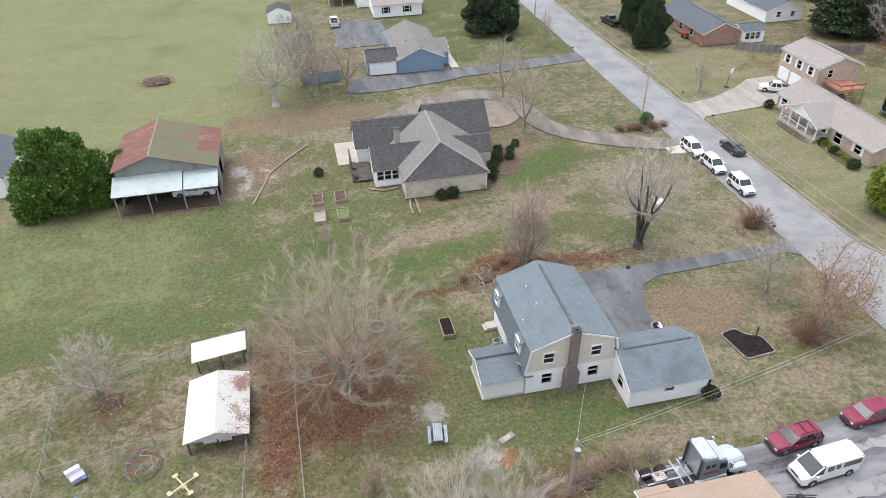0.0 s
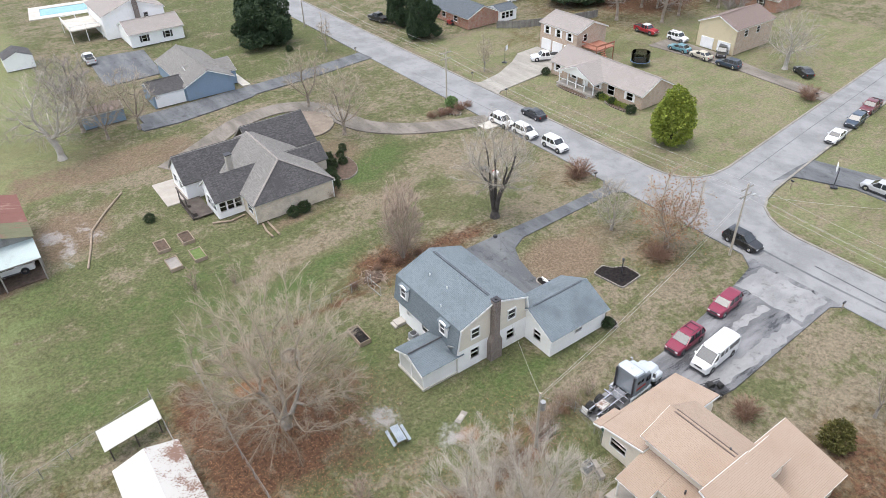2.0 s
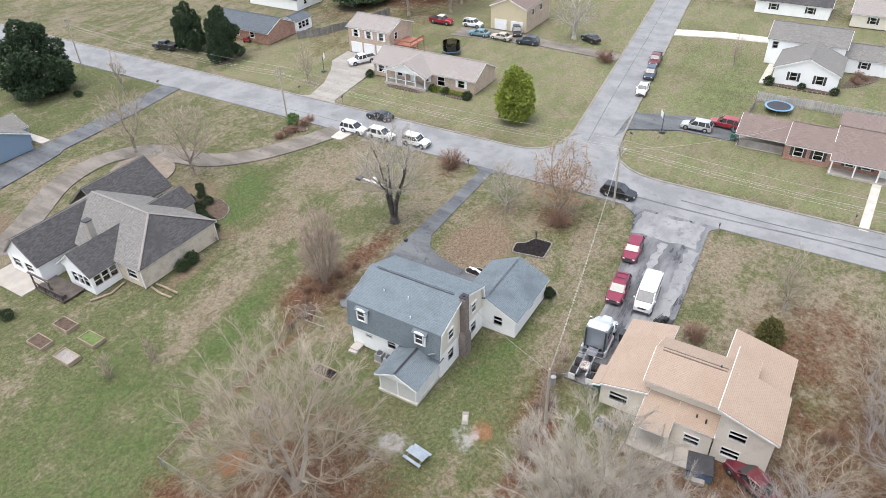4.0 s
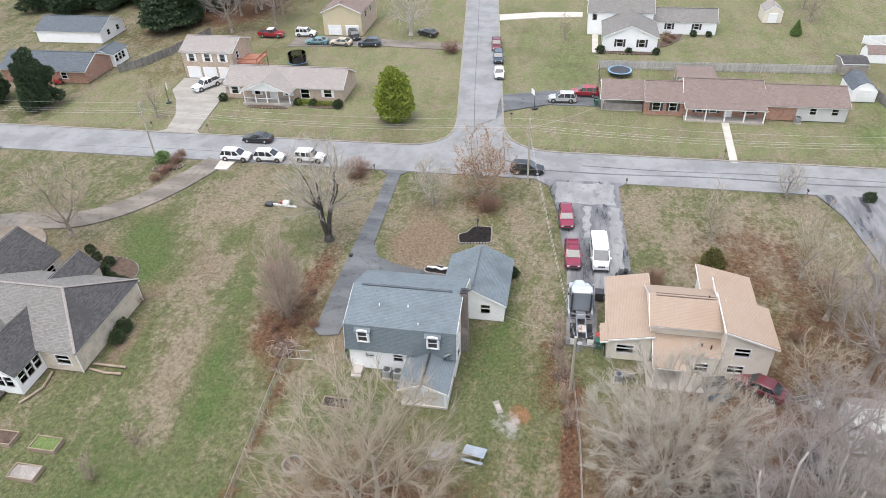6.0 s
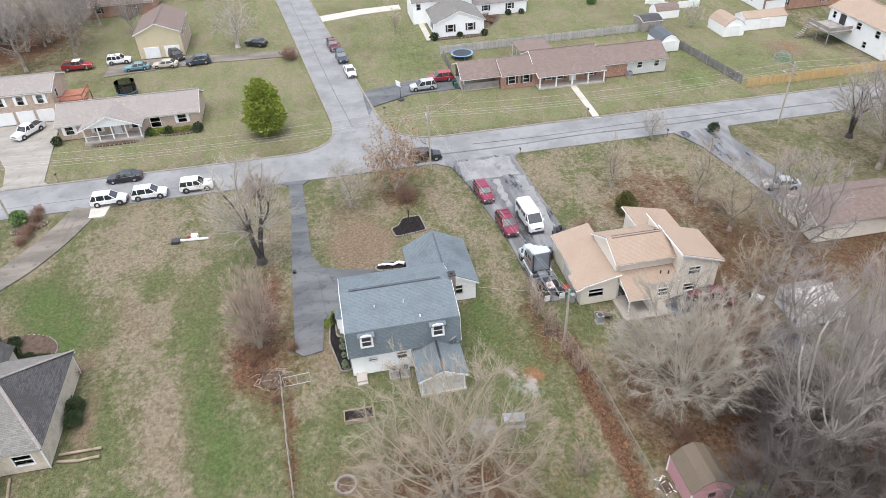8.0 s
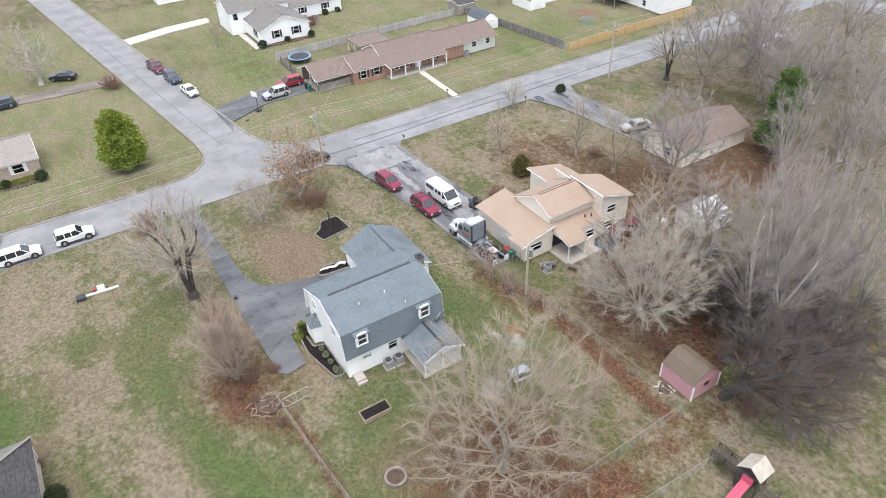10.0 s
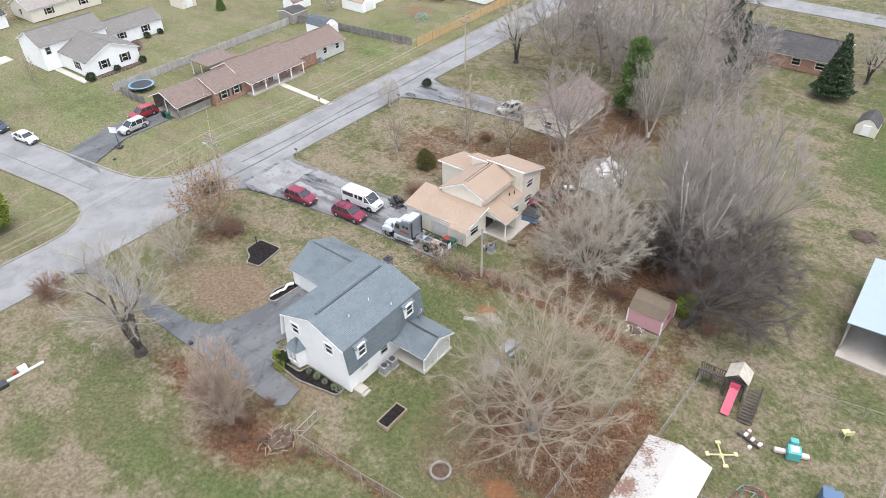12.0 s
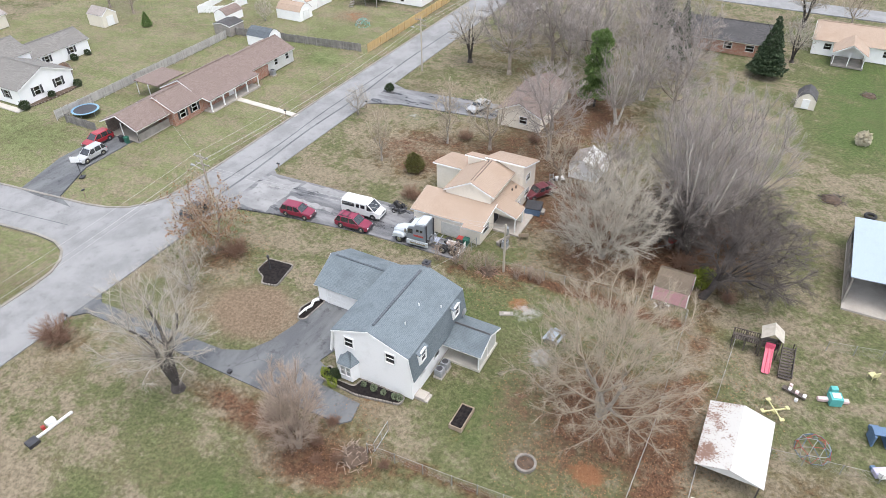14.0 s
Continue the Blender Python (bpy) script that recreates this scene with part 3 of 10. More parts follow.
for k, q in enumerate(((33.4, 48.9, 24.9, 26.3), (49.4, 54.7, 25.6, 33.4), (41.6, 48.8, 28.6, 29.6))):
    sheet("drive_patch_%d" % (k + 1), worn_patch(*q), 0.052, "pale_asphalt", "pale worn patch in the stained asphalt drive", "driveway")
sheet("drive_stone_house", 
      ribbon(curve_pts([(55.3, 84.6), (48, 87.4), (42, 91), (38, 95.5), (36.5, 101), (35.5, 107), (30, 111), (22, 110), (14, 105), (7, 101)]), 4.0), 0.045, "drive_concrete", "curved pale concrete drive round a bed", "driveway")
sheet("drive_brick_house", [(63.2, 99.6), (64.5, 98.2), (70, 99.5), (76, 102.6), (80, 105.5), (85.8, 106), (85.8, 95.2), (80, 94.6), (72, 93.6), (64.5, 92.6), (63.2, 91.5)], 0.045, "clean_concrete", "pale concrete drive in front of the garage doors", "driveway")
sheet("drive_ranch", [(73.5, 44.2), (77.0, 43.0), (80.3, 36), (80.3, 26), (86, 26), (86, 36), (83.5, 44.3), (80, 44.4)], 0.045, "dark_asphalt", "dark asphalt drive beside the brown-roofed ranch house", "driveway")
sheet("drive_white_house", [(124, 49.4), (128, 49.8), (130.5, 40), (131, 31), (127.5, 31), (126.5, 40)], 0.045, "pale_concrete", "pale concrete drive by the white house", "driveway")
sheet("drive_tan_house", [(104.5, 54.8), (108.5, 55.2), (109.5, 70), (111, 77), (111, 92), (104, 92), (106, 72)], 0.045, "drive_concrete", "pale concrete drive with parked vehicles", "driveway")
sheet("drive_woods_house", [(55.3, -0.5), (50, -2.6), (42, -3.6), (33.5, -4.5), (33.5, -10), (44, -9.0), (52, -8.2), (55.3, -9.5)], 0.045, "patched_asphalt", "cracked asphalt drive leading to the trees", "driveway")
sheet("path_ranch", [(62.9, 8.1), (62.9, 9.2), (77.6, 8.5), (77.6, 7.4)], 0.05, "pale_concrete", "narrow pale concrete garden path", "path")
sheet("apron_stone_house", [(55.3, 81.6), (52.6, 82.0), (52.6, 84.0), (55.3, 84.2)], 0.06, "pale_concrete", "pale concrete slab at the roadside", "pavement")

for pts, w in (([(57.8, 40), (57.6, 26), (58.2, 12), (57.9, -2), (58.6, -20), (58.2, -44)], 0.34), ([(59.6, 30), (59.3, 18), (59.8, 4), (59.4, -16)], 0.2), ([(70, 47.2), (88, 49.6), (118, 53.2), (150, 57.2)], 0.1), ([(57.4, 110), (58.0, 92), (57.6, 70)], 0.08)):
    tagged(part("tar_seam", (lambda b: (prism(b, ribbon(curve_pts(pts, 4), w), "z", 0.0, 0.036), b)[1])(bmn()), "dark_asphalt"), "dark tar seam along the asphalt", "road seam", kind="structure")


# ---- houses ----
def settle(e, x, y, z=0.0):
    """Puts a thing's Empty at its base, leaving its parts where they are."""
    e.matrix_basis = pose(x, y, z)
    for c in e.children:
        c.matrix_basis = Matrix.Translation((-x, -y, -z)) @ c.matrix_basis
    return e


def wall(par, side, at, a, b, z0, z1, holes=(), material="white_siding", t=0.18, name="wall"):
    """A wall in the plane side = at ('x' or 'y'), from a to b, with openings (centre, sill, width, height) right through it."""
    bm = bmn()
    us = sorted({a, b, *[c - w / 2 for c, s, w, h in holes], *[c + w / 2 for c, s, w, h in holes]})
    zs = sorted({z0, z1, *[s for c, s, w, h in holes], *[s + h for c, s, w, h in holes]})
    known = {}

    def v(i, j, k):
        if (i, j, k) not in known:
            d = at + (t / 2 if k else -t / 2)
            known[i, j, k] = bm.verts.new((d, us[i], zs[j]) if side == "x" else (us[i], d, zs[j]))
        return known[i, j, k]

    def solid(i, j):
        if not (0 <= i < len(us) - 1 and 0 <= j < len(zs) - 1): return False
        um, wm = (us[i] + us[i + 1]) / 2, (zs[j] + zs[j + 1]) / 2
        return not any(abs(um - c) < w / 2 and s < wm < s + h for c, s, w, h in holes)
    for i in range(len(us) - 1):
        for j in range(len(zs) - 1):
            if not solid(i, j): continue
            for k in (0, 1):
                bm.faces.new((v(i, j, k), v(i + 1, j, k), v(i + 1, j + 1, k), v(i, j + 1, k)))
            for di, dj, p, q in ((-1, 0, (i, j), (i, j + 1)), (1, 0, (i + 1, j), (i + 1, j + 1)), (0, -1, (i, j), (i + 1, j)), (0, 1, (i, j + 1), (i + 1, j + 1))):
                if not solid(i + di, j + dj):
                    bm.faces.new((v(*p, 0), v(*q, 0), v(*q, 1), v(*p, 1)))
    bmesh.ops.recalc_face_normals(bm, faces=bm.faces[:])
    return part(name, bm, material, par)


def window(par, side, at, out, c, sill, w, h, shutters=None, blind=False, name="window"):
    """A framed pane in a wall's opening; out is the way that it faces."""
    def bx(bm, u0, u1, d0, d1, z0, z1):
        p, q = sorted((at + out * d0, at + out * d1))
        if side == "x": box(bm, p, q, u0, u1, z0, z1)
        else: box(bm, u0, u1, p, q, z0, z1)
    fr = bmn()
    f = 0.09
    for u0, u1, z0, z1 in ((c - w / 2 - f, c - w / 2, sill - f, sill + h + f), (c + w / 2, c + w / 2 + f, sill - f, sill + h + f), (c - w / 2, c + w / 2, sill + h, sill + h + f), (c - w / 2, c + w / 2, sill - f, sill)):
        bx(fr, u0, u1, -0.08, 0.13, z0, z1)
    bx(fr, c - w / 2, c + w / 2, -0.03, 0.06, sill + h / 2 - 0.03, sill + h / 2 + 0.03)
    ob = part(name, fr, "white_paint", par)
    pn = bmn()
    bx(pn, c - w / 2, c + w / 2, -0.02, 0.0, sill, sill + h)
    part("pane", pn, "glass", ob)
    if blind:
        bl = bmn()
        bx(bl, c - w / 2, c + w / 2, -0.07, -0.055, sill + h * 0.35, sill + h)
        part("blind", bl, "blind", ob)
    if shutters:
        for sgn in (-1, 1):
            sb = bmn()
            u = c + sgn * (w / 2 + f + 0.21)
            bx(sb, u - 0.19, u + 0.19, 0.09, 0.14, sill - 0.05, sill + h + 0.05)
            part("shutter", sb, shutters, ob)
    return ob


def door(par, side, at, out, c, w=0.95, h=2.05, material="white_paint", base=0.15, panels=1, name="door"):
    def bx(bm, u0, u1, d0, d1, z0, z1):
        p, q = sorted((at + out * d0, at + out * d1))
        if side == "x": box(bm, p, q, u0, u1, z0, z1)
        else: box(bm, u0, u1, p, q, z0, z1)
    bm = bmn()
    rows = 4 if panels > 1 else 2
    bx(bm, c - w / 2, c + w / 2, 0.0, 0.10, base, base + h)
    for i in range(rows):
        for j in range(panels):
            u0 = c - w / 2 + w * (j + 0.12) / panels
            u1 = c - w / 2 + w * (j + 0.88) / panels
            bx(bm, u0, u1, 0.10, 0.125, base + h * (i + 0.12) / rows, base + h * (i + 0.88) / rows)
    ob = part(name, bm, material, par)
    fr = bmn()
    for u0, u1, z0, z1 in ((c - w / 2 - 0.1, c - w / 2, base, base + h + 0.1), (c + w / 2, c + w / 2 + 0.1, base, base + h + 0.1), (c - w / 2, c + w / 2, base + h, base + h + 0.1)):
        bx(fr, u0, u1, -0.02, 0.14, z0, z1)
    part("door_frame", fr, "white_paint", ob)
    if panels == 1:
        hb = bmn()
        u = c + w * 0.38
        bx(hb, u - 0.03, u + 0.03, 0.12, 0.19, base + 0.97, base + 1.03)
        part("door_handle", hb, "chrome", ob)
    return ob


def roof_part(par, planes, material, trim="white_paint", name="roof"):
    """Shingled plates, each over a slightly larger board, whose edge shows as fascia and rake."""
    for p in planes:
        bm = bmn()
        slab(bm, p, 0.07)
        r = part(name, bm, material, par)
        vs = [Vector(q) for q in p]
        c = sum(vs, Vector()) / len(vs)
        n = (vs[1] - vs[0]).cross(vs[2] - vs[1]).normalized()
        if n.z < 0: n = -n
        tb = bmn()
        slab(tb, [v + (v - c).normalized() * 0.06 - n * 0.074 for v in vs], 0.16)
        part("fascia", tb, trim, r)
    return r


def gable_planes(x0, x1, y0, y1, eave, ridge, axis, over=0.35, rake=0.3):
    if axis == "x":
        m = (y0 + y1) / 2
        s = (ridge - eave) / (m - y0)
        lo = eave - s * over
        return [[(x0 - rake, y0 - over, lo), (x1 + rake, y0 - over, lo), (x1 + rake, m, ridge), (x0 - rake, m, ridge)],
                [(x0 - rake, y1 + over, lo), (x1 + rake, y1 + over, lo), (x1 + rake, m, ridge), (x0 - rake, m, ridge)]]
    m = (x0 + x1) / 2
    s = (ridge - eave) / (m - x0)
    lo = eave - s * over
    return [[(x0 - over, y0 - rake, lo), (x0 - over, y1 + rake, lo), (m, y1 + rake, ridge), (m, y0 - rake, ridge)],
            [(x1 + over, y0 - rake, lo), (x1 + over, y1 + rake, lo), (m, y1 + rake, ridge), (m, y0 - rake, ridge)]]


def hip_planes(x0, x1, y0, y1, eave, ridge, axis, in0, in1, over=0.4):
    if axis == "x":
        q = hip_planes(y0, y1, x0, x1, eave, ridge, "y", in0, in1, over)
        return [[(b, a, z) for a, b, z in p] for p in q]
    m = (x0 + x1) / 2
    s = (ridge - eave) / (m - x0)
    lo = eave - s * over
    A, B, C, D = (x0 - over, y0 - over, lo), (x1 + over, y0 - over, lo), (x1 + over, y1 + over, lo), (x0 - over, y1 + over, lo)
    r0, r1 = (m, y0 + in0, ridge), (m, y1 - in1, ridge)
    return [[A, B, r0], [B, C, r1, r0], [C, D, r1], [D, A, r0, r1]]


def ridge_cap(par, a, b, material, w=0.16):
    bm = bmn()
    a, b = Vector(a), Vector(b)
    d = (b - a).normalized()
    s = Vector((-d.y, d.x, 0)).normalized() * w
    for k in (-1, 1):
        slab(bm, [a + Vector((0, 0, 0.1)), b + Vector((0, 0, 0.1)), b + k * s + Vector((0, 0, 0.035)), a + k * s + Vector((0, 0, 0.035))], 0.04)
    return part("ridge_cap", bm, material, par)


def body(par, x0, x1, y0, y1, h, mats, wins=(), gable=None, ridge=0.0, base=0.0, gmat=None):
    """Four walls with windows; wins: (side, centre, sill, width, height, shutters, blind). gable: the ridge's axis, for gable ends."""
    if isinstance(mats, str): mats = {k: mats for k in ("x0", "x1", "y0", "y1")}
    for side, at, a, b, out in (("x0", x0, y0, y1, -1), ("x1", x1, y0, y1, 1), ("y0", y0, x0, x1, -1), ("y1", y1, x0, x1, 1)):
        own = [w for w in wins if w[0] == side]
        t = 0.18
        aa, bb = (a, b) if side[0] == "x" else (a + t / 2 + 0.003, b - t / 2 - 0.003)
        if side[0] == "x": aa, bb = a - t / 2, b + t / 2
        wall(par, side[0], at, aa, bb, base, h, [(c, s, w, hh) for _, c, s, w, hh, *_r in own], mats[side], t)
        for _, c, s, w, hh, *more in own:
            window(par, side[0], at, out, c, s, w, hh, *more)
    if gable:
        for k in (0, 1):
            bm = bmn()
            if gable == "x":
                at = (x0, x1)[k]
                prism(bm, [(y0 - 0.09, h + 0.002), (y1 + 0.09, h + 0.002), ((y0 + y1) / 2, ridge - 0.2)], "x", at - 0.088, at + 0.088)
            else:
                at = (y0, y1)[k]
                prism(bm, [(x0 - 0.09, h + 0.002), (x1 + 0.09, h + 0.002), ((x0 + x1) / 2, ridge - 0.2)], "y", at - 0.088, at + 0.088)
            part("gable", bm, gmat or mats[("x0", "x1")[k] if gable == "x" else ("y0", "y1")[k]], par)
    fl = bmn()
    box(fl, x0 + 0.1, x1 - 0.1, y0 + 0.1, y1 - 0.1, base - 0.12, base + 0.12)
    part("floor_slab", fl, "room", par)


def block(par, x0, x1, y0, y1, eave, ridge, axis, wallm, roofm, wins=(), over=0.35, rake=0.3, gmat=None, cap=True):
    body(par, x0, x1, y0, y1, eave, wallm, wins, axis, ridge, 0.0, gmat)
    roof_part(par, gable_planes(x0, x1, y0, y1, eave + 0.22, ridge, axis, over, rake), roofm)
    if cap:
        if axis == "x": ridge_cap(par, (x0 - rake, (y0 + y1) / 2, ridge), (x1 + rake, (y0 + y1) / 2, ridge), roofm)
        else: ridge_cap(par, ((x0 + x1) / 2, y0 - rake, ridge), ((x0 + x1) / 2, y1 + rake, ridge), roofm)


def post(par, x, y, z0, z1, w=0.12, material="white_paint", name="post"):
    bm = bmn()
    box(bm, x - w / 2, x + w / 2, y - w / 2, y + w / 2, z0, z1)
    return part(name, bm, material, par)


def slab_part(par, name, x0, x1, y0, y1, z0, z1, material, label=""):
    bm = bmn()
    box(bm, x0, x1, y0, y1, z0, z1)
    return part(name, bm, material, par, label)


# -- the gambrel house --
def gambrel_house():
    e = thing("gambrel_house", "white gambrel house with blue-grey shingle roof, stone chimney and garage wing", "house")
    X0, X1, Y0, Y1 = 16.5, 24.9, 41.5, 51.8
    AP, KX0, KX1, KZ, EZ = 7.15, 16.75, 24.65, 5.6, 2.75
    win = [("y0", 18.4, 1.05, 0.95, 1.15), ("y0", 22.95, 1.0, 0.95, 1.15), ("x0", 49.8, 1.6, 0.8, 0.45), ("x0", 47.0, 1.4, 0.9, 0.8)]
    body(e, X0, X1, Y0, Y1, EZ, "white_siding", win)
    for y, m, out in ((Y0, "cream_siding", -1), (Y1, "white_siding", 1)):
        bm = bmn()
        poly = [(X0 - 0.09, EZ + 0.004), (X1 + 0.09, EZ + 0.004), (KX1, KZ - 0.1), ((X0 + X1) / 2, AP - 0.15), (KX0, KZ - 0.1)]
        prism(bm, poly, "y", y - 0.1, y + 0.1)
        part("gable", bm, m, e)
        for cx in ((18.4, 22.95) if out < 0 else (18.55, 23.1)):
            # no opening: a dark plate behind the framed pane stands in for the unlit room
            window(e, "y", y + out * 0.12, out, cx, 3.65 if out < 0 else 4.0, 0.95, 1.15)
            bm = bmn()
            box(bm, cx - 0.47, cx + 0.47, y + out * 0.1 - 0.012, y + out * 0.1 + 0.012, (3.65 if out < 0 else 4.0), (3.65 if out < 0 else 4.0) + 1.15)
            part("window_backing", bm, "dark_paint", e)
    ry0, ry1 = Y0 - 0.3, Y1 + 0.3
    mx = (X0 + X1) / 2
    E0, E1 = X0 - 0.5, X1 + 0.5
    k0, k1 = KX0 - 0.28, KX1 + 0.28
    roof_part(e, [[(mx, ry0, AP), (mx, ry1, AP), (k0, ry1, KZ), (k0, ry0, KZ)], [(k0, ry0, KZ - 0.02), (k0, ry1, KZ - 0.02), (E0, ry1, EZ), (E0, ry0, EZ)],
                  [(mx, ry0, AP), (mx, ry1, AP), (k1, ry1, KZ), (k1, ry0, KZ)], [(k1, ry0, KZ - 0.02), (k1, ry1, KZ - 0.02), (E1, ry1, EZ), (E1, ry0, EZ)]], "slate_shingle")
    bm = bmn()
    box(bm, mx - 0.13, mx + 0.13, ry0 + 1.0, ry1 - 0.9, AP - 0.03, AP + 0.09, 0.02)
    part("ridge_vent", bm, "blue_shingle", e)
    # dormers in the steep rear slope
    for cy in (50.2, 43.4):
        bm = bmn()
        box(bm, 16.1, 17.2, cy - 0.62, cy + 0.62, 3.75, 5.25)
        d = part("dormer", bm, "white_siding", e)
        window(d, "x", 16.1, -1, cy, 4.0, 0.85, 1.15)
        # dark plate on the solid dormer, for the shade inside behind the glass
        bm = bmn()
        box(bm, 16.09, 16.11, cy - 0.42, cy + 0.42, 4.0, 5.15)
        part("window_backing", bm, "dark_paint", d)
        bm = bmn()
        slab(bm, [(15.93, cy - 0.8, 5.2), (15.93, cy + 0.8, 5.2), (17.4, cy + 0.8, 5.72), (17.4, cy - 0.8, 5.72)], 0.08)
        part("dormer_roof", bm, "slate_shingle", d)
        bm = bmn()
        prism(bm, [(cy - 0.58, 5.18), (cy + 0.58, 5.18), (cy + 0.45, 5.34), (cy, 5.44), (cy - 0.45, 5.34)], "x", 15.97, 16.12)
        part("arched_head", bm, "white_paint", d)
    # chimney with shoulders
    bm = bmn()
    box(bm, 19.95, 21.35, 40.75, 41.4, -0.1, 2.3)
    prism(bm, [(19.95, 2.3), (21.35, 2.3), (21.0, 3.0), (20.3, 3.0)], "y", 40.75, 41.4)
    box(bm, 20.3, 21.0, 40.75, 41.4, 3.0, 7.35)
    ch = part("chimney", bm, "brown_brick", e, "brown stone chimney")
    bm = bmn()
    box(bm, 20.26, 21.04, 40.71, 41.44, 7.35, 7.45)
    part("chimney_cap", bm, "dark_paint", ch)
    bm = bmn()
    rod(bm, (20.65, 41.08, 7.45), (20.65, 41.08, 7.6), 0.16, 0.16, 10)
    part("flue", bm, "dark_paint", ch)
    # rear porch: roof, slab, posts, screen wall
    px0, px1, py0, py1 = 12.4, 16.4, 41.6, 45.8
    roof_part(e, gable_planes(px0, px1 + 0.4, py0, py1, 2.35, 3.25, "x", 0.3, 0.25), "slate_shingle", name="porch_roof")
    ridge_cap(e, (px0 - 0.2, 43.7, 3.25), (px1, 43.7, 3.25), "dark_paint", 0.12)
    bm = bmn()
    prism(bm, [(py0 - 0.1, 2.2), (py1 + 0.1, 2.2), (43.7, 3.08)], "x", px0, px0 + 0.12)
    part("porch_gable", bm, "white_paint", e)
    slab_part(e, "porch_slab", px0 - 0.1, px1, py0 - 0.1, py1 + 0.1, -0.1, 0.16, "pale_concrete")
    for x, y in ((px0 + 0.1, py0 + 0.1), (px0 + 0.1, py1 - 0.1), (px0 + 0.1, 43.7)):
        post(e, x, y, 0.16, 2.2)
    slab_part(e, "porch_beam", px0, px0 + 0.15, py0, py1, 2.05, 2.2, "white_paint")
    slab_part(e, "porch_screen", px0 + 0.16, px1 - 0.1, py0 + 0.02, py0 + 0.08, 0.16, 2.2, "white_paint")
    for ya, yb in ((py0 + 0.18, 43.62), (43.78, py1 - 0.18)):
        slab_part(e, "porch_panel", px0 + 0.06, px0 + 0.11, ya, yb, 0.16, 2.04, "grey_siding")
    # the garage wing
    gx0, gx1, gy0, gy1 = 25.05, 32.6, 37.75, 44.1
    body(e, gx0, gx1, gy0, gy1, 2.4, "white_siding", [("x0", 39.6, 1.0, 0.95, 1.1), ("y0", 28.8, 1.35, 0.95, 0.6)], "x", 4.05)
    roof_part(e, gable_planes(gx0, gx1, gy0, gy1, 2.6, 4.2, "x", 0.45, 0.3), "slate_shingle", name="garage_roof")
    bm = bmn()
    box(bm, gx0 + 0.4, gx1 - 0.4, 40.84, 41.04, 4.16, 4.27, 0.02)
    part("ridge_vent", bm, "blue_shingle", e)
    door(e, "y", gy1 + 0.09, 1, 29.0, 4.8, 2.1, "white_paint", 0.05, 8, "garage_door")
    door(e, "x", X1 + 0.1, 1, 47.5, 0.95, 2.05, "dark_paint")
    # bay window on the north gable
    bm = bmn()
    poly = [(22.3, 51.85), (22.6, 52.75), (23.9, 52.75), (24.2, 51.85)]
    prism(bm, poly, "z", 0.1, 2.35)
    bay = part("bay", bm, "white_siding", e)
    for wx in (22.93, 23.57):
        window(bay, "y", 52.76, 1, wx, 0.85, 0.5, 1.15)
    bm = bmn()
    for a, b in (((22.1, 51.8), (22.45, 52.98)), ((22.45, 52.98), (24.05, 52.98)), ((24.05, 52.98), (24.4, 51.8))):
        slab(bm, [(a[0], a[1], 2.3), (b[0], b[1], 2.3), (23.45, 51.9, 3.25), (23.05, 51.9, 3.25)], 0.08)
    part("bay_roof", bm, "slate_shingle", bay)
    # pipes, dish, step
    for x, y, z in ((18.7, 46.2, 6.35), (17.0, 44.9, 5.7), (18.6, 49.0, 6.3)):
        bm = bmn()
        rod(bm, (x, y, z - 0.2), (x, y, z + 0.35), 0.06, 0.06, 8)
        part("vent_pipe", bm, "white_paint", e)
    slab_part(e, "step", 15.3, 16.4, 50.6, 51.6, -0.1, 0.3, "concrete")
    slab_part(e, "step", 15.0, 15.3, 50.6, 51.6, -0.1, 0.12, "concrete")
    return settle(e, 20.7, 46.6)


gambrel_house()


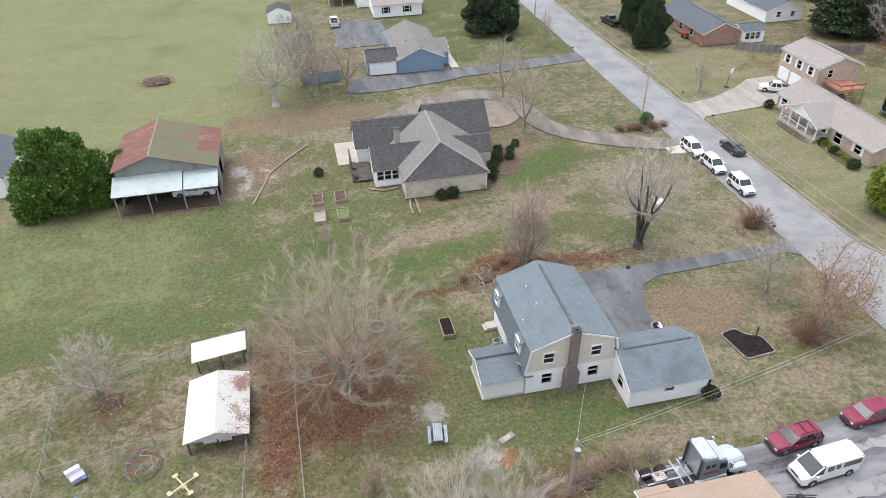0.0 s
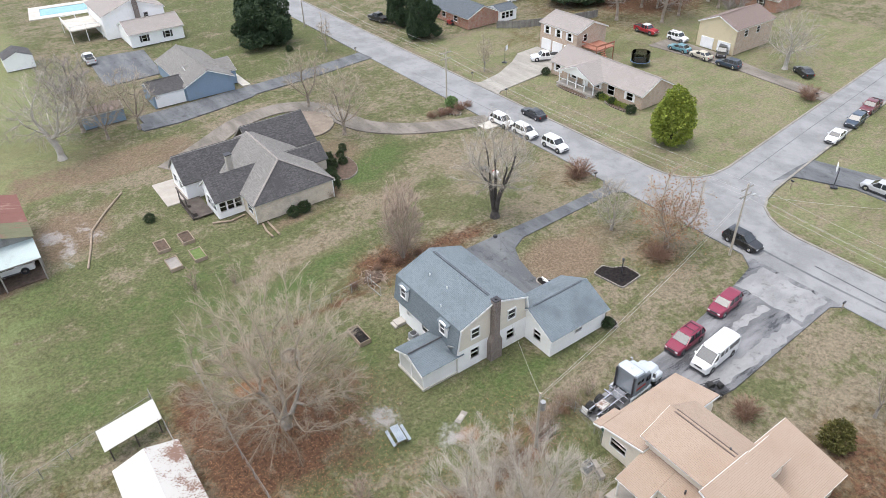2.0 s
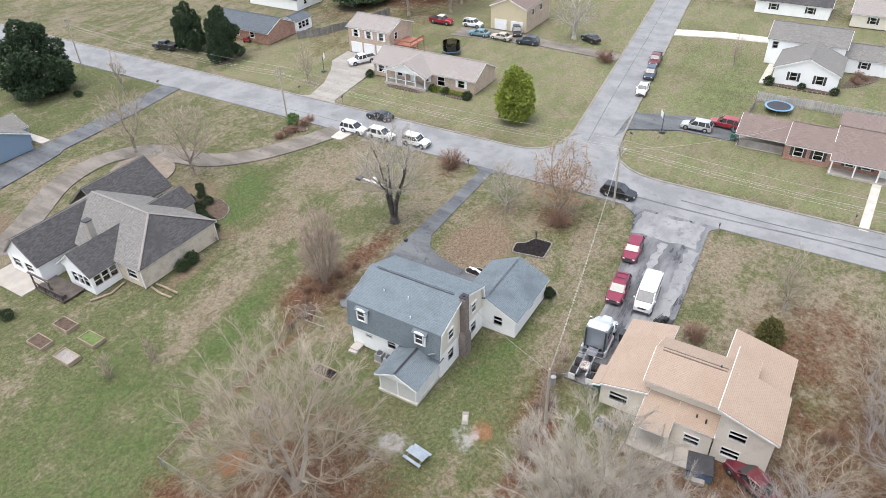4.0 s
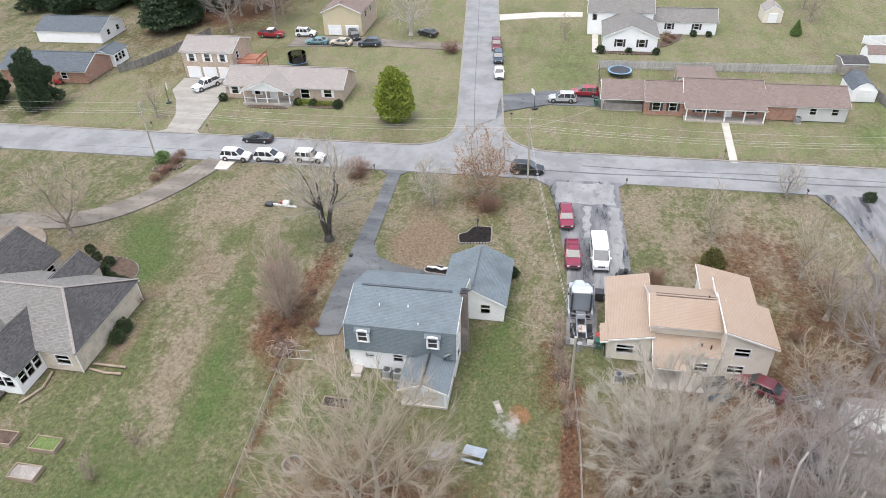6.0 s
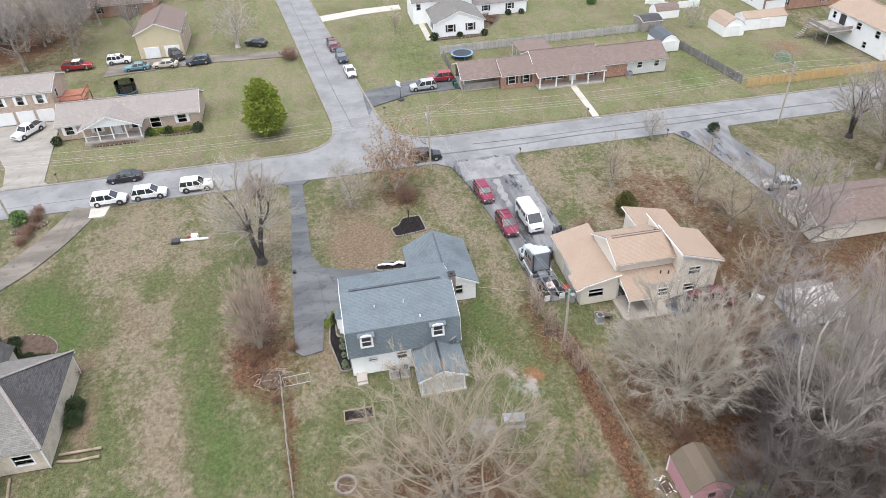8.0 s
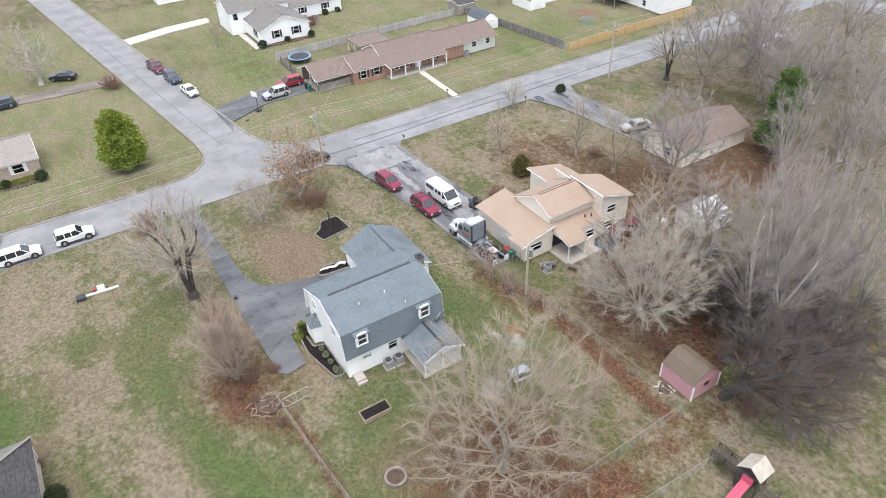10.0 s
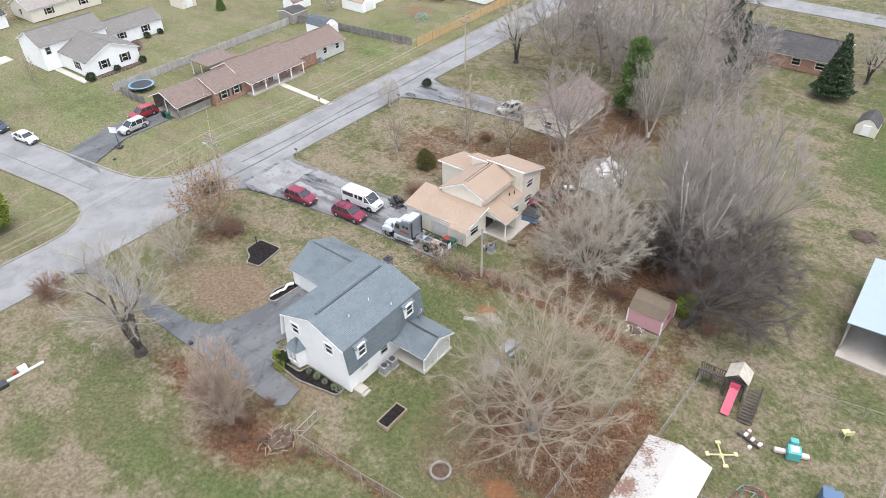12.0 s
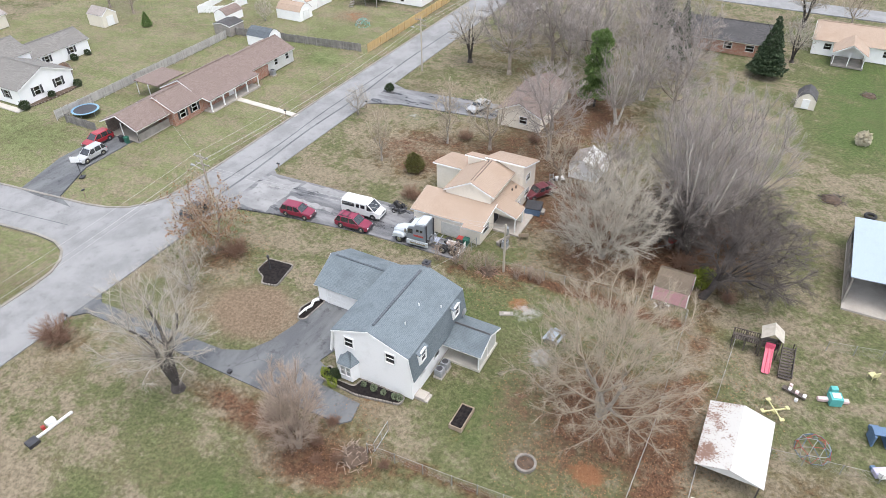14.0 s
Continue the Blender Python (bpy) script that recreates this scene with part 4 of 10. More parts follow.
# -- the split-level house with tan shingles --
def split_house():
    e = thing("split_level_house", "cream split-level house with tan shingle roofs", "house")
    w = "beige_siding"
    T = "tan_shingle"
    # low wing beside the drive, its roof rising to the main block
    body(e, 21.2, 30.2, 23.1, 27.0, 2.6, w, [("x0", 25.4, 1.0, 1.6, 0.95)])
    roof_part(e, [[(20.8, 27.35, 2.75), (30.6, 27.35, 2.75), (30.6, 22.9, 3.72), (20.8, 22.9, 3.72)]], T)
    for x in (21.2, 30.2):
        bm = bmn()
        prism(bm, [(23.1, 2.602), (27.09, 2.602), (23.1, 3.45)], "x", x - 0.088, x + 0.088)
        part("gable", bm, w, e)
    wall(e, "y", 23.1, 29.2, 30.1, 2.61, 3.5, [], w)
    # small porch hood at the wing's corner
    roof_part(e, [[(20.6, 27.9, 2.62), (23.2, 27.9, 2.62), (23.2, 27.1, 2.85), (20.6, 27.1, 2.85)]], T, name="hood")
    # main block, ridge along y
    body(e, 21.6, 27.6, 16.9, 23.2, 3.8, w, [])
    for y in (17.0, 23.2):
        bm = bmn()
        prism(bm, [(21.52, 3.802), (27.68, 3.802), (27.68, 4.14), (24.2, 6.0), (21.52, 4.86)], "y", y - 0.085, y + 0.085)
        part("gable", bm, w, e)
    wall(e, "x", 21.6, 17.1, 23.1, 3.805, 4.82, [], w)
    roof_part(e, [[(24.2, 16.6, 6.2), (24.2, 23.5, 6.2), (20.98, 23.5, 4.84), (20.98, 16.6, 4.84)], [(24.2, 16.6, 6.2), (24.2, 23.5, 6.2), (27.95, 23.5, 4.24), (27.95, 16.6, 4.24)]], T)
    for x, z in ((24.02, 6.16), (24.38, 6.14)):
        bm = bmn()
        box(bm, x - 0.03, x + 0.03, 17.4, 22.9, z - 0.05, z + 0.05)
        part("ridge_vent", bm, "brown_shingle", e)
    # two-storey end under single slopes that fall away from the main block
    body(e, 19.9, 24.8, 12.6, 16.75, 4.55, w, [("x0", 15.2, 3.1, 1.3, 0.95), ("x0", 15.4, 0.9, 1.4, 0.95)])
    for x in (19.9, 24.8):
        bm = bmn()
        prism(bm, [(12.51, 4.552), (16.84, 4.552), (16.84, 6.0), (12.51, 4.62)], "x", x - 0.088, x + 0.088)
        part("gable", bm, w, e)
    wall(e, "y", 16.75, 20.0, 24.7, 4.56, 5.95, [], w)
    roof_part(e, [[(19.45, 17.1, 6.3), (25.1, 17.1, 6.3), (25.1, 12.2, 4.72), (19.45, 12.2, 4.72)]], T)
    body(e, 24.95, 32.0, 12.75, 17.5, 2.6, w, [])
    for x in (32.0,):
        bm = bmn()
        prism(bm, [(12.66, 2.602), (17.59, 2.602), (17.59, 3.85), (12.66, 2.7)], "x", x - 0.088, x + 0.088)
        part("gable", bm, w, e)
    wall(e, "y", 17.5, 25.1, 31.9, 2.61, 3.8, [], w)
    roof_part(e, [[(24.95, 17.95, 4.1), (32.4, 17.95, 4.1), (32.4, 12.3, 2.78), (24.95, 12.3, 2.78)]], T)
    # the link between the two ends, level with the ridge
    body(e, 25.0, 27.6, 15.4, 16.85, 5.08, w, [])
    wall(e, "y", 16.94, 25.1, 27.5, 5.09, 5.7, [], w, 0.16)
    roof_part(e, [[(24.6, 17.12, 5.96), (27.95, 17.12, 5.96), (27.95, 15.1, 5.32), (24.6, 15.1, 5.32)]], T)
    bm = bmn()
    prism(bm, [(15.31, 5.082), (16.94, 5.082), (16.94, 5.72), (15.31, 5.2)], "x", 27.52, 27.69)
    part("gable", bm, w, e)
    # porch roof in two depths
    roof_part(e, [[(21.5, 23.05, 3.55), (21.5, 20.2, 3.55), (18.05, 20.2, 2.38), (18.05, 23.05, 2.38)], [(21.5, 20.18, 3.55), (21.5, 16.85, 3.55), (19.5, 16.85, 2.87), (19.5, 20.18, 2.87)]], T, name="porch_roof")
    bm = bmn()
    prism(bm, [(18.3, 2.25), (21.45, 2.25), (21.45, 3.4), (18.3, 2.33)], "y", 22.82, 22.9)
    part("porch_gable", bm, w, e)
    for x, y in ((18.3, 22.85), (18.3, 20.4)):
        post(e, x, y, 0.0, 2.35)
    slab_part(e, "porch_slab", 17.6, 21.4, 16.9, 23.4, -0.1, 0.12, "concrete")
    wall(e, "y", 20.25, 18.2, 21.4, 0.12, 2.3, [(19.6, 0.9, 1.0, 1.0)], w, 0.14)
    wall(e, "x", 19.7, 16.95, 20.15, 0.12, 2.7, [(18.5, 0.9, 1.2, 1.0)], w, 0.14)
    window(e, "x", 19.7, -1, 18.5, 0.9, 1.2, 1.0)
    door(e, "x", 21.5, -1, 21.8, 1.8, 2.05, "dark_paint")
    slab_part(e, "garage_panel", 23.8, 26.4, 27.09, 27.13, 0.1, 1.9, "blind", "faded grey panel")
    door(e, "x", 30.29, 1, 25.2, 2.4, 2.05, "white_paint", 0.05, 4, "garage_door")
    for x, y in ((24.3, 18.0), (20.6, 18.6), (20.4, 17.8)):
        z = 5.95 if x > 24 else 3.2
        bm = bmn()
        rod(bm, (x, y, z - 0.2), (x, y, z + 0.4), 0.08, 0.08, 8)
        part("vent_pipe", bm, "dark_paint", e)
    return settle(e, 25.6, 20.0)


split_house()


# -- the hip-roofed brick house --
def stone_house():
    e = thing("hip_roof_house", "pale brick house with dark grey hip roofs", "house")
    w, G = "cream_brick", "grey_shingle"
    body(e, 11.8, 22.9, 78.7, 97.0, 2.7, w, [("x0", 80.3, 0.9, 1.5, 1.2), ("x1", 81.5, 0.9, 1.5, 1.3)])
    pale = "light_grey_shingle"
    # slopes facing along y get dark grey shingles, those facing along x paler ones
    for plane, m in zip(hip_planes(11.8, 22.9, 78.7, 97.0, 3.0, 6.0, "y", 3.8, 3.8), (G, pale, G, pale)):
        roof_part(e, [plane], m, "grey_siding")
    for a, b in (((17.35, 82.5, 6.0), (17.35, 93.2, 6.0)), ((17.35, 82.5, 6.0), (11.4, 78.3, 2.85)), ((17.35, 82.5, 6.0), (23.3, 78.3, 2.85))):
        ridge_cap(e, a, b, "taupe_shingle", 0.14)
    # sunroom wing
    body(e, 8.2, 12.5, 82.8, 87.2, 2.6, "white_siding", [("y0", 8.9 + 1.05 * k, 1.0, 0.85, 1.3) for k in range(3)] + [("x0", 83.6 + 1.05 * k, 1.0, 0.85, 1.3) for k in range(3)])
    roof_part(e, gable_planes(8.2, 17.0, 82.8, 88.4, 2.85, 4.9, "x", 0.35, 0.3), G, "grey_siding")
    bm = bmn()
    prism(bm, [(82.8, 2.6), (88.4, 2.6), (85.6, 4.65)], "x", 8.11, 8.29)
    part("gable", bm, "white_siding", e)
    body(e, 6.6, 13.0, 90.2, 96.2, 2.7, "white_siding", [("x0", 92.2, 0.9, 1.4, 1.2), ("x0", 94.6, 0.9, 1.4, 1.2)])
    roof_part(e, gable_planes(6.6, 17.0, 90.2, 96.2, 2.95, 5.6, "x", 0.4, 0.3), G, "light_grey_shingle")
    bm = bmn()
    prism(bm, [(90.2, 2.7), (96.2, 2.7), (93.2, 5.35)], "x", 6.51, 6.69)
    part("gable", bm, "white_siding", e)
    # street-side wings
    body(e, 20.0, 26.6, 91.0, 99.0, 2.7, w, [("y0", 24.8, 0.9, 1.2, 1.2)])
    roof_part(e, gable_planes(17.4, 26.6, 91.0, 99.0, 2.95, 6.2, "x", 0.4, 0.3), G, "light_grey_shingle")
    bm = bmn()
    prism(bm, [(91.0, 2.7), (99.0, 2.7), (95.0, 5.95)], "x", 26.51, 26.69)
    part("gable", bm, w, e)
    body(e, 22.0, 25.2, 84.8, 88.6, 2.7, w, [])
    roof_part(e, gable_planes(18.5, 25.2, 84.8, 88.6, 2.95, 4.6, "x", 0.35, 0.3), G, "light_grey_shingle")
    bm = bmn()
    prism(bm, [(84.8, 2.7), (88.6, 2.7), (86.7, 4.35)], "x", 25.11, 25.29)
    part("gable", bm, w, e)
    bm = bmn()
    box(bm, 11.6, 12.35, 85.9, 86.65, 2.5, 6.9)
    c = part("chimney", bm, "concrete", e)
    slab_part(c, "chimney_cap", 11.52, 12.43, 85.82, 86.73, 6.9, 7.02, "dark_paint")
    # downpipes and gutter at the near corner
    for x, y in ((11.66, 78.55), (22.98, 78.55)):
        post(e, x, y, 0.0, 2.7, 0.09, "white_paint", "downpipe")
    # rear deck
    dk = slab_part(e, "deck", 5.2, 8.0, 84.6, 90.0, 0.15, 0.28, "dark_wood")
    slab_part(e, "patio", 3.6, 8.0, 90.2, 97.5, -0.1, 0.08, "concrete")
    for i in range(4):
        post(dk, 5.3, 84.7 + i * 1.72, 0.0, 1.2, 0.1, "dark_wood")
    slab_part(dk, "rail", 5.25, 5.35, 84.6, 90.0, 1.15, 1.23, "dark_wood")
    for s in range(2):
        post(dk, 5.3, 86.5 + 3.2 * s, 0.2, 2.4, 0.14, "dark_wood")
    slab_part(dk, "pergola_beam", 5.2, 5.4, 86.2, 90.2, 2.4, 2.55, "dark_wood")
    # benches and a screen of dark timber round the deck
    for y0 in (85.0, 87.6):
        slab_part(dk, "bench", 5.5, 6.0, y0, y0 + 1.9, 0.28, 0.75, "dark_wood")
    for k in range(12):
        slab_part(dk, "baluster", 5.27, 5.33, 84.9 + 0.42 * k, 84.98 + 0.42 * k, 0.28, 1.15, "dark_wood")
    return settle(e, 17.3, 88.0)


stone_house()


# -- houses across the streets --
def blue_house():
    e = thing("blue_house", "blue-sided house with grey shingle roof and white garage door", "house")
    block(e, 18.4, 27.0, 124.4, 141.0, 2.7, 4.9, "y", "blue_siding", "light_grey_shingle", [("x1", 130, 0.9, 1.4, 1.2), ("x1", 136, 0.9, 1.4, 1.2)], 0.45, 0.4)
    block(e, 12.6, 18.3, 124.7, 131.0, 2.4, 3.9, "x", "blue_siding", "grey_shingle", [], 0.3, 0.3)
    door(e, "y", 124.6, -1, 15.4, 4.9, 2.05, "white_paint", 0.05, 8, "garage_door")
    block(e, 20.5, 28.6, 127.2, 133.4, 2.6, 4.3, "x", "blue_siding", "light_grey_shingle", [], 0.3, 0.25, cap=False)
    slab_part(e, "porch_slab", 28.7, 30.2, 124.6, 140, -0.1, 0.15, "pale_concrete")
    return settle(e, 21, 131)


def porch_ranch():
    e = thing("ranch_house", "tan brick ranch house with taupe roof and white gabled porch", "house")
    sh = "white_paint"
    w = [("x0", 91.6, 0.85, 1.2, 1.3, sh), ("x0", 87.4, 0.85, 1.0, 1.3, sh), ("x0", 81.6, 0.85, 1.0, 1.3, sh), ("x0", 78.4, 0.5, 1.5, 1.7), ("x0", 74.2, 0.85, 1.3, 1.3, sh)]
    block(e, 77.9, 85.6, 71.6, 93.2, 2.5, 4.7, "y", "tan_brick", "taupe_shingle", w, 0.5, 0.35)
    roof_part(e, gable_planes(75.4, 81.6, 80.2, 89.2, 2.55, 4.5, "x", 0.3, 0.35), "taupe_shingle", name="porch_roof")
    bm = bmn()
    prism(bm, [(80.2, 2.45), (89.2, 2.45), (84.7, 4.3)], "x", 75.6, 75.75)
    part("porch_gable", bm, "white_siding", e)
    slab_part(e, "porch_slab", 75.2, 77.8, 80.2, 89.2, -0.1, 0.3, "concrete")
    for i in range(5):
        post(e, 75.6, 80.5 + i * 2.1, 0.3, 2.45, 0.16)
    slab_part(e, "porch_rail", 75.55, 75.65, 82.6, 88.9, 1.05, 1.13, "white_paint")
    door(e, "x", 77.8, -1, 84.4, 1.0, 2.05, "white_paint", 0.3)
    return settle(e, 81.5, 82.4)


def garage_house():
    e = thing("two_storey_house", "two-storey tan brick house with three white garage doors", "house")
    wins = [("x0", y, 3.35, 1.0, 1.4, "white_paint", True) for y in (97.3, 100.4, 103.6)] + [("y0", 88.4, 3.4, 0.9, 1.3)]
    block(e, 86.2, 94.2, 95.4, 105.5, 5.2, 6.9, "y", {"x0": "tan_brick", "x1": "tan_brick", "y0": "tan_brick", "y1": "tan_brick"}, "taupe_shingle", wins, 0.4, 0.35)
    for y in (97.2, 100.4, 103.6):
        door(e, "x", 86.1, -1, y, 2.5, 2.1, "white_paint", 0.05, 4, "garage_door")
    dk = slab_part(e, "deck", 87.5, 92.5, 91.2, 95.2, 2.5, 2.7, "red_wood")
    for x in (87.6, 90, 92.4):
        for y in (91.3,):
            post(dk, x, y, 0, 3.6, 0.12, "red_wood")
    slab_part(dk, "rail", 87.5, 92.5, 91.2, 91.3, 3.3, 3.6, "red_wood")
    slab_part(dk, "rail", 87.5, 87.6, 91.3, 95.2, 3.3, 3.6, "red_wood")
    for k in range(8):
        slab_part(dk, "stair_tread", 88.4, 89.4, 90.9 - 0.28 * k, 91.18 - 0.28 * k, 2.3 - 0.3 * k, 2.4 - 0.3 * k, "red_wood")
    return settle(e, 90.2, 100.4)


def long_ranch():
    e = thing("long_ranch_house", "long red brick ranch house with brown shingle roof and carport", "house")
    sh = "dark_paint"
    block(e, 78.0, 85.6, 14.4, 20.4, 2.5, 4.3, "y", "red_brick", "brown_shingle", [("x0", 18.6, 0.85, 1.1, 1.3, sh), ("x0", 16.0, 0.85, 1.1, 1.3, sh)], 0.5, 0.1)
    block(e, 78.0, 86.6, 2.2, 14.3, 2.5, 4.75, "y", "red_brick", "brown_shingle", [("x0", 11.9, 0.85, 1.0, 1.3, sh), ("x0", 9.8, 0.85, 1.0, 1.3, sh), ("x0", 4.2, 0.85, 1.2, 1.3, sh)], 0.4, 0.15)
    roof_part(e, [[(78.1, 2.1, 2.68), (78.1, 14.4, 2.68), (75.9, 14.4, 2.3), (75.9, 2.1, 2.3)]], "brown_shingle", name="porch_roof")
    slab_part(e, "porch_slab", 75.9, 77.9, 2.2, 14.3, -0.1, 0.2, "concrete")
    for i in range(5):
        post(e, 76.1, 2.4 + i * 2.92, 0.2, 2.25, 0.18)
    door(e, "x", 77.9, -1, 7.5, 1.0, 2.05, "white_paint", 0.2)
    block(e, 78.0, 85.6, -9.9, 2.1, 2.5, 4.4, "y", {"x0": "grey_siding", "x1": "grey_siding", "y0": "grey_siding", "y1": "grey_siding"}, "brown_shingle",
          [("x0", -1.2, 1.0, 1.1, 1.2, sh), ("x0", -5.0, 1.1, 0.9, 1.0), ("x0", -8.2, 1.1, 0.9, 1.0)], 0.5, 0.35)
    slab_part(e, "brick_skirt", 77.85, 77.9, -2.6, 2.1, 0.0, 2.45, "red_brick")
    # carport
    roof_part(e, gable_planes(79.0, 86.0, 20.6, 27.2, 2.45, 4.0, "y", 0.5, 0.25), "brown_shingle", name="carport_roof")
    for x, y in ((79.2, 26.9), (82.5, 26.9), (85.8, 26.9)):
        post(e, x, y, 0, 2.5)
    wall(e, "x", 85.7, 20.6, 27.0, 0, 2.4, [], "brown_brick", 0.15)
    wall(e, "x", 79.2, 20.6, 27.0, 0, 1.2, [], "weathered_wood", 0.12)
    slab_part(e, "carport_slab", 79.0, 86.0, 20.6, 27.2, -0.1, 0.06, "concrete")
    # rear patio roof
    slab_part(e, "patio_roof", 87.5, 93, 8, 14.5, 2.5, 2.65, "brown_shingle")
    for x, y in ((92.8, 8.2), (92.8, 14.3), (90, 14.3)):
        post(e, x, y, 0, 2.5)
    return settle(e, 81.8, 8.5)


def white_house():
    e = thing("white_house", "white-sided house with grey roof and brick skirt", "house")
    sh = "dark_paint"
    block(e, 106.6, 116.0, 16.6, 26.8, 2.9, 5.3, "x", "white_siding", "light_grey_shingle", [("x0", 23.6, 1.0, 1.1, 1.4, sh), ("x0", 19.4, 1.0, 1.1, 1.4, sh), ("y1", 110, 1.0, 1.2, 1.4, sh)], 0.4, 0.4)
    block(e, 116.2, 124.4, 17.0, 29.8, 4.6, 6.8, "y", "white_siding", "light_grey_shingle", [("x0", 28.6, 3.0, 0.9, 1.2)], 0.4, 0.35)
    block(e, 117.4, 124.0, 4.2, 16.8, 2.6, 4.4, "y", "white_siding", "light_grey_shingle", [("x0", 13.4, 1.1, 0.9, 1.1, sh), ("x0", 8.0, 1.1, 0.9, 1.1, sh)], 0.4, 0.35)
    slab_part(e, "path", 105.5, 116, 27.6, 28.8, -0.1, 0.06, "pale_concrete")
    return settle(e, 115, 18)


def tan_house():
    e = thing("tan_house", "tan two-storey house with brown roof and garage below", "house")
    block(e, 111.8, 124.0, 77.6, 86.0, 5.0, 7.0, "x", {"x0": "yellow_siding", "x1": "yellow_siding", "y0": "tan_brick", "y1": "yellow_siding"}, "brown_shingle", [("y0", 115, 3.2, 1.0, 1.2), ("y0", 119, 3.2, 1.0, 1.2)], 0.4, 0.4)
    for y in (79.7, 83.6):
        door(e, "x", 111.7, -1, y, 2.7, 2.1, "white_paint", 0.05, 4, "garage_door")
    return settle(e, 118, 82)


M["red_wood"] = mat("red_wood", (0.3, 0.12, 0.08), (0.38, 0.17, 0.11), 1, 12, 0.8, bump=0.2)
for build in (blue_house, porch_ranch, garage_house, long_ranch, white_house, tan_house):
    build()


# -- more houses, seen in part --
def tin(name, main, other, dark, much):
    """Old roofing tin: streaks that run down the slope, rust or moss, and dark missing paint."""
    m, tr, bs = blank(name)
    q = where(tr)
    mp = nd(tr, "Mapping", None, Vector=q, Scale=(0.3, 4.0, 0.3))
    mp2 = nd(tr, "Mapping", None, Vector=q, Scale=(0.6, 1.4, 0.6))
    n1, n2, n3 = noise_at(tr, mp.outputs[0], 1.0, 6.0, 0.7), noise_at(tr, mp2.outputs[0], 0.5, 4.0, 0.6), noise_at(tr, mp.outputs[0], 2.6, 5.0, 0.75)
    k = mixc(tr, ramp(tr, n3, 0.3, 0.7), tuple(v * 0.75 for v in main), main)
    k = mixc(tr, ramp(tr, maths(tr, "ADD", maths(tr, "MULTIPLY", n1, 0.6), maths(tr, "MULTIPLY", n2, 0.5)), 0.6 - much, 0.68 - much), k, other)
    k = mixc(tr, maths(tr, "MULTIPLY", ramp(tr, n3, 0.56, 0.68), 0.75), k, dark)
    tr.links.new(k, bs.inputs["Base Color"])
    bs.inputs["Roughness"].default_value = 0.85
    fr = maths(tr, "FRACT", maths(tr, "MULTIPLY", nd(tr, "SeparateXYZ", None, Vector=q).outputs[1], 3.3))
    tr.links.new(nd(tr, "Bump", None, Strength=0.7, Distance=0.03, Height=fr).outputs[0], bs.inputs["Normal"])
    return m


M["rust_metal"] = tin("rust_metal", (0.2, 0.088, 0.07), (0.27, 0.165, 0.135), (0.09, 0.05, 0.042), 0.02)
M["moss_metal"] = tin("moss_metal", (0.15, 0.15, 0.085), (0.19, 0.095, 0.07), (0.06, 0.058, 0.042), 0.02)
M["pale_metal"] = lined("pale_metal", (0.36, 0.43, 0.42), (0.46, 0.53, 0.52), 0.2, 0.7, 0.65, 0.0, 0, 0.55, (0.22, 0.23, 0.21), 0.6)
M["white_metal"] = lined("white_metal", (0.58, 0.57, 0.545), (0.51, 0.497, 0.472), 0.3, 0.5, 0.65, 0.0, 0, 0.35, (0.44, 0.38, 0.32), 0.6)


def rusted_sheet(name, white, rust, x_far, x_near):
    """White tin with flaking rust that grows towards the lower edge."""
    m, tr, bs = blank(name)
    q = where(tr)
    sep = nd(tr, "SeparateXYZ", None, Vector=q)
    n1, n2 = noise_at(tr, q, 0.8, 4.0, 0.6), noise_at(tr, q, 6.0, 5.0, 0.8)
    run = ramp(tr, sep.outputs[0], x_far, x_near)
    f = maths(tr, "ADD", maths(tr, "ADD", maths(tr, "MULTIPLY", n1, 0.5), maths(tr, "MULTIPLY", n2, 0.7)), maths(tr, "MULTIPLY", run, 0.09))
    k = mixc(tr, ramp(tr, f, 0.645, 0.72), white, rust)
    tr.links.new(k, bs.inputs["Base Color"])
    bs.inputs["Roughness"].default_value = 0.75
    return m


M["rusted_white"] = rusted_sheet("rusted_white", (0.48, 0.468, 0.445), (0.2, 0.12, 0.09), -11.2, -8.6)
M["rust_cap"] = mat("rust_cap", (0.36, 0.3, 0.27), (0.17, 0.09, 0.07), 1.2, 9, 0.9)
M["blue_metal"] = lined("blue_metal", (0.32, 0.39, 0.46), (0.38, 0.45, 0.51), 0.3, 0.3, 0.45, 0.1, 0, 0.15)
M["grey_boards"] = lined("grey_boards", (0.22, 0.22, 0.21), (0.3, 0.3, 0.29), 0.25, 0.5, 0.85, 0.0, 0, 0.5, (0.12, 0.1, 0.09))
M["red_paint"] = mat("red_paint", (0.42, 0.05, 0.04), (0.3, 0.045, 0.04), 1, 12, 0.6)
M["brown_felt"] = shingle("brown_felt", (0.13, 0.1, 0.072), (0.2, 0.158, 0.118), (0.165, 0.14, 0.095), streak=0.7, vary=0.15)
M["pink_paint"] = lined("pink_paint", (0.6, 0.34, 0.36), (0.53, 0.29, 0.31), 0.2, 0.3, 0.7, dirt=0.3)


def brick_hip_house():
    e = thing("brick_house", "red brick house with dark blue-grey roof and white sunroom", "house")
    block(e, 81.5, 90.0, 124.0, 142.0, 2.5, 4.6, "y", "red_brick", "blue_shingle", [("x0", 128.5, 0.9, 1.2, 1.2), ("x0", 133, 0.9, 1.2, 1.2)], 0.5, 0.4)
    block(e, 90.2, 95.0, 123.4, 128.0, 2.4, 3.4, "x", "white_siding", "blue_shingle", [("y0", 91.2 + k * 1.2, 0.8, 0.95, 1.3) for k in range(3)], 0.3, 0.3)
    return settle(e, 86, 132)


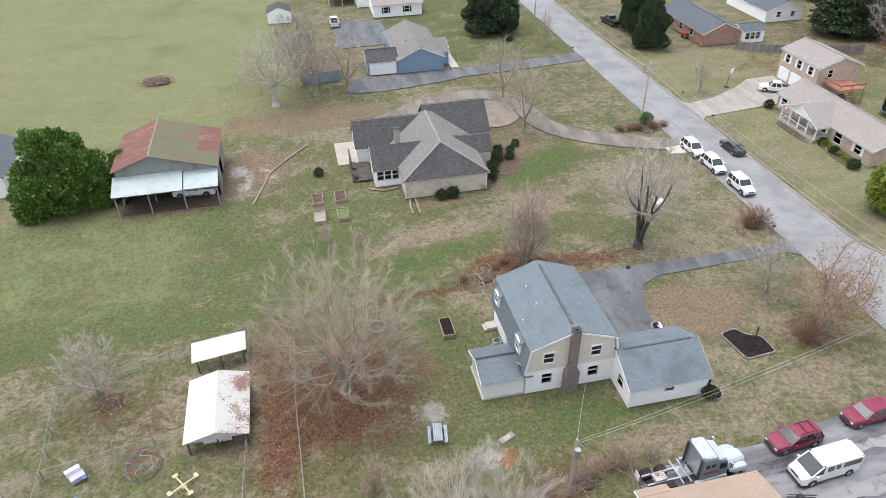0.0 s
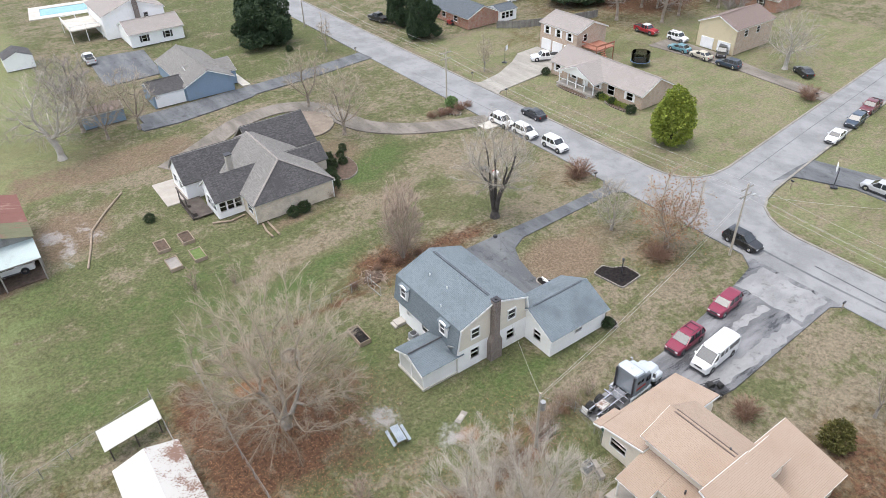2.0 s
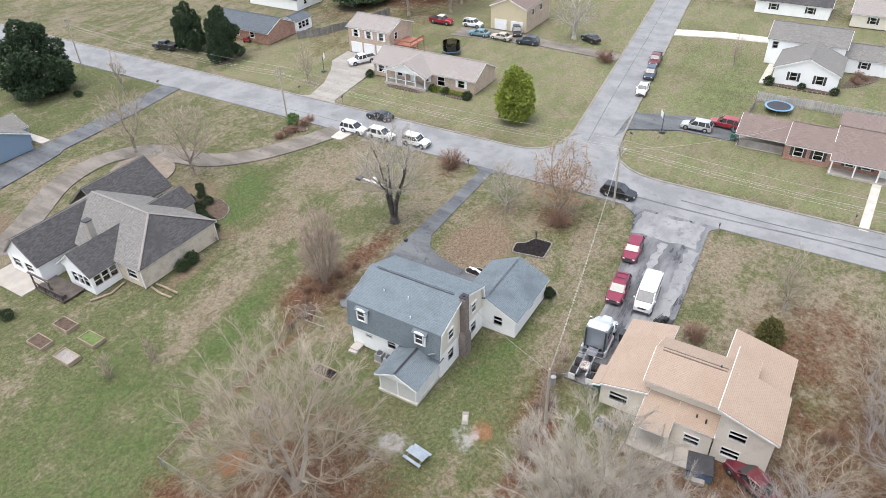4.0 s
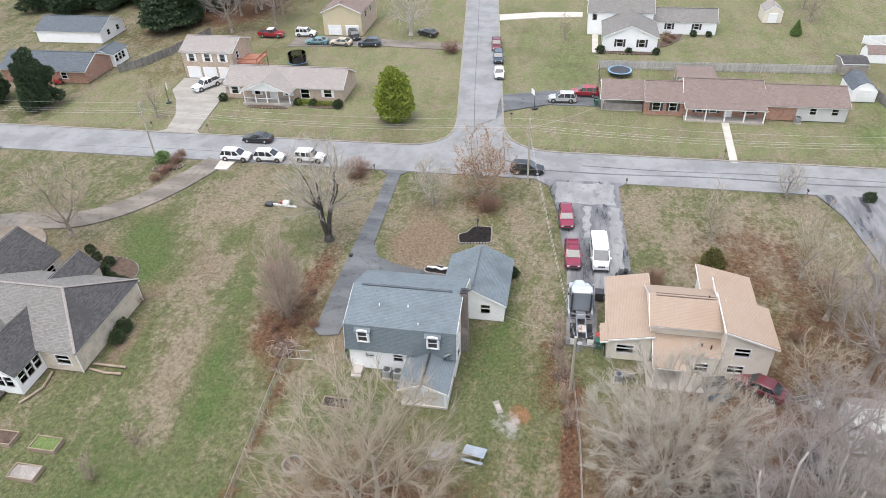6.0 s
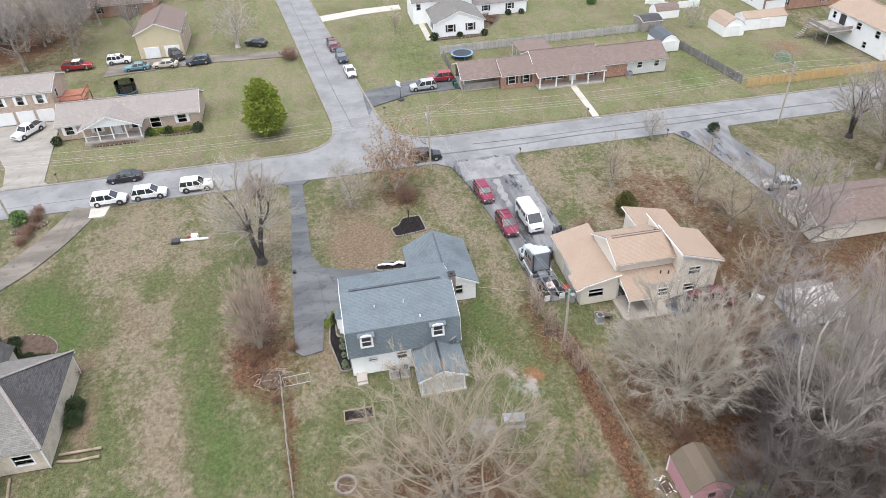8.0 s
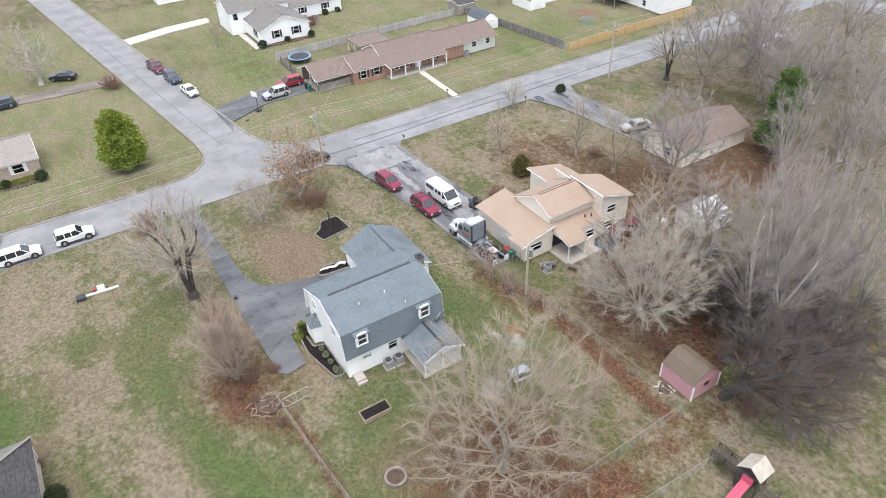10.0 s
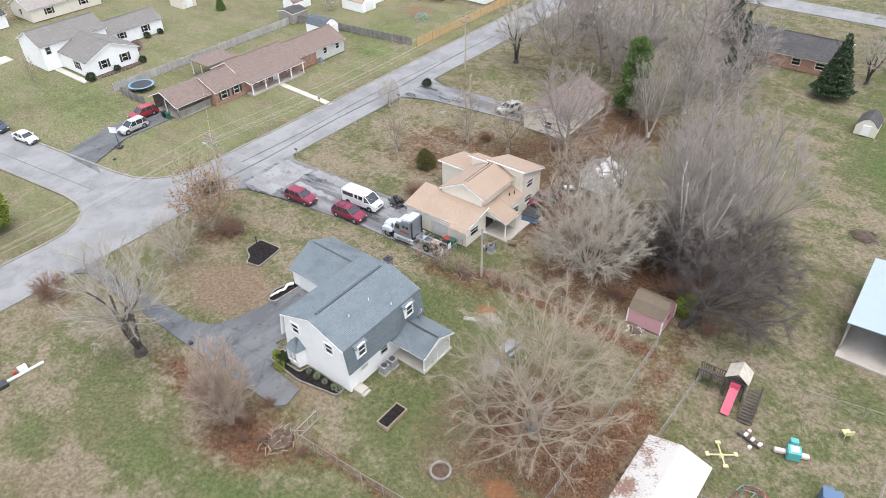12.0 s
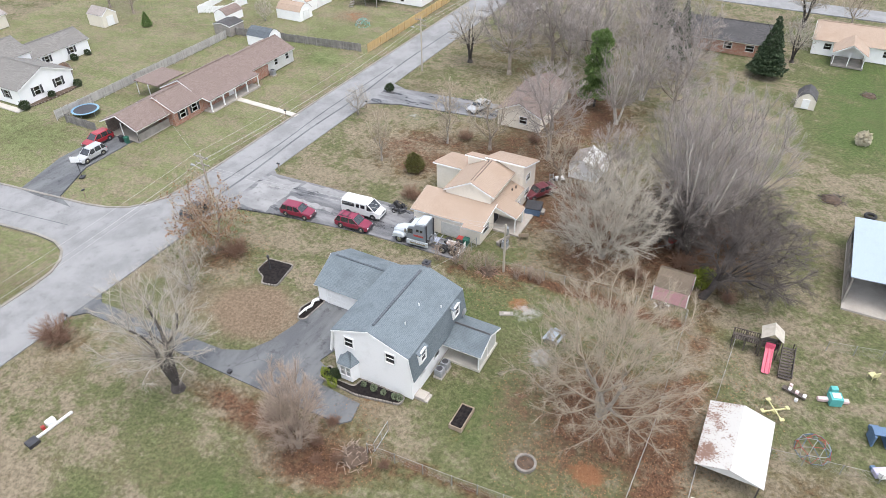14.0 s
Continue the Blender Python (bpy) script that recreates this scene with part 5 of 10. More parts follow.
def grey_roof_house():
    e = thing("grey_roof_house", "white house with blue-grey shingle roof", "house")
    block(e, 103, 112, 134.5, 150, 2.5, 4.5, "y", "white_siding", "blue_shingle", [("y0", 106, 1, 1.0, 1.1), ("y0", 109.5, 1, 1.0, 1.1)], 0.4, 0.4)
    return settle(e, 107, 142)


def white_gable_house():
    e = thing("white_two_storey_house", "white house with taupe roof, brick chimney and raised deck", "house")
    sh = "dark_paint"
    block(e, 18.6, 29.8, 160.5, 169.5, 2.7, 4.6, "x", "white_siding", "taupe_shingle", [("y0", 21.4, 0.9, 1.0, 1.3, sh), ("y0", 26.4, 0.9, 1.0, 1.3, sh)], 0.4, 0.4)
    block(e, 15.8, 29.0, 169.7, 184.0, 5.0, 7.6, "y", "white_siding", "taupe_shingle", [("y0", 25, 3.2, 0.9, 1.2)], 0.4, 0.4)
    bm = bmn()
    box(bm, 22.6, 23.6, 168.9, 169.6, 3.5, 8.6)
    part("chimney", bm, "brown_brick", e)
    dk = slab_part(e, "deck", 9.0, 15.6, 172, 182, 2.5, 2.7, "pale_concrete")
    for x in (9.1, 12.3, 15.4):
        for y in (172.1, 181.9):
            post(dk, x, y, 0, 3.6)
    for y in (172.1, 181.9):
        slab_part(dk, "rail", 9.0, 15.6, y - 0.05, y + 0.05, 3.5, 3.6, "white_paint")
    slab_part(dk, "rail", 9.0, 9.1, 172, 182, 3.5, 3.6, "white_paint")
    return settle(e, 22, 172)


def woods_house():
    e = thing("cream_house", "cream house with brown roof among bare trees", "house")
    block(e, 25.3, 32.2, -16.5, -3.5, 2.6, 4.4, "y", "beige_siding", "brown_shingle", [("x1", -8, 1, 1.2, 1.1), ("y1", 28.0, 1, 1.2, 1.1)], 0.45, 0.4)
    return settle(e, 28.7, -10)


def far_grey_house():
    e = thing("far_brick_house", "far brick house with long grey roof", "house")
    block(e, -2.0, 15.5, -61, -50.5, 2.6, 4.8, "x", "red_brick", "grey_shingle", [("y1", x, 1, 1.4, 1.1) for x in (1, 5, 11)], 0.5, 0.4)
    return settle(e, 6.7, -56)


def far_tan_house():
    e = thing("far_tan_roof_house", "pale house with tan shingle roof and screened porch", "house")
    block(e, -30, -9.5, -66, -57.6, 2.9, 5.2, "x", "white_siding", "tan_shingle", [("y1", x, 1.2, 1.2, 1.1) for x in (-12, -22, -26)], 0.5, 0.4)
    roof_part(e, gable_planes(-18.6, -13.2, -58, -52.6, 2.8, 4.4, "y", 0.3, 0.3), "tan_shingle", name="porch_roof")
    for x in (-18.4, -15.9, -13.4):
        post(e, x, -52.8, 0, 2.8, 0.14)
    wall(e, "x", -18.4, -57.5, -52.9, 0.2, 2.6, [(-55.2, 0.9, 3.6, 1.6)], "weathered_wood", 0.1)
    slab_part(e, "porch_floor", -18.6, -13.2, -57.5, -52.6, 0.0, 0.3, "weathered_wood")
    return settle(e, -20, -60)


def far_street_houses():
    for x, y, lx, ly, axis, wm, rm, lab in ((79.4, -53.2, 16, 9, "x", "white_siding", "tan_shingle", "white two-storey house with tan roof and rear deck"),
                                          (106.6, -53.5, 9.5, 19, "y", {"x0": "red_brick", "x1": "red_brick", "y0": "red_brick", "y1": "white_siding"}, "brown_shingle", "red brick and white house with brown shingle roof"),
                                          (150, 10, 9, 16, "y", "cream_siding", "taupe_shingle", "cream house with taupe shingle roof"),
                                          (148, 96, 10, 16, "y", "red_brick", "brown_shingle", "brick house with brown roof beyond the lawns"),
                                          (152, 30, 9, 15, "y", "white_siding", "grey_shingle", "white house with grey roof beyond the lawns")):
        e = thing("far_house", lab, "house", group="houses beyond the lawns")
        decked = y == -53.2
        tall = 4.9 if decked else 2.7
        wins = [("x0", y - ly / 4, tall - 1.7, 1.1, 1.2, "dark_paint"), ("x0", y + ly / 4, tall - 1.7, 1.1, 1.2, "dark_paint"), ("y1", x, tall - 1.7, 1.1, 1.2)]
        if decked: wins = [("y1", 86.0, 3.2, 0.8, 1.2), ("y1", 79.0, 3.2, 1.1, 1.2), ("y1", 76.4, 0.6, 0.9, 1.1), ("y1", 74.0, 3.2, 1.1, 1.2), ("x0", -53.2, 3.2, 1.1, 1.2)]
        block(e, x - lx / 2, x + lx / 2, y - ly / 2, y + ly / 2, tall, tall + 2.1, axis, wm, rm, wins, 0.45, 0.4)
        if y == -53.5: door(e, "x", x - lx / 2 - 0.1, -1, -46.6, 4.4, 2.1, "white_paint", 0.05, 4, "garage_door")
        if decked:
            door(e, "y", y + ly / 2 + 0.1, 1, 83.4, 1.7, 2.05, "dark_paint", 2.7, 2)
            dk = slab_part(e, "deck", 80.2, 86.6, -48.5, -43.6, 2.4, 2.6, "weathered_wood")
            for xx in (80.3, 83.4, 86.5):
                post(dk, xx, -43.7, 0, 3.5, 0.13, "weathered_wood")
            slab_part(dk, "rail", 80.2, 86.6, -43.7, -43.6, 2.9, 3.5, "weathered_wood")
            slab_part(dk, "rail", 80.2, 80.3, -48.4, -43.7, 2.9, 3.5, "weathered_wood")
            for k in range(8):
                slab_part(dk, "stair_tread", 85.4, 86.5, -43.58 + 0.27 * k, -43.32 + 0.27 * k, 2.2 - 0.3 * k, 2.28 - 0.3 * k, "weathered_wood")
        settle(e, x, y)


# -- barn with lean-to --
def barn():
    e = thing("barn", "old barn with rusted tin roof and pale lean-to", "barn")
    x0, x1, y0, y1 = -25.6, -12.9, 86.0, 97.0
    apx, apz, ze = -20.9, 7.0, 5.2
    for y in (y0, y1):
        bm = bmn()
        prism(bm, [(x0, 0), (x1, 0), (x1, 4.6), (apx, apz - 0.2), (x0, ze)], "y", y - 0.08, y + 0.08) if y == y1 else prism(bm, [(x0, 3.6), (x1, 3.6), (x1, 4.6), (apx, apz - 0.2), (x0, ze)], "y", y - 0.08, y + 0.08)
        part("gable", bm, "grey_boards", e)
    wall(e, "x", x0, y0 + 0.1, y1 - 0.1, 0, ze - 0.1, [], "grey_boards", 0.12)
    wall(e, "x", x1, y0 + 0.1, y1 - 0.1, 0, 4.5, [(91, 0.0, 3.0, 3.0)], "grey_boards", 0.12)
    # tin sheets, one by one
    n = 9
    for i in range(n):
        ya, yb = y0 - 0.6 + i * (y1 - y0 + 1.0) / n, y0 - 0.6 + (i + 1) * (y1 - y0 + 1.0) / n + 0.06
        lift = 0.012 * (i % 2)
        for k in range(3):
            xa, xb = apx + (x1 + 0.4 - apx) * k / 3, apx + (x1 + 0.4 - apx) * (k + 1) / 3 + 0.05
            f = lambda x: apz + (4.55 - apz) * (x - apx) / (x1 + 0.4 - apx) + lift + 0.02 * (2 - k)
            bm = bmn()
            slab(bm, [(xa, ya, f(xa)), (xa, yb, f(xa)), (xb, yb, f(xb)), (xb, ya, f(xb))], 0.02)
            part("roof_sheet", bm, "rust_metal" if k == 2 and i > 2 else "moss_metal", e)
        bm = bmn()
        g = lambda x: apz + (ze - 0.1 - apz) * (apx - x) / (apx - x0 + 0.5) + lift
        slab(bm, [(apx, ya, g(apx)), (apx, yb, g(apx)), (x0 - 0.5, yb, g(x0 - 0.5)), (x0 - 0.5, ya, g(x0 - 0.5))], 0.02)
        part("roof_sheet", bm, "rust_metal", e)
    bm = bmn()
    box(bm, apx - 0.08, apx + 0.08, y0 - 0.5, y1 + 0.4, apz + 0.0, apz + 0.06)
    part("ridge_cap", bm, "rust_cap", e)
    # lean-to in two depths
    for xa, xb, ya, za, zb in ((-26.0, -17.2, 82.6, 4.3, 3.1), (-17.1, -12.7, 82.9, 4.1, 3.0)):
        m = int((xb - xa) / 0.9)
        for i in range(m):
            u0, u1 = xa + (xb - xa) * i / m, xa + (xb - xa) * (i + 1) / m + 0.04
            bm = bmn()
            slab(bm, [(u0, y0 - 0.1, za + 0.01 * (i % 2)), (u1, y0 - 0.1, za + 0.01 * (i % 2)), (u1, ya, zb + 0.01 * (i % 2)), (u0, ya, zb + 0.01 * (i % 2))], 0.02)
            part("lean_to_sheet", bm, "pale_metal", e)
    for x in (-25.7, -21.6, -17.2, -12.9):
        post(e, x, 83.0, -0.1, 3.0, 0.16, "weathered_wood")
        post(e, x + 0.15, 86.0, -0.1, 3.9, 0.16, "weathered_wood")
    for xa, xb in ((-25.8, -17.2), (-17.2, -12.8)):
        slab_part(e, "beam", xa, xb, 82.95, 83.05, 2.8, 3.0, "weathered_wood")
    wall(e, "y", 90.5, x0 + 0.2, x1 - 0.2, 0, 3.4, [], "dark_wood", 0.1, "partition")
    slab_part(e, "earth_floor", x0 + 0.1, x1 - 0.1, 83.2, 90.4, -0.15, 0.03, "soil")
    return settle(e, -19.3, 90)


def carport(name, lab, x0, x1, y0, y1, low, high, mats, posts):
    e = thing(name, lab, "carport")
    if high > low:
        m = (x0 + x1) / 2
        for (a, za), (b, zb), mt in (((x0, low), (m, high), mats[0]), ((m, high), (x1, low), mats[1])):
            bm = bmn()
            slab(bm, [(a, y0, za), (b, y0, zb), (b, y1, zb), (a, y1, za)], 0.05)
            part("roof", bm, mt, e)
        for y in (y0 + 0.1, y1 - 0.1):
            bm = bmn()
            prism(bm, [(x0 + 0.1, low - 0.05), (x1 - 0.1, low - 0.05), (m, high - 0.08)], "y", y - 0.03, y + 0.03)
            part("gable", bm, "white_metal", e)
    for x, y, h in posts:
        post(e, x, y, -0.1, h, 0.12, "dark_wood")
    return e


e = carport("carport", "open carport with white metal roof stained by rust", -13.9, -8.4, 40.9, 48.4, 1.8, 2.6, ("white_metal", "rusted_white"),
            [(-13.6, 41.3, 1.85), (-13.6, 48.0, 1.85), (-8.7, 41.3, 1.85), (-8.7, 48.0, 1.85), (-11.15, 41.3, 2.5), (-13.6, 44.6, 1.85), (-8.7, 44.6, 1.85)])
slab_part(e, "half_wall", -12.6, -10.2, 42.2, 42.3, -0.1, 1.0, "white_paint")
settle(e, -11.2, 44.6)
e = carport("shelter", "small open shelter with a single white metal roof", -13.9, -8.7, 50.8, 53.4, 1.8, 1.8, (), [(-13.5, 51.2, 1.75), (-11.3, 51.4, 1.8), (-9.2, 51.7, 1.8), (-13.5, 52.7, 2.2), (-9.2, 53.2, 2.2)])
bm = bmn()
slab(bm, [(-13.9, 50.8, 1.75), (-8.85, 51.6, 1.75), (-8.85, 53.7, 2.4), (-13.95, 52.9, 2.4)], 0.06)
part("roof", bm, "white_metal", e)
settle(e, -11.3, 52.2)


def shed(name, lab, x0, x1, y0, y1, h, r, axis, wm, rm, doorside=None, barnroof=False, rz=0.0):
    e = thing(name, lab, "shed")
    if barnroof:
        body(e, x0, x1, y0, y1, h, wm)
        u0, u1 = (y0, y1) if axis == "x" else (x0, x1)
        v0, v1 = (x0 - 0.12, x1 + 0.12) if axis == "x" else (y0 - 0.12, y1 + 0.12)
        m = (u0 + u1) / 2
        q = (u1 - u0) * 0.28
        prof = [(u0 - 0.15, h - 0.05), (m - q, h + (r - h) * 0.68), (m, r), (m + q, h + (r - h) * 0.68), (u1 + 0.15, h - 0.05)]
        for (a, za), (b, zb) in zip(prof, prof[1:]):
            bm = bmn()
            slab(bm, [(v0, a, za), (v1, a, za), (v1, b, zb), (v0, b, zb)] if axis == "x" else [(a, v0, za), (a, v1, za), (b, v1, zb), (b, v0, zb)], 0.06)
            part("roof", bm, rm, e)
        for v in (v0 + 0.12, v1 - 0.12):
            bm = bmn()
            prism(bm, [(u0 - 0.05, h), (u1 + 0.05, h), (m + q, h + (r - h) * 0.66), (m, r - 0.07), (m - q, h + (r - h) * 0.66)], axis, v - 0.07, v + 0.07)
            part("gable", bm, wm, e)
    else:
        block(e, x0, x1, y0, y1, h, r, axis, wm, rm, (), 0.15, 0.15, cap=False)
    if wm == "pink_paint":
        for x in (x0 - 0.1, x1 + 0.1):
            for y in (y0 - 0.1, y1 + 0.1):
                post(e, x, y, 0.0, h - 0.05, 0.12, "white_paint", "corner_board")
        slab_part(e, "shed_window", x0 - 0.12, x0 - 0.09, (y0 + y1) / 2 - 0.3, (y0 + y1) / 2 + 0.3, 1.1, 1.6, "dark_paint")
    if doorside:
        side, at, out, c, w = doorside
        door(e, side, at, out, c, w, min(1.9, h - 0.1), "white_paint", 0.1, 2, "shed_door")
    return settle(e, (x0 + x1) / 2, (y0 + y1) / 2)


for build in (brick_hip_house, grey_roof_house, white_gable_house, woods_house, far_grey_house, far_tan_house, far_street_houses, barn):
    build()
shed("pink_shed", "faded pink barn-shaped shed with brown roof", -3.6, -0.1, 23.9, 27.2, 1.9, 3.2, "x", "pink_paint", "brown_felt", barnroof=True)
shed("white_shed", "small white shed with a brown roof half under a tarpaulin", 12.8, 16.8, 2.8, 6.8, 2.1, 3.2, "y", "white_siding", "taupe_shingle")


def tarpaulin():
    """A crumpled sheet over one roof slope, hanging past the eave."""
    e = thing("tarpaulin", "crumpled white tarpaulin draped over the shed roof", "tarpaulin")
    r = random.Random(5)
    bm = bmn()
    nu, nv = 9, 14
    rows = []
    for i in range(nu):
        u = i / (nu - 1)
        row = []
        for j in range(nv):
            v = j / (nv - 1)
            hang = 0.9 + 0.5 * math.sin(5 * v) + r.uniform(-0.2, 0.2)
            if u < 0.7: x, z = 14.9 - 2.35 * u / 0.7, 3.3 - 1.16 * u / 0.7
            else: x, z = 12.5 - 0.35 * (u - 0.7) / 0.3, 2.14 - hang * (u - 0.7) / 0.3
            row.append(bm.verts.new((x + r.uniform(-0.05, 0.05), 2.5 + 4.7 * v + 0.25 * math.sin(6 * u + v), z + r.uniform(0.0, 0.1))))
        rows.append(row)
    for i in range(nu - 1):
        for j in range(nv - 1):
            bm.faces.new((rows[i][j], rows[i + 1][j], rows[i + 1][j + 1], rows[i][j + 1]))
    bmesh.ops.solidify(bm, geom=bm.faces[:], thickness=0.02)
    part("sheet", bm, "white_paint", e)
    return e


tarpaulin()
shed("barn_shed", "white barn-shaped shed with grey roof by the fence", 86.2, 91.5, -16.6, -12.9, 2.0, 3.4, "x", "white_siding", "blue_shingle", ("x", 86.1, -1, -14.7, 1.8), True)
shed("brown_shed", "low shed with brown barn roof behind the fence", 103.9, 107.2, -25.5, -20.5, 1.7, 2.8, "y", "white_siding", "brown_shingle", None, True)
shed("cream_shed", "cream garden shed with grey roof on the lawn", 125.8, 130.2, -10.2, -6.6, 2.4, 3.8, "x", "cream_siding", "taupe_shingle", ("x", 125.7, -1, -8.4, 1.5))
shed("grey_shed", "grey lean shed at the fence corner", 97.6, 101.8, -18.6, -14.6, 2.0, 2.7, "y", "weathered_wood", "grey_shingle")
shed("playhouse_shed", "white barn shed with tan roof and double doors", 90.2, 96.4, -32.5, -28.4, 2.1, 3.5, "x", "white_siding", "tan_shingle", ("x", 90.1, -1, -30.4, 1.8), True)
shed("long_shed", "long low white shed with a tan roof", 92.4, 96.2, -43.0, -34.0, 2.2, 3.3, "y", "white_siding", "tan_shingle", ("x", 92.3, -1, -38.4, 1.7))
shed("garden_shed", "white shed with dark roof beside bare trees", -5.6, -0.4, 162, 167, 2.3, 3.6, "y", "white_siding", "grey_shingle")
shed("blue_shed", "long low blue shed with brown roof", 0.6, 7.0, 123.4, 127.2, 2.1, 2.9, "x", "blue_siding", "brown_shingle")
shed("little_barn", "small cream barn shed with dark roof on the green lawn", -12.0, -9.2, -34.8, -31.0, 1.6, 2.8, "y", "cream_siding", "grey_shingle", ("y", -30.9, 1, -10.6, 0.9), True)
shed("dark_shed", "weathered dark shed under the bare trees", -1.0, 2.8, -2.6, 1.6, 1.9, 2.8, "x", "weathered_wood", "grey_shingle")
shed("field_house", "white farm building with dark roof beyond the shrubs", -50, -41.5, 92, 104, 2.8, 4.8, "y", "white_siding", "blue_shingle")


def pavilion():
    e = thing("pole_barn", "open pole barn with pale blue metal roof", "barn")
    bm = bmn()
    slab(bm, [(-18.4, 6.0, 3.6), (-28.0, 6.0, 4.2), (-28.0, 18.6, 4.2), (-18.4, 18.6, 3.6)], 0.06)
    part("roof", bm, "blue_metal", e)
    for y in (6.3, 10.4, 14.5, 18.4):
        for x in (-18.7, -23.2, -27.6):
            post(e, x, y, 0, 3.6 + 0.0625 * (-18.4 - x) - 0.02, 0.16, "weathered_wood")
    wall(e, "x", -27.8, 6.2, 18.5, 0, 3.9, [], "grey_boards", 0.1)
    wall(e, "y", 6.2, -27.6, -18.8, 0, 3.5, [], "grey_boards", 0.1)
    wall(e, "x", -18.7, 6.5, 18.4, 0, 1.4, [], "weathered_wood", 0.08, "half_wall")
    slab_part(e, "slab_floor", -28, -18.6, 6.2, 19.6, -0.15, 0.06, "concrete")
    return settle(e, -23.2, 12.3)


pavilion()


# ---- trees and shrubs ----
class Wood:
    """Gathers tapering branches as open tubes of few sides."""
    def __init__(self, seed):
        self.v, self.f, self.r = [], [], random.Random(seed)

    def tube(self, pts, radii, n):
        base = len(self.v)
        for i, p in enumerate(pts):
            d = (pts[min(i + 1, len(pts) - 1)] - pts[max(i - 1, 0)]).normalized()
            s = d.orthogonal().normalized()
            t = d.cross(s)
            for k in range(n):
                a = 2 * math.pi * k / n
                self.v.append(tuple(p + (s * math.cos(a) + t * math.sin(a)) * radii[i]))
        for i in range(len(pts) - 1):
            for k in range(n):
                a, b = base + i * n + k, base + i * n + (k + 1) % n
                self.f.append((a, b, b + n, a + n))
        if n > 3:
            m = base + (len(pts) - 1) * n
            self.f.append(tuple(range(m, m + n)))

    def limb(self, p, d, length, rad, segs, n, wobble, rise, tip=0.35):
        pts, rs = [p.copy()], [rad]
        d = d.normalized()
        for i in range(segs):
            w = Vector((self.r.gauss(0, 1), self.r.gauss(0, 1), self.r.gauss(0, 1))) * wobble
            d = (d + w + Vector((0, 0, rise))).normalized()
            pts.append(pts[-1] + d * (length / segs))
            rs.append(rad * (1 - (1 - tip) * (i + 1) / segs))
        self.tube(pts, rs, n)
        return pts, rs, d


def away(r, d, angle):
    s = d.orthogonal().normalized()
    s.rotate(Matrix.Rotation(r.uniform(0, 6.283), 3, d))
    return (d * math.cos(angle) + s * math.sin(angle)).normalized()


def crown_points(r, lobes, n, low):
    """Random places inside ellipsoids (x, y, z, rx, ry, rz), more of them towards the outside."""
    out = []
    vol = [q[3] * q[4] * q[5] for q in lobes]
    while len(out) < n:
        x, y, z, rx, ry, rz = r.choices(lobes, vol)[0]
        d = Vector((r.gauss(0, 1), r.gauss(0, 1), r.gauss(0, 1))).normalized()
        k = r.random() ** 0.42 * (1 + 0.22 * noise.noise(d * 2.0 + Vector((x, y, z + n))))
        p = (x + d.x * rx * k, y + d.y * ry * k, z + d.z * rz * k)
        if p[2] > low: out.append(p)
    return np.array(out)


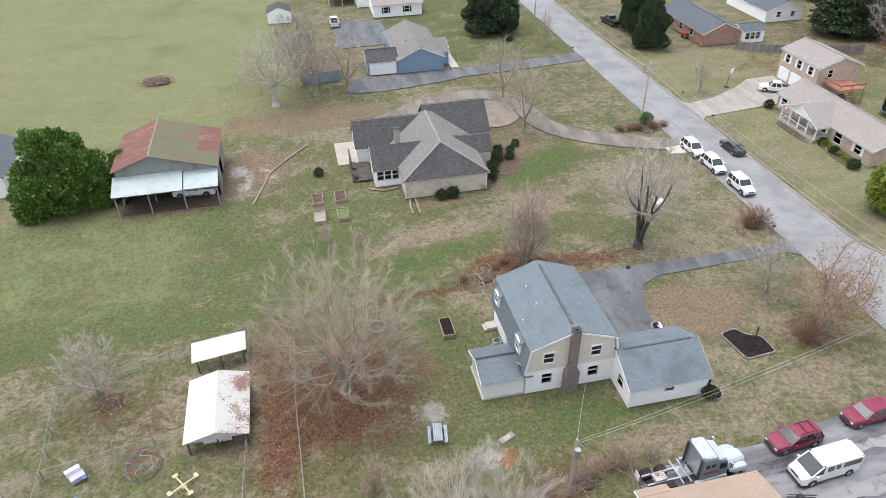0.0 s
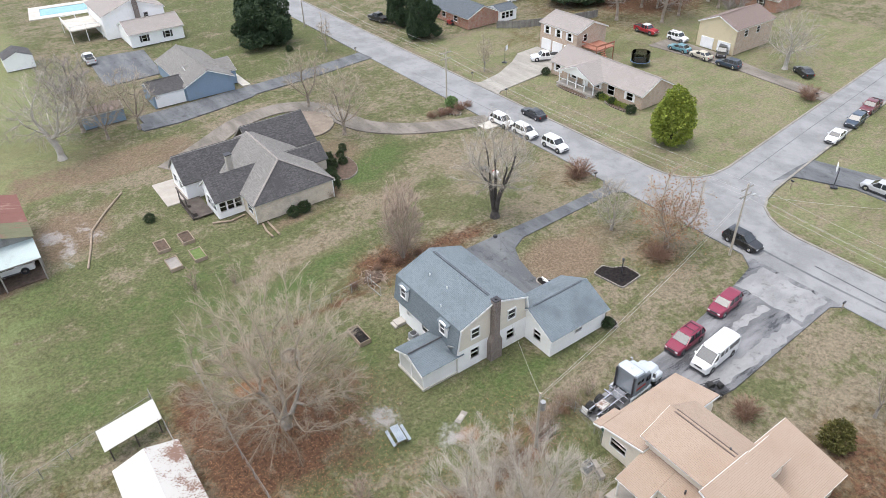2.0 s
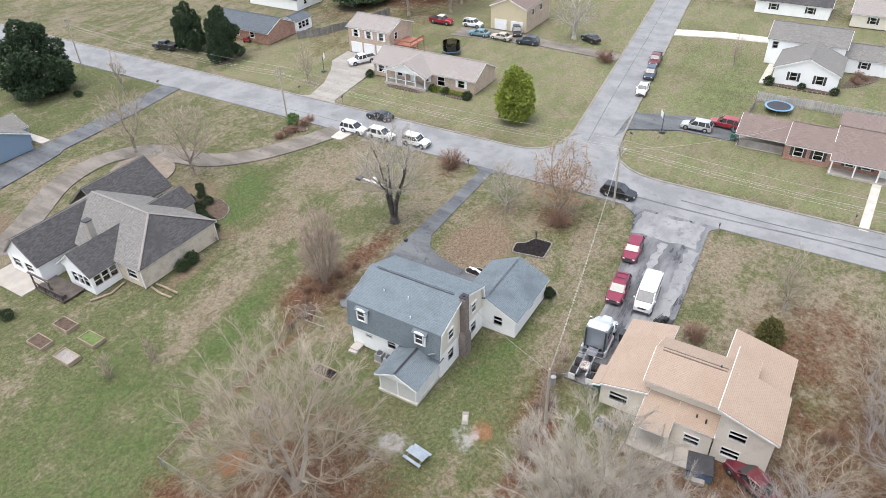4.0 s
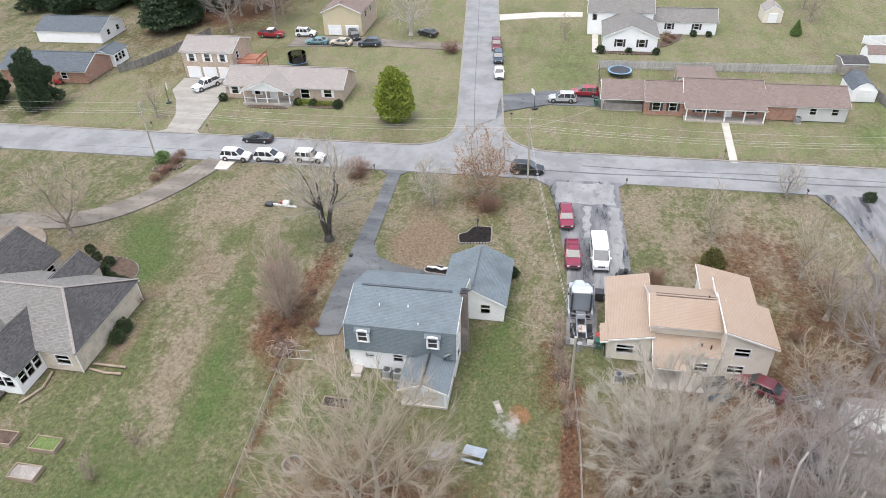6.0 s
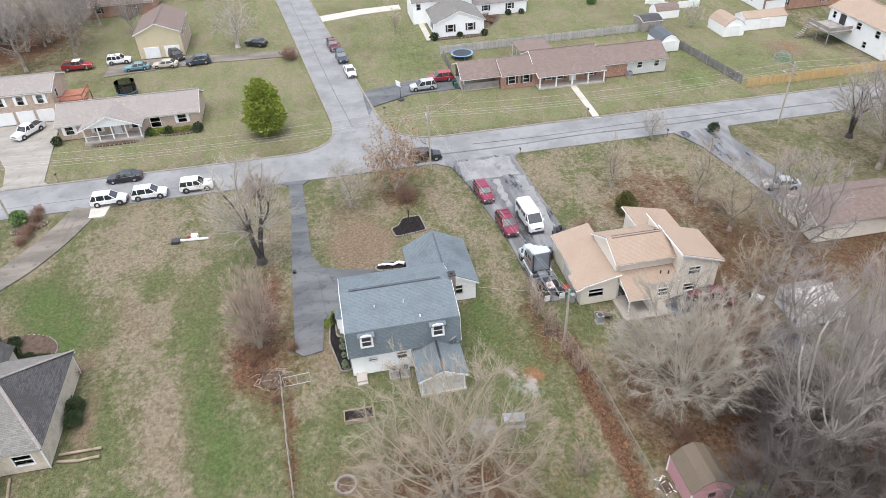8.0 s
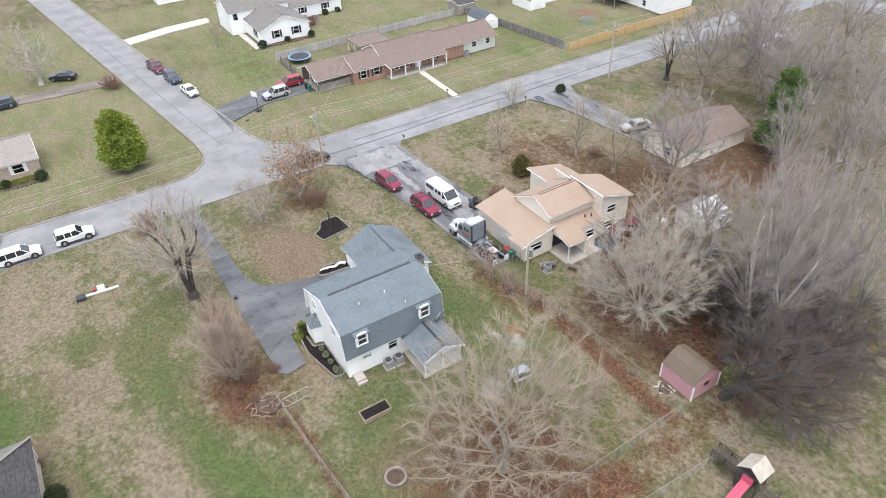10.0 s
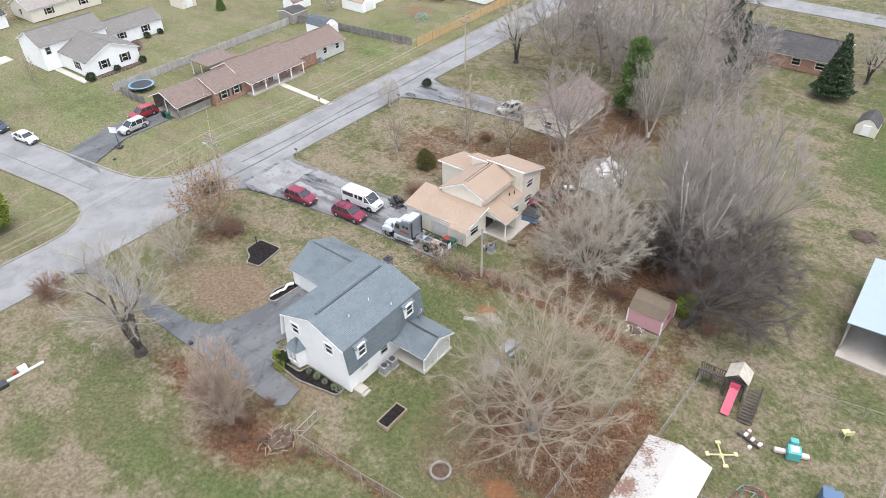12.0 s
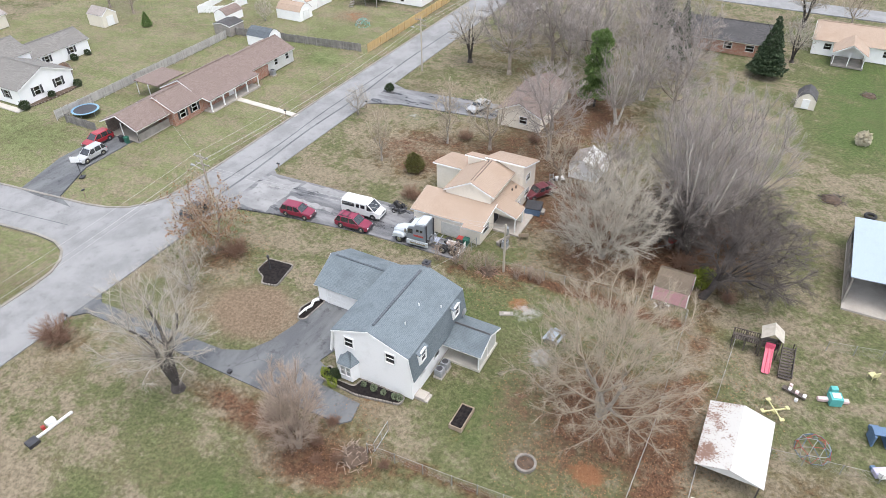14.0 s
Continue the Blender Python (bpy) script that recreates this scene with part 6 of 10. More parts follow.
def bare_tree(name, seed, label, lobes, fork, rad, bark, twig, n=600, stems=1, low=1.2, bal=0.55, twigs=6, reach=1.2, thick=0.013, droop=0.0, heavy=0.07, tip=0.022, leaves=0, category="tree", splay=0.34):
    """A leafless tree at the origin: each place in the crown is joined to the branch that is the shortest way from the foot, and
    a branch is as thick as the twigs that it bears ask for. lobes: the crown; fork: the height where the trunk divides; heavy: the
    least radius of wood that counts as trunk; bal: how straight the limbs run."""
    e = thing(name, label, category)
    w, c = Wood(seed), Wood(seed + 500)
    r = w.r
    pts = crown_points(r, lobes, n, low)
    nodes, parent, length = [np.array((0, 0, -0.3))], [-1], [0.0]
    cx, cy = lobes[0][0] / (lobes[0][2] + 2), lobes[0][1] / (lobes[0][2] + 2)
    for s in range(stems):
        a = 6.283 * (s + r.random() * 0.5) / stems
        k = 0 if stems == 1 else splay
        last = 0
        steps = max(2, int(fork / 0.6))
        for i in range(1, steps + 1):
            z = fork * i / steps
            q = np.array((cx * z + k * math.cos(a) * (0.4 + z) + r.gauss(0, 0.04), cy * z + k * math.sin(a) * (0.4 + z) + r.gauss(0, 0.04), z))
            length.append(length[last] + float(np.linalg.norm(q - nodes[last])))
            nodes.append(q); parent.append(last); last = len(nodes) - 1
    best, frm = np.full(n, 1e9), np.zeros(n, int)
    free = np.ones(n, bool)
    for j in range(1, len(nodes)):
        d = np.linalg.norm(pts - nodes[j], axis=1) + bal * length[j] * (0.4 if nodes[j][2] >= fork * 0.5 else 3.0)
        m = d < best
        best[m], frm[m] = d[m], j
    for _ in range(n):
        j = int(np.argmin(np.where(free, best, 1e9)))
        free[j] = False
        p = frm[j]
        length.append(length[p] + float(np.linalg.norm(pts[j] - nodes[p])))
        nodes.append(pts[j]); parent.append(int(p))
        k = len(nodes) - 1
        d = np.linalg.norm(pts - pts[j], axis=1) + bal * length[k]
        m = d < best
        best[m], frm[m] = d[m], k
    P = np.array(nodes)
    total = len(P)
    kids = [[] for _ in range(total)]
    for i in range(1, total): kids[parent[i]].append(i)
    load = [1.0] * total
    order = sorted(range(total), key=lambda i: -length[i])
    for i in order:
        if parent[i] >= 0: load[parent[i]] += load[i]
    main = [max(k, key=lambda i: load[i]) if k else -1 for k in kids]
    for _ in range(3):                                   # smooth the bends
        Q = P.copy()
        for i in range(2, total):
            if main[i] >= 0 and parent[i] > 0: Q[i] = 0.5 * P[i] + 0.25 * (P[parent[i]] + P[main[i]])
        P = Q
    power = math.log(rad / tip) / math.log(load[0])
    R = [tip * v ** power for v in load]
    V = [Vector(p) for p in P]
    # chains of the thickest child, as tubes
    heads = [(0, -1)] + [(k, i) for i in range(total) for k in kids[i] if k != main[i]]
    for h, p in heads:
        chain, rr = ([V[p]], [min(R[p] * 0.8, R[h] * 1.25)]) if p >= 0 else ([], [])
        part_v, part_r = list(chain), list(rr)
        i = h
        while i >= 0:
            part_v.append(V[i]); part_r.append(R[i])
            i = main[i]
        cut = sum(1 for v in part_r if v >= heavy)
        if cut >= 2: w.tube(part_v[:cut], part_r[:cut], 8 if part_r[0] > 0.14 else 5)
        lo = max(cut - 1, 0) if cut >= 2 else 0
        if len(part_v) - lo >= 2: c.tube(part_v[lo:], part_r[lo:], 4 if part_r[lo] > 0.05 else 3)
    w.tube([Vector((0, 0, -0.35)), Vector((0, 0, 0.12)), Vector((cx * 0.7, cy * 0.7, 0.8))], [rad * 1.75, rad * 1.35, rad * 0.98], 8)

    def spike(p, q, rr):
        d = (q - p).normalized()
        s = d.orthogonal().normalized()
        t = d.cross(s)
        b = len(c.v)
        for a in (0.0, 2.094, 4.189): c.v.append(tuple(p + (s * math.cos(a) + t * math.sin(a)) * rr))
        c.v.append(tuple(q))
        c.f.extend(((b, b + 1, b + 3), (b + 1, b + 2, b + 3), (b + 2, b, b + 3)))
    mid_c = Vector((sum(q[0] for q in lobes), sum(q[1] for q in lobes), sum(q[2] for q in lobes))) / len(lobes)
    for i in range(1, total):
        if R[i] > tip * 5 or V[i].z < low * 0.8: continue
        base = (V[i] - V[parent[i]]).normalized()
        out = (V[i] - mid_c).normalized()
        for k in range(twigs + (3 if not kids[i] else 0)):
            q = V[parent[i]].lerp(V[i], r.uniform(0.15, 1.0))
            d = (base * 0.9 + out * 0.45 + Vector((r.gauss(0, 0.5), r.gauss(0, 0.5), r.gauss(0.12, 0.4) - droop))).normalized()
            L = reach * r.uniform(0.45, 1.15)
            m1 = q + d * L * 0.5
            spike(q, q + d * L, thick)
            for _ in range(2):
                d2 = (d + Vector((r.gauss(0, 0.5), r.gauss(0, 0.5), r.gauss(0.1, 0.4) - droop))).normalized()
                spike(q.lerp(m1, r.uniform(0.4, 1.6)), m1 + d2 * L * r.uniform(0.35, 0.7), thick * 0.75)
    tr_ob = new("trunk", stuff_mesh("trunk", w.v, w.f, bark, True))
    tr_ob.parent = e
    cr = new("crown", stuff_mesh("crown", c.v, c.f, twig, True))
    cr.parent = e
    if leaves:
        v, f = [], []
        for _ in range(leaves):
            p = V[r.randrange(3, total)] + Vector((r.gauss(0, 0.25), r.gauss(0, 0.25), r.gauss(-0.1, 0.25)))
            if r.random() < (p.z - low) / (lobes[0][2] * 1.7): continue
            u = Vector((r.gauss(0, 1), r.gauss(0, 1), r.gauss(-0.6, 1))).normalized()
            s = u.orthogonal().normalized() * 0.07
            b = len(v)
            v += [tuple(p), tuple(p + u * 0.1 + s), tuple(p + u * 0.24), tuple(p + u * 0.1 - s)]
            f += [(b, b + 1, b + 2), (b, b + 2, b + 3)]
        o = new("dead_leaves", stuff_mesh("dead_leaves", v, f, "dead_leaf"))
        o.parent = e
    return e


def leafy(name, seed, label, lobes, leaf, count, foliage, trunk=0.0, droop=0.0, category="tree", trunk_h=2.0):
    """Foliage of many small leaf blades over lumpy lobes (x, y, z, rx, ry, rz)."""
    e = thing(name, label, category)
    r = random.Random(seed)
    v, f = [], []
    vol = [a[3] * a[4] * a[5] for a in lobes]
    tot = sum(q ** 0.67 for q in vol)
    for (x, y, z, rx, ry, rz), q in zip(lobes, vol):
        for i in range(int(count * q ** 0.67 / tot)):
            d = Vector((r.gauss(0, 1), r.gauss(0, 1), r.gauss(0, 1))).normalized()
            nz = noise.noise(Vector((d.x * 2.3 + x, d.y * 2.3 + y, d.z * 2.3 + z + seed)))
            k = (0.72 + 0.36 * r.random() ** 0.6) * (1 + 0.35 * nz)
            p = Vector((x + d.x * rx * k, y + d.y * ry * k, max(z + d.z * rz * k, 0.05)))
            u = (d + Vector((r.gauss(0, 0.5), r.gauss(0, 0.5), r.gauss(0, 0.5) - droop))).normalized()
            s = u.orthogonal().normalized()
            s.rotate(Matrix.Rotation(r.uniform(0, 6.28), 3, u))
            L, W = leaf * r.uniform(0.7, 1.4), leaf * r.uniform(0.28, 0.5)
            n = u.cross(s)
            b = len(v)
            for w in (p - u * L * 0.4, p + s * W + n * W * 0.35, p + u * L * 0.6, p - s * W + n * W * 0.35):
                v.append(tuple(w))
            f += [(b, b + 1, b + 2), (b, b + 2, b + 3)]
    if trunk:
        w = Wood(seed)
        w.limb(Vector((0, 0, -0.2)), Vector((0, 0, 1)), trunk_h, trunk, 4, 8, 0.04, 0.1, 0.6)
        for i in range(9):
            w.limb(Vector((0, 0, trunk_h * (0.4 + 0.065 * i))), away(w.r, Vector((0, 0, 1)), 0.9), trunk_h * 0.4, trunk * 0.35, 3, 5, 0.1, 0.03)
        o = new("trunk", stuff_mesh("trunk", w.v, w.f, "dark_bark", True))
        o.parent = e
    o = new("crown" if trunk else "foliage", stuff_mesh("foliage", v, f, foliage))
    o.parent = e
    return e


def place(e, x, y, rz=0.0, s=1.0, sz=None):
    e.matrix_basis = Matrix.LocRotScale((x, y, -0.05), Euler((0, 0, radians(rz))), (s, s, sz or s))
    return e


def copy_at(e, x, y, rz=0.0, s=1.0, sz=None, label=""):
    e.scale = (1, 1, 1)
    c = copy_thing(e, Matrix.Identity(4))
    place(c, x, y, rz, s, sz)
    if label: c["label"] = label
    return c


M["pale_bark"] = mat("pale_bark", (0.36, 0.33, 0.29), (0.52, 0.48, 0.43), 1.2, 12, 0.95, bump=0.4, space="object")
M["twig_wood"] = mat("twig_wood", (0.23, 0.2, 0.182), (0.36, 0.32, 0.295), 0.4, 6, 0.95, bump=0, space="object")
M["twig_brown"] = mat("twig_brown", (0.27, 0.205, 0.16), (0.39, 0.31, 0.25), 0.4, 6, 0.95, bump=0, space="object")
M["twig_tan"] = mat("twig_tan", (0.27, 0.222, 0.165), (0.42, 0.36, 0.28), 0.4, 6, 0.95, bump=0, space="object")
M["twig_grey"] = mat("twig_grey", (0.3, 0.268, 0.222), (0.45, 0.41, 0.35), 0.4, 6, 0.95, bump=0, space="object")
M["twig_red"] = mat("twig_red", (0.25, 0.155, 0.115), (0.36, 0.245, 0.185), 0.4, 6, 0.95, bump=0, space="object")
M["twig_dark"] = mat("twig_dark", (0.075, 0.063, 0.056), (0.14, 0.12, 0.11), 0.4, 6, 0.95, bump=0, space="object")
M["needle"] = leaf_mat("needle", (0.025, 0.045, 0.022), (0.07, 0.1, 0.05), (0.045, 0.07, 0.035))
M["gold_green"] = leaf_mat("gold_green", (0.07, 0.11, 0.016), (0.33, 0.37, 0.06), (0.19, 0.235, 0.036))
M["olive"] = leaf_mat("olive", (0.06, 0.06, 0.018), (0.15, 0.14, 0.045), (0.1, 0.095, 0.03))
M["pine_green"] = leaf_mat("pine_green", (0.07, 0.13, 0.03), (0.19, 0.26, 0.09), (0.11, 0.17, 0.05))
M["shrub_green"] = leaf_mat("shrub_green", (0.03, 0.07, 0.014), (0.2, 0.32, 0.07), (0.12, 0.21, 0.045))
M["box_green"] = leaf_mat("box_green", (0.025, 0.045, 0.02), (0.06, 0.085, 0.035), (0.045, 0.06, 0.03))
M["dead_leaf"] = leaf_mat("dead_leaf", (0.2, 0.09, 0.045), (0.34, 0.19, 0.1), (0.26, 0.14, 0.075))
M["sage_green"] = leaf_mat("sage_green", (0.09, 0.15, 0.05), (0.22, 0.32, 0.13), (0.15, 0.23, 0.08))
M["russet"] = leaf_mat("russet", (0.17, 0.095, 0.065), (0.28, 0.175, 0.125), (0.22, 0.14, 0.1))

# bare trees of the yards
place(bare_tree("shade_tree", 11, "wide leafless shade tree over fallen leaves", [(0, 0, 8.8, 8.2, 8.2, 7.4), (0, 0, 5.6, 8.6, 8.6, 4.0)], 1.8, 0.4, "grey_bark", "twig_tan", 950, 3, 2.0, 0.34, 14, 1.1, 0.0088, heavy=0.1, tip=0.011), 0.1, 45.6)
place(bare_tree("tall_tree", 12, "rounded leafless tree with pale grey twigs", [(0, 0, 7.4, 7.0, 7.0, 6.0), (0, 0, 5.6, 7.2, 7.2, 3.6)], 1.1, 0.32, "grey_bark", "twig_grey", 1000, 6, 1.4, 0.5, 17, 1.1, 0.0095, heavy=0.12, tip=0.011), 7.1, 22.6)
blk = place(bare_tree("pollard_tree", 13, "leafless tree with thick black ivy-clad stems", [(0.3, 0.3, 9.4, 4.8, 4.8, 5.2), (0, 0, 7.0, 5.6, 5.6, 2.4)], 4.2, 0.5, "dark_bark", "twig_grey", 460, 3, 4.2, 0.4, 9, 1.1, 0.0095, heavy=0.085, tip=0.016, splay=0.13), 37.2, 61.0)
place(bare_tree("twiggy_tree", 14, "dense upright leafless tree with brownish twigs", [(0, 0, 5.6, 2.5, 2.5, 5.0), (0, 0, 4.2, 2.8, 2.8, 3.2)], 0.8, 0.2, "bark", "twig_brown", 520, 5, 1.0, 0.6, 12, 0.95, 0.0085, heavy=0.09, tip=0.01), 22.8, 61.0)
frt = place(bare_tree("front_tree", 15, "leafless tree with brown leaves clinging low by the street", [(0, 0, 6.6, 4.2, 4.2, 4.6), (0, 0, 4.4, 4.6, 4.6, 2.4)], 1.8, 0.26, "bark", "twig_tan", 420, 2, 2.0, 0.3, 5, 0.9, 0.0095, tip=0.014, leaves=3600), 49.2, 43.0)
sml = place(bare_tree("small_tree", 16, "small pale leafless tree in the front yard", [(0, 0, 4.0, 2.9, 2.9, 3.0)], 0.9, 0.14, "grey_bark", "twig_grey", 260, 2, 1.2, 0.35, 6, 0.8, 0.009, tip=0.012), 46.8, 49.6)
big = place(bare_tree("woodland_tree", 17, "tall leafless woodland tree with pale limbs", [(0, 0, 12.6, 6.2, 6.2, 7.8), (0, 0, 8.5, 6.0, 6.0, 4.6)], 3.4, 0.42, "pale_bark", "twig_wood", 640, 3, 3.4, 0.62, 9, 1.4, 0.0095, heavy=0.06, tip=0.016), -1.4, 16.0, 0, 1.05, 1.08)
dkt = place(bare_tree("dark_tree", 18, "broad dark leafless tree with drooping twigs", [(-4.2, -2.4, 5.4, 6.2, 6.2, 4.6), (-2.0, -1.0, 6.6, 4.6, 4.6, 4.2)], 2.0, 0.36, "dark_bark", "twig_dark", 620, 1, 1.0, 0.35, 9, 1.35, 0.014, droop=0.12, tip=0.018), -5.0, 24.4)
mid = place(bare_tree("street_tree", 19, "leafless garden tree with fine branches", [(0, 0, 6.6, 4.4, 4.4, 4.4)], 2.0, 0.25, "bark", "twig_tan", 340, 1, 2.2, 0.3, 6, 1.0, 0.0105, tip=0.014), 33.8, 95.0)
slim = place(bare_tree("slim_tree", 20, "slim leafless tree on the lawn", [(0, 0, 4.6, 1.8, 1.8, 3.4)], 1.6, 0.12, "grey_bark", "twig_tan", 150, 1, 1.4, 0.35, 5, 0.8, 0.0105, tip=0.014), 42.9, 14.6)
leaner = place(bare_tree("silver_tree", 21, "broad leafless tree with silvery bark", [(0, 0, 8.4, 6.6, 6.6, 5.6), (0, 0, 6.0, 7.0, 7.0, 3.2)], 3.0, 0.5, "pale_bark", "twig_grey", 440, 1, 2.6, 0.3, 6, 1.3, 0.0125, droop=0.05, tip=0.018), -4.9, 114.8)
grv = place(bare_tree("grove_tree", 22, "bare woodland tree in a tangled grove", [(0, 0, 8.4, 5.2, 5.2, 5.6)], 3.0, 0.3, "bark", "twig_wood", 400, 1, 2.6, 0.32, 9, 1.3, 0.011, tip=0.018), 29.0, -27.0)
hdg = place(bare_tree("fence_shrub", 23, "upright brown leafless shrub along the fence line", [(0, 0, 1.9, 1.0, 1.0, 1.5)], 0.2, 0.05, "bark", "twig_brown", 110, 4, 0.3, 0.6, 5, 0.5, 0.007, tip=0.008), 22.1, 31.6)
copy_at(mid, 34.2, 108.4, 70, 0.95)
copy_at(mid, 2.6, 117.6, 30, 0.9, label="leafless tree with dark trunk by the field edge")
copy_at(grv, 0.0, 123.0, 140, 0.95, label="leafless tree with dark trunk beside the blue shed")
copy_at(mid, 7.9, 118.2, 200, 0.95, label="leafless tree with dark trunk at the drive's end")
copy_at(slim, 50.5, 132.5, 20, 0.9)
copy_at(slim, 68.6, 102.2, 100, 0.9)
copy_at(slim, 36.6, 5.6, 160, 1.2)
copy_at(leaner, 113.5, 67.2, 60, 0.8, label="pale leafless tree on the far lawn")
copy_at(sml, -22.5, 50.4, 10, 1.0, label="small leafless sapling with a brush pile at its foot")
copy_at(hdg, 1.3, 34.2, 30, 1.15, label="small brushy leafless sapling in the lawn")
copy_at(hdg, 4.4, 68.6, 80, 0.8, label="small brushy leafless sapling in the lawn")
copy_at(hdg, 0.4, 70.4, 10, 0.9, label="small brushy leafless sapling beside the raised beds")
copy_at(sml, 54.3, 3.5, 80, 0.7, label="small leafless shrub at the roadside")
copy_at(big, -1.2, 11.6, 130, 1.0, 1.0)
copy_at(big, -5.4, 8.0, 250, 0.92, 0.9)
copy_at(big, 2.6, 6.6, 20, 0.8, 0.82)
copy_at(dkt, -1.6, 17.2, 150, 0.78, label="tangled dark leafless thicket by the pink shed")
copy_at(dkt, 2.0, 16.4, 330, 0.62, 0.6, label="tangled dark leafless thicket by the pink shed")
copy_at(dkt, -6.6, 16.8, 40, 0.8, label="tangled dark leafless tree behind the pink shed")
copy_at(grv, 9.6, 10.4, 75, 0.8, 0.85, label="leafless tree between the sheds")
copy_at(grv, 21.2, 3.4, 15, 1.0, 1.1, label="tall leafless tree beside the split-level house")
copy_at(mid, 17.4, 9.0, 130, 0.75, label="small leafless tree beside the split-level house")
copy_at(mid, 30.0, 4.6, 300, 0.9)
for i, (x, y, s) in enumerate(((38.5, -22.5, 1.1), (33, -30, 1.15), (27.5, -36, 1.2), (24, -24, 1.1), (17, -31, 1.15), (14.2, -22.9, 1.0), (40, -36, 1.15), (9, -33, 1.05), (45.5, -45, 1.1), (32, -50, 1.15), (20, -48, 1.1), (15.5, -12, 0.95), (8, -17, 0.95), (20, -62, 1.0))):
    copy_at((grv, grv, big)[i % 3], x, y, 47 * i, s * (1.05, 1.0, 0.72)[i % 3], label="bare woodland tree in a tangled grove")
copy_at(blk, 47.4, -24.5, 40, 0.8, label="dark leafless tree at the street's edge")
copy_at(blk, -6.8, -73, 80, 0.85, label="dark leafless tree by the far road")
copy_at(mid, -15.7, -77, 120, 0.8)
copy_at(blk, -6.7, -51.3, 200, 0.62, label="cut-back leafless tree beside the conifer")
copy_at(mid, 136, -17, 20, 0.9, label="leafless tree behind the garden shed")
copy_at(slim, 112, 34.5, 50, 0.7)
copy_at(mid, 128, -16.5, 70, 0.85, label="leafless tree behind the garden shed")
copy_at(sml, 97.5, -25.5, 20, 0.7, label="small dark leafless tree by the playhouse shed")
for i, (x, y) in enumerate(((118, 100), (126, 108), (132, 118), (112, 108), (122, 124), (140, 104), (136, 132))):
    copy_at((grv, mid, big)[i % 3], x, y, 61 * i, (1.1, 0.9, 0.7)[i % 3], label="bare tree in the wood beyond the houses")

# evergreens
place(leafy("evergreen_oak", 31, "round yellow-green evergreen on the corner lawn", [(0, 0, 2.4, 2.9, 2.9, 2.2), (0, 0, 4.4, 2.8, 2.8, 2.2), (0.1, 0, 6.3, 2.2, 2.2, 2.0), (0, 0.1, 7.8, 1.3, 1.3, 1.3), (1.0, -0.8, 5.2, 1.6, 1.6, 1.6), (-1.0, 0.8, 3.6, 1.9, 1.9, 1.6)], 0.3, 17000, "gold_green", 0.22, 0.2, "tree", 5), 71.9, 60.6)
rb = random.Random(8)
lobes = []
for i in range(34):
    a, q = rb.uniform(0, 6.283), rb.random() ** 0.5
    hgt = (1 - q ** 2.4) * 7.6 * rb.uniform(0.75, 1.1) + 0.8
    lobes.append((5.0 * q * math.cos(a), 4.3 * q * math.sin(a), hgt * rb.uniform(0.8, 1.12), rb.uniform(1.2, 2.0), rb.uniform(1.2, 2.0), rb.uniform(1.3, 2.2)))
lobes += [(6.6, 1.5, 1.6, 1.4, 1.6, 1.8), (6.8, 3.0, 3.0, 1.3, 1.4, 1.6), (0, 0, 2.2, 4.6, 4.0, 2.4)]
place(leafy("conifer_thicket", 32, "huge bright green feathery thicket beside the barn", lobes, 0.36, 52000, "shrub_green", 0.25, -0.5, "shrub", 5.0), -33.0, 88.0, 0, 1.04, 1.2)
re_ = random.Random(12)
lobes = [(0, 0, 5.0, 4.6, 4.6, 4.4)]
for i in range(26):
    z = re_.uniform(1.6, 12.2)
    a, q = re_.uniform(0, 6.283), 5.6 * (1 - (abs(z - 4.2) / 9.4) ** 1.6) * re_.uniform(0.65, 1.08)
    lobes.append((q * math.cos(a), q * math.sin(a), z, re_.uniform(1.5, 2.4), re_.uniform(1.5, 2.4), re_.uniform(1.2, 1.9)))
ever = place(leafy("evergreen_tree", 33, "large dark evergreen tree by the street", lobes, 0.5, 26000, "needle", 0.4, 0.0, "tree", 9), 42.4, 145.6, 0, 1.12, 1.0)
copy_at(ever, 70.8, 126.4, 90, 0.56, 0.78)
copy_at(ever, 72.2, 137.2, 150, 0.54, 0.72)
clumps = []
for k in range(15):
    a, z = 2.4 * k, 2.2 + 0.72 * k
    q = 1.5 * (1.0 - 0.035 * k)
    clumps.append((q * math.cos(a), q * math.sin(a), z, 1.5 - 0.04 * k, 1.5 - 0.04 * k, 0.85))
place(leafy("tall_pine", 34, "tall green pine with clumped foliage in the grove", clumps, 0.3, 14000, "pine_green", 0.2, 0.1, "tree", 11), 20.6, -16.6)
pine = place(leafy("conifer", 35, "dark conical conifer behind the grove", [(0, 0, 1.5 + 1.05 * k, 2.9 - 0.31 * k, 2.9 - 0.31 * k, 0.7) for k in range(9)], 0.34, 10000, "needle", 0.2, 0.5, "tree", 8), -3.0, -42.5)
copy_at(pine, 19.4, -58, 30, 0.9, 1.1, label="green pine among far bare trees")
copy_at(pine, 12.4, -41, 80, 0.8, 1.1, label="dark pine standing in the grove")
for i, (x, y, s) in enumerate(((128, 150, 1.5), (134, 144, 1.4), (124, 157, 1.5), (140, 152, 1.6), (131, 138, 1.2), (146, 146, 1.5), (127, 166, 1.5))):
    copy_at((ever, pine)[i % 2], x, y, 50 * i, s * (0.6, 1.0)[i % 2], label="tall dark evergreen in the far wood")
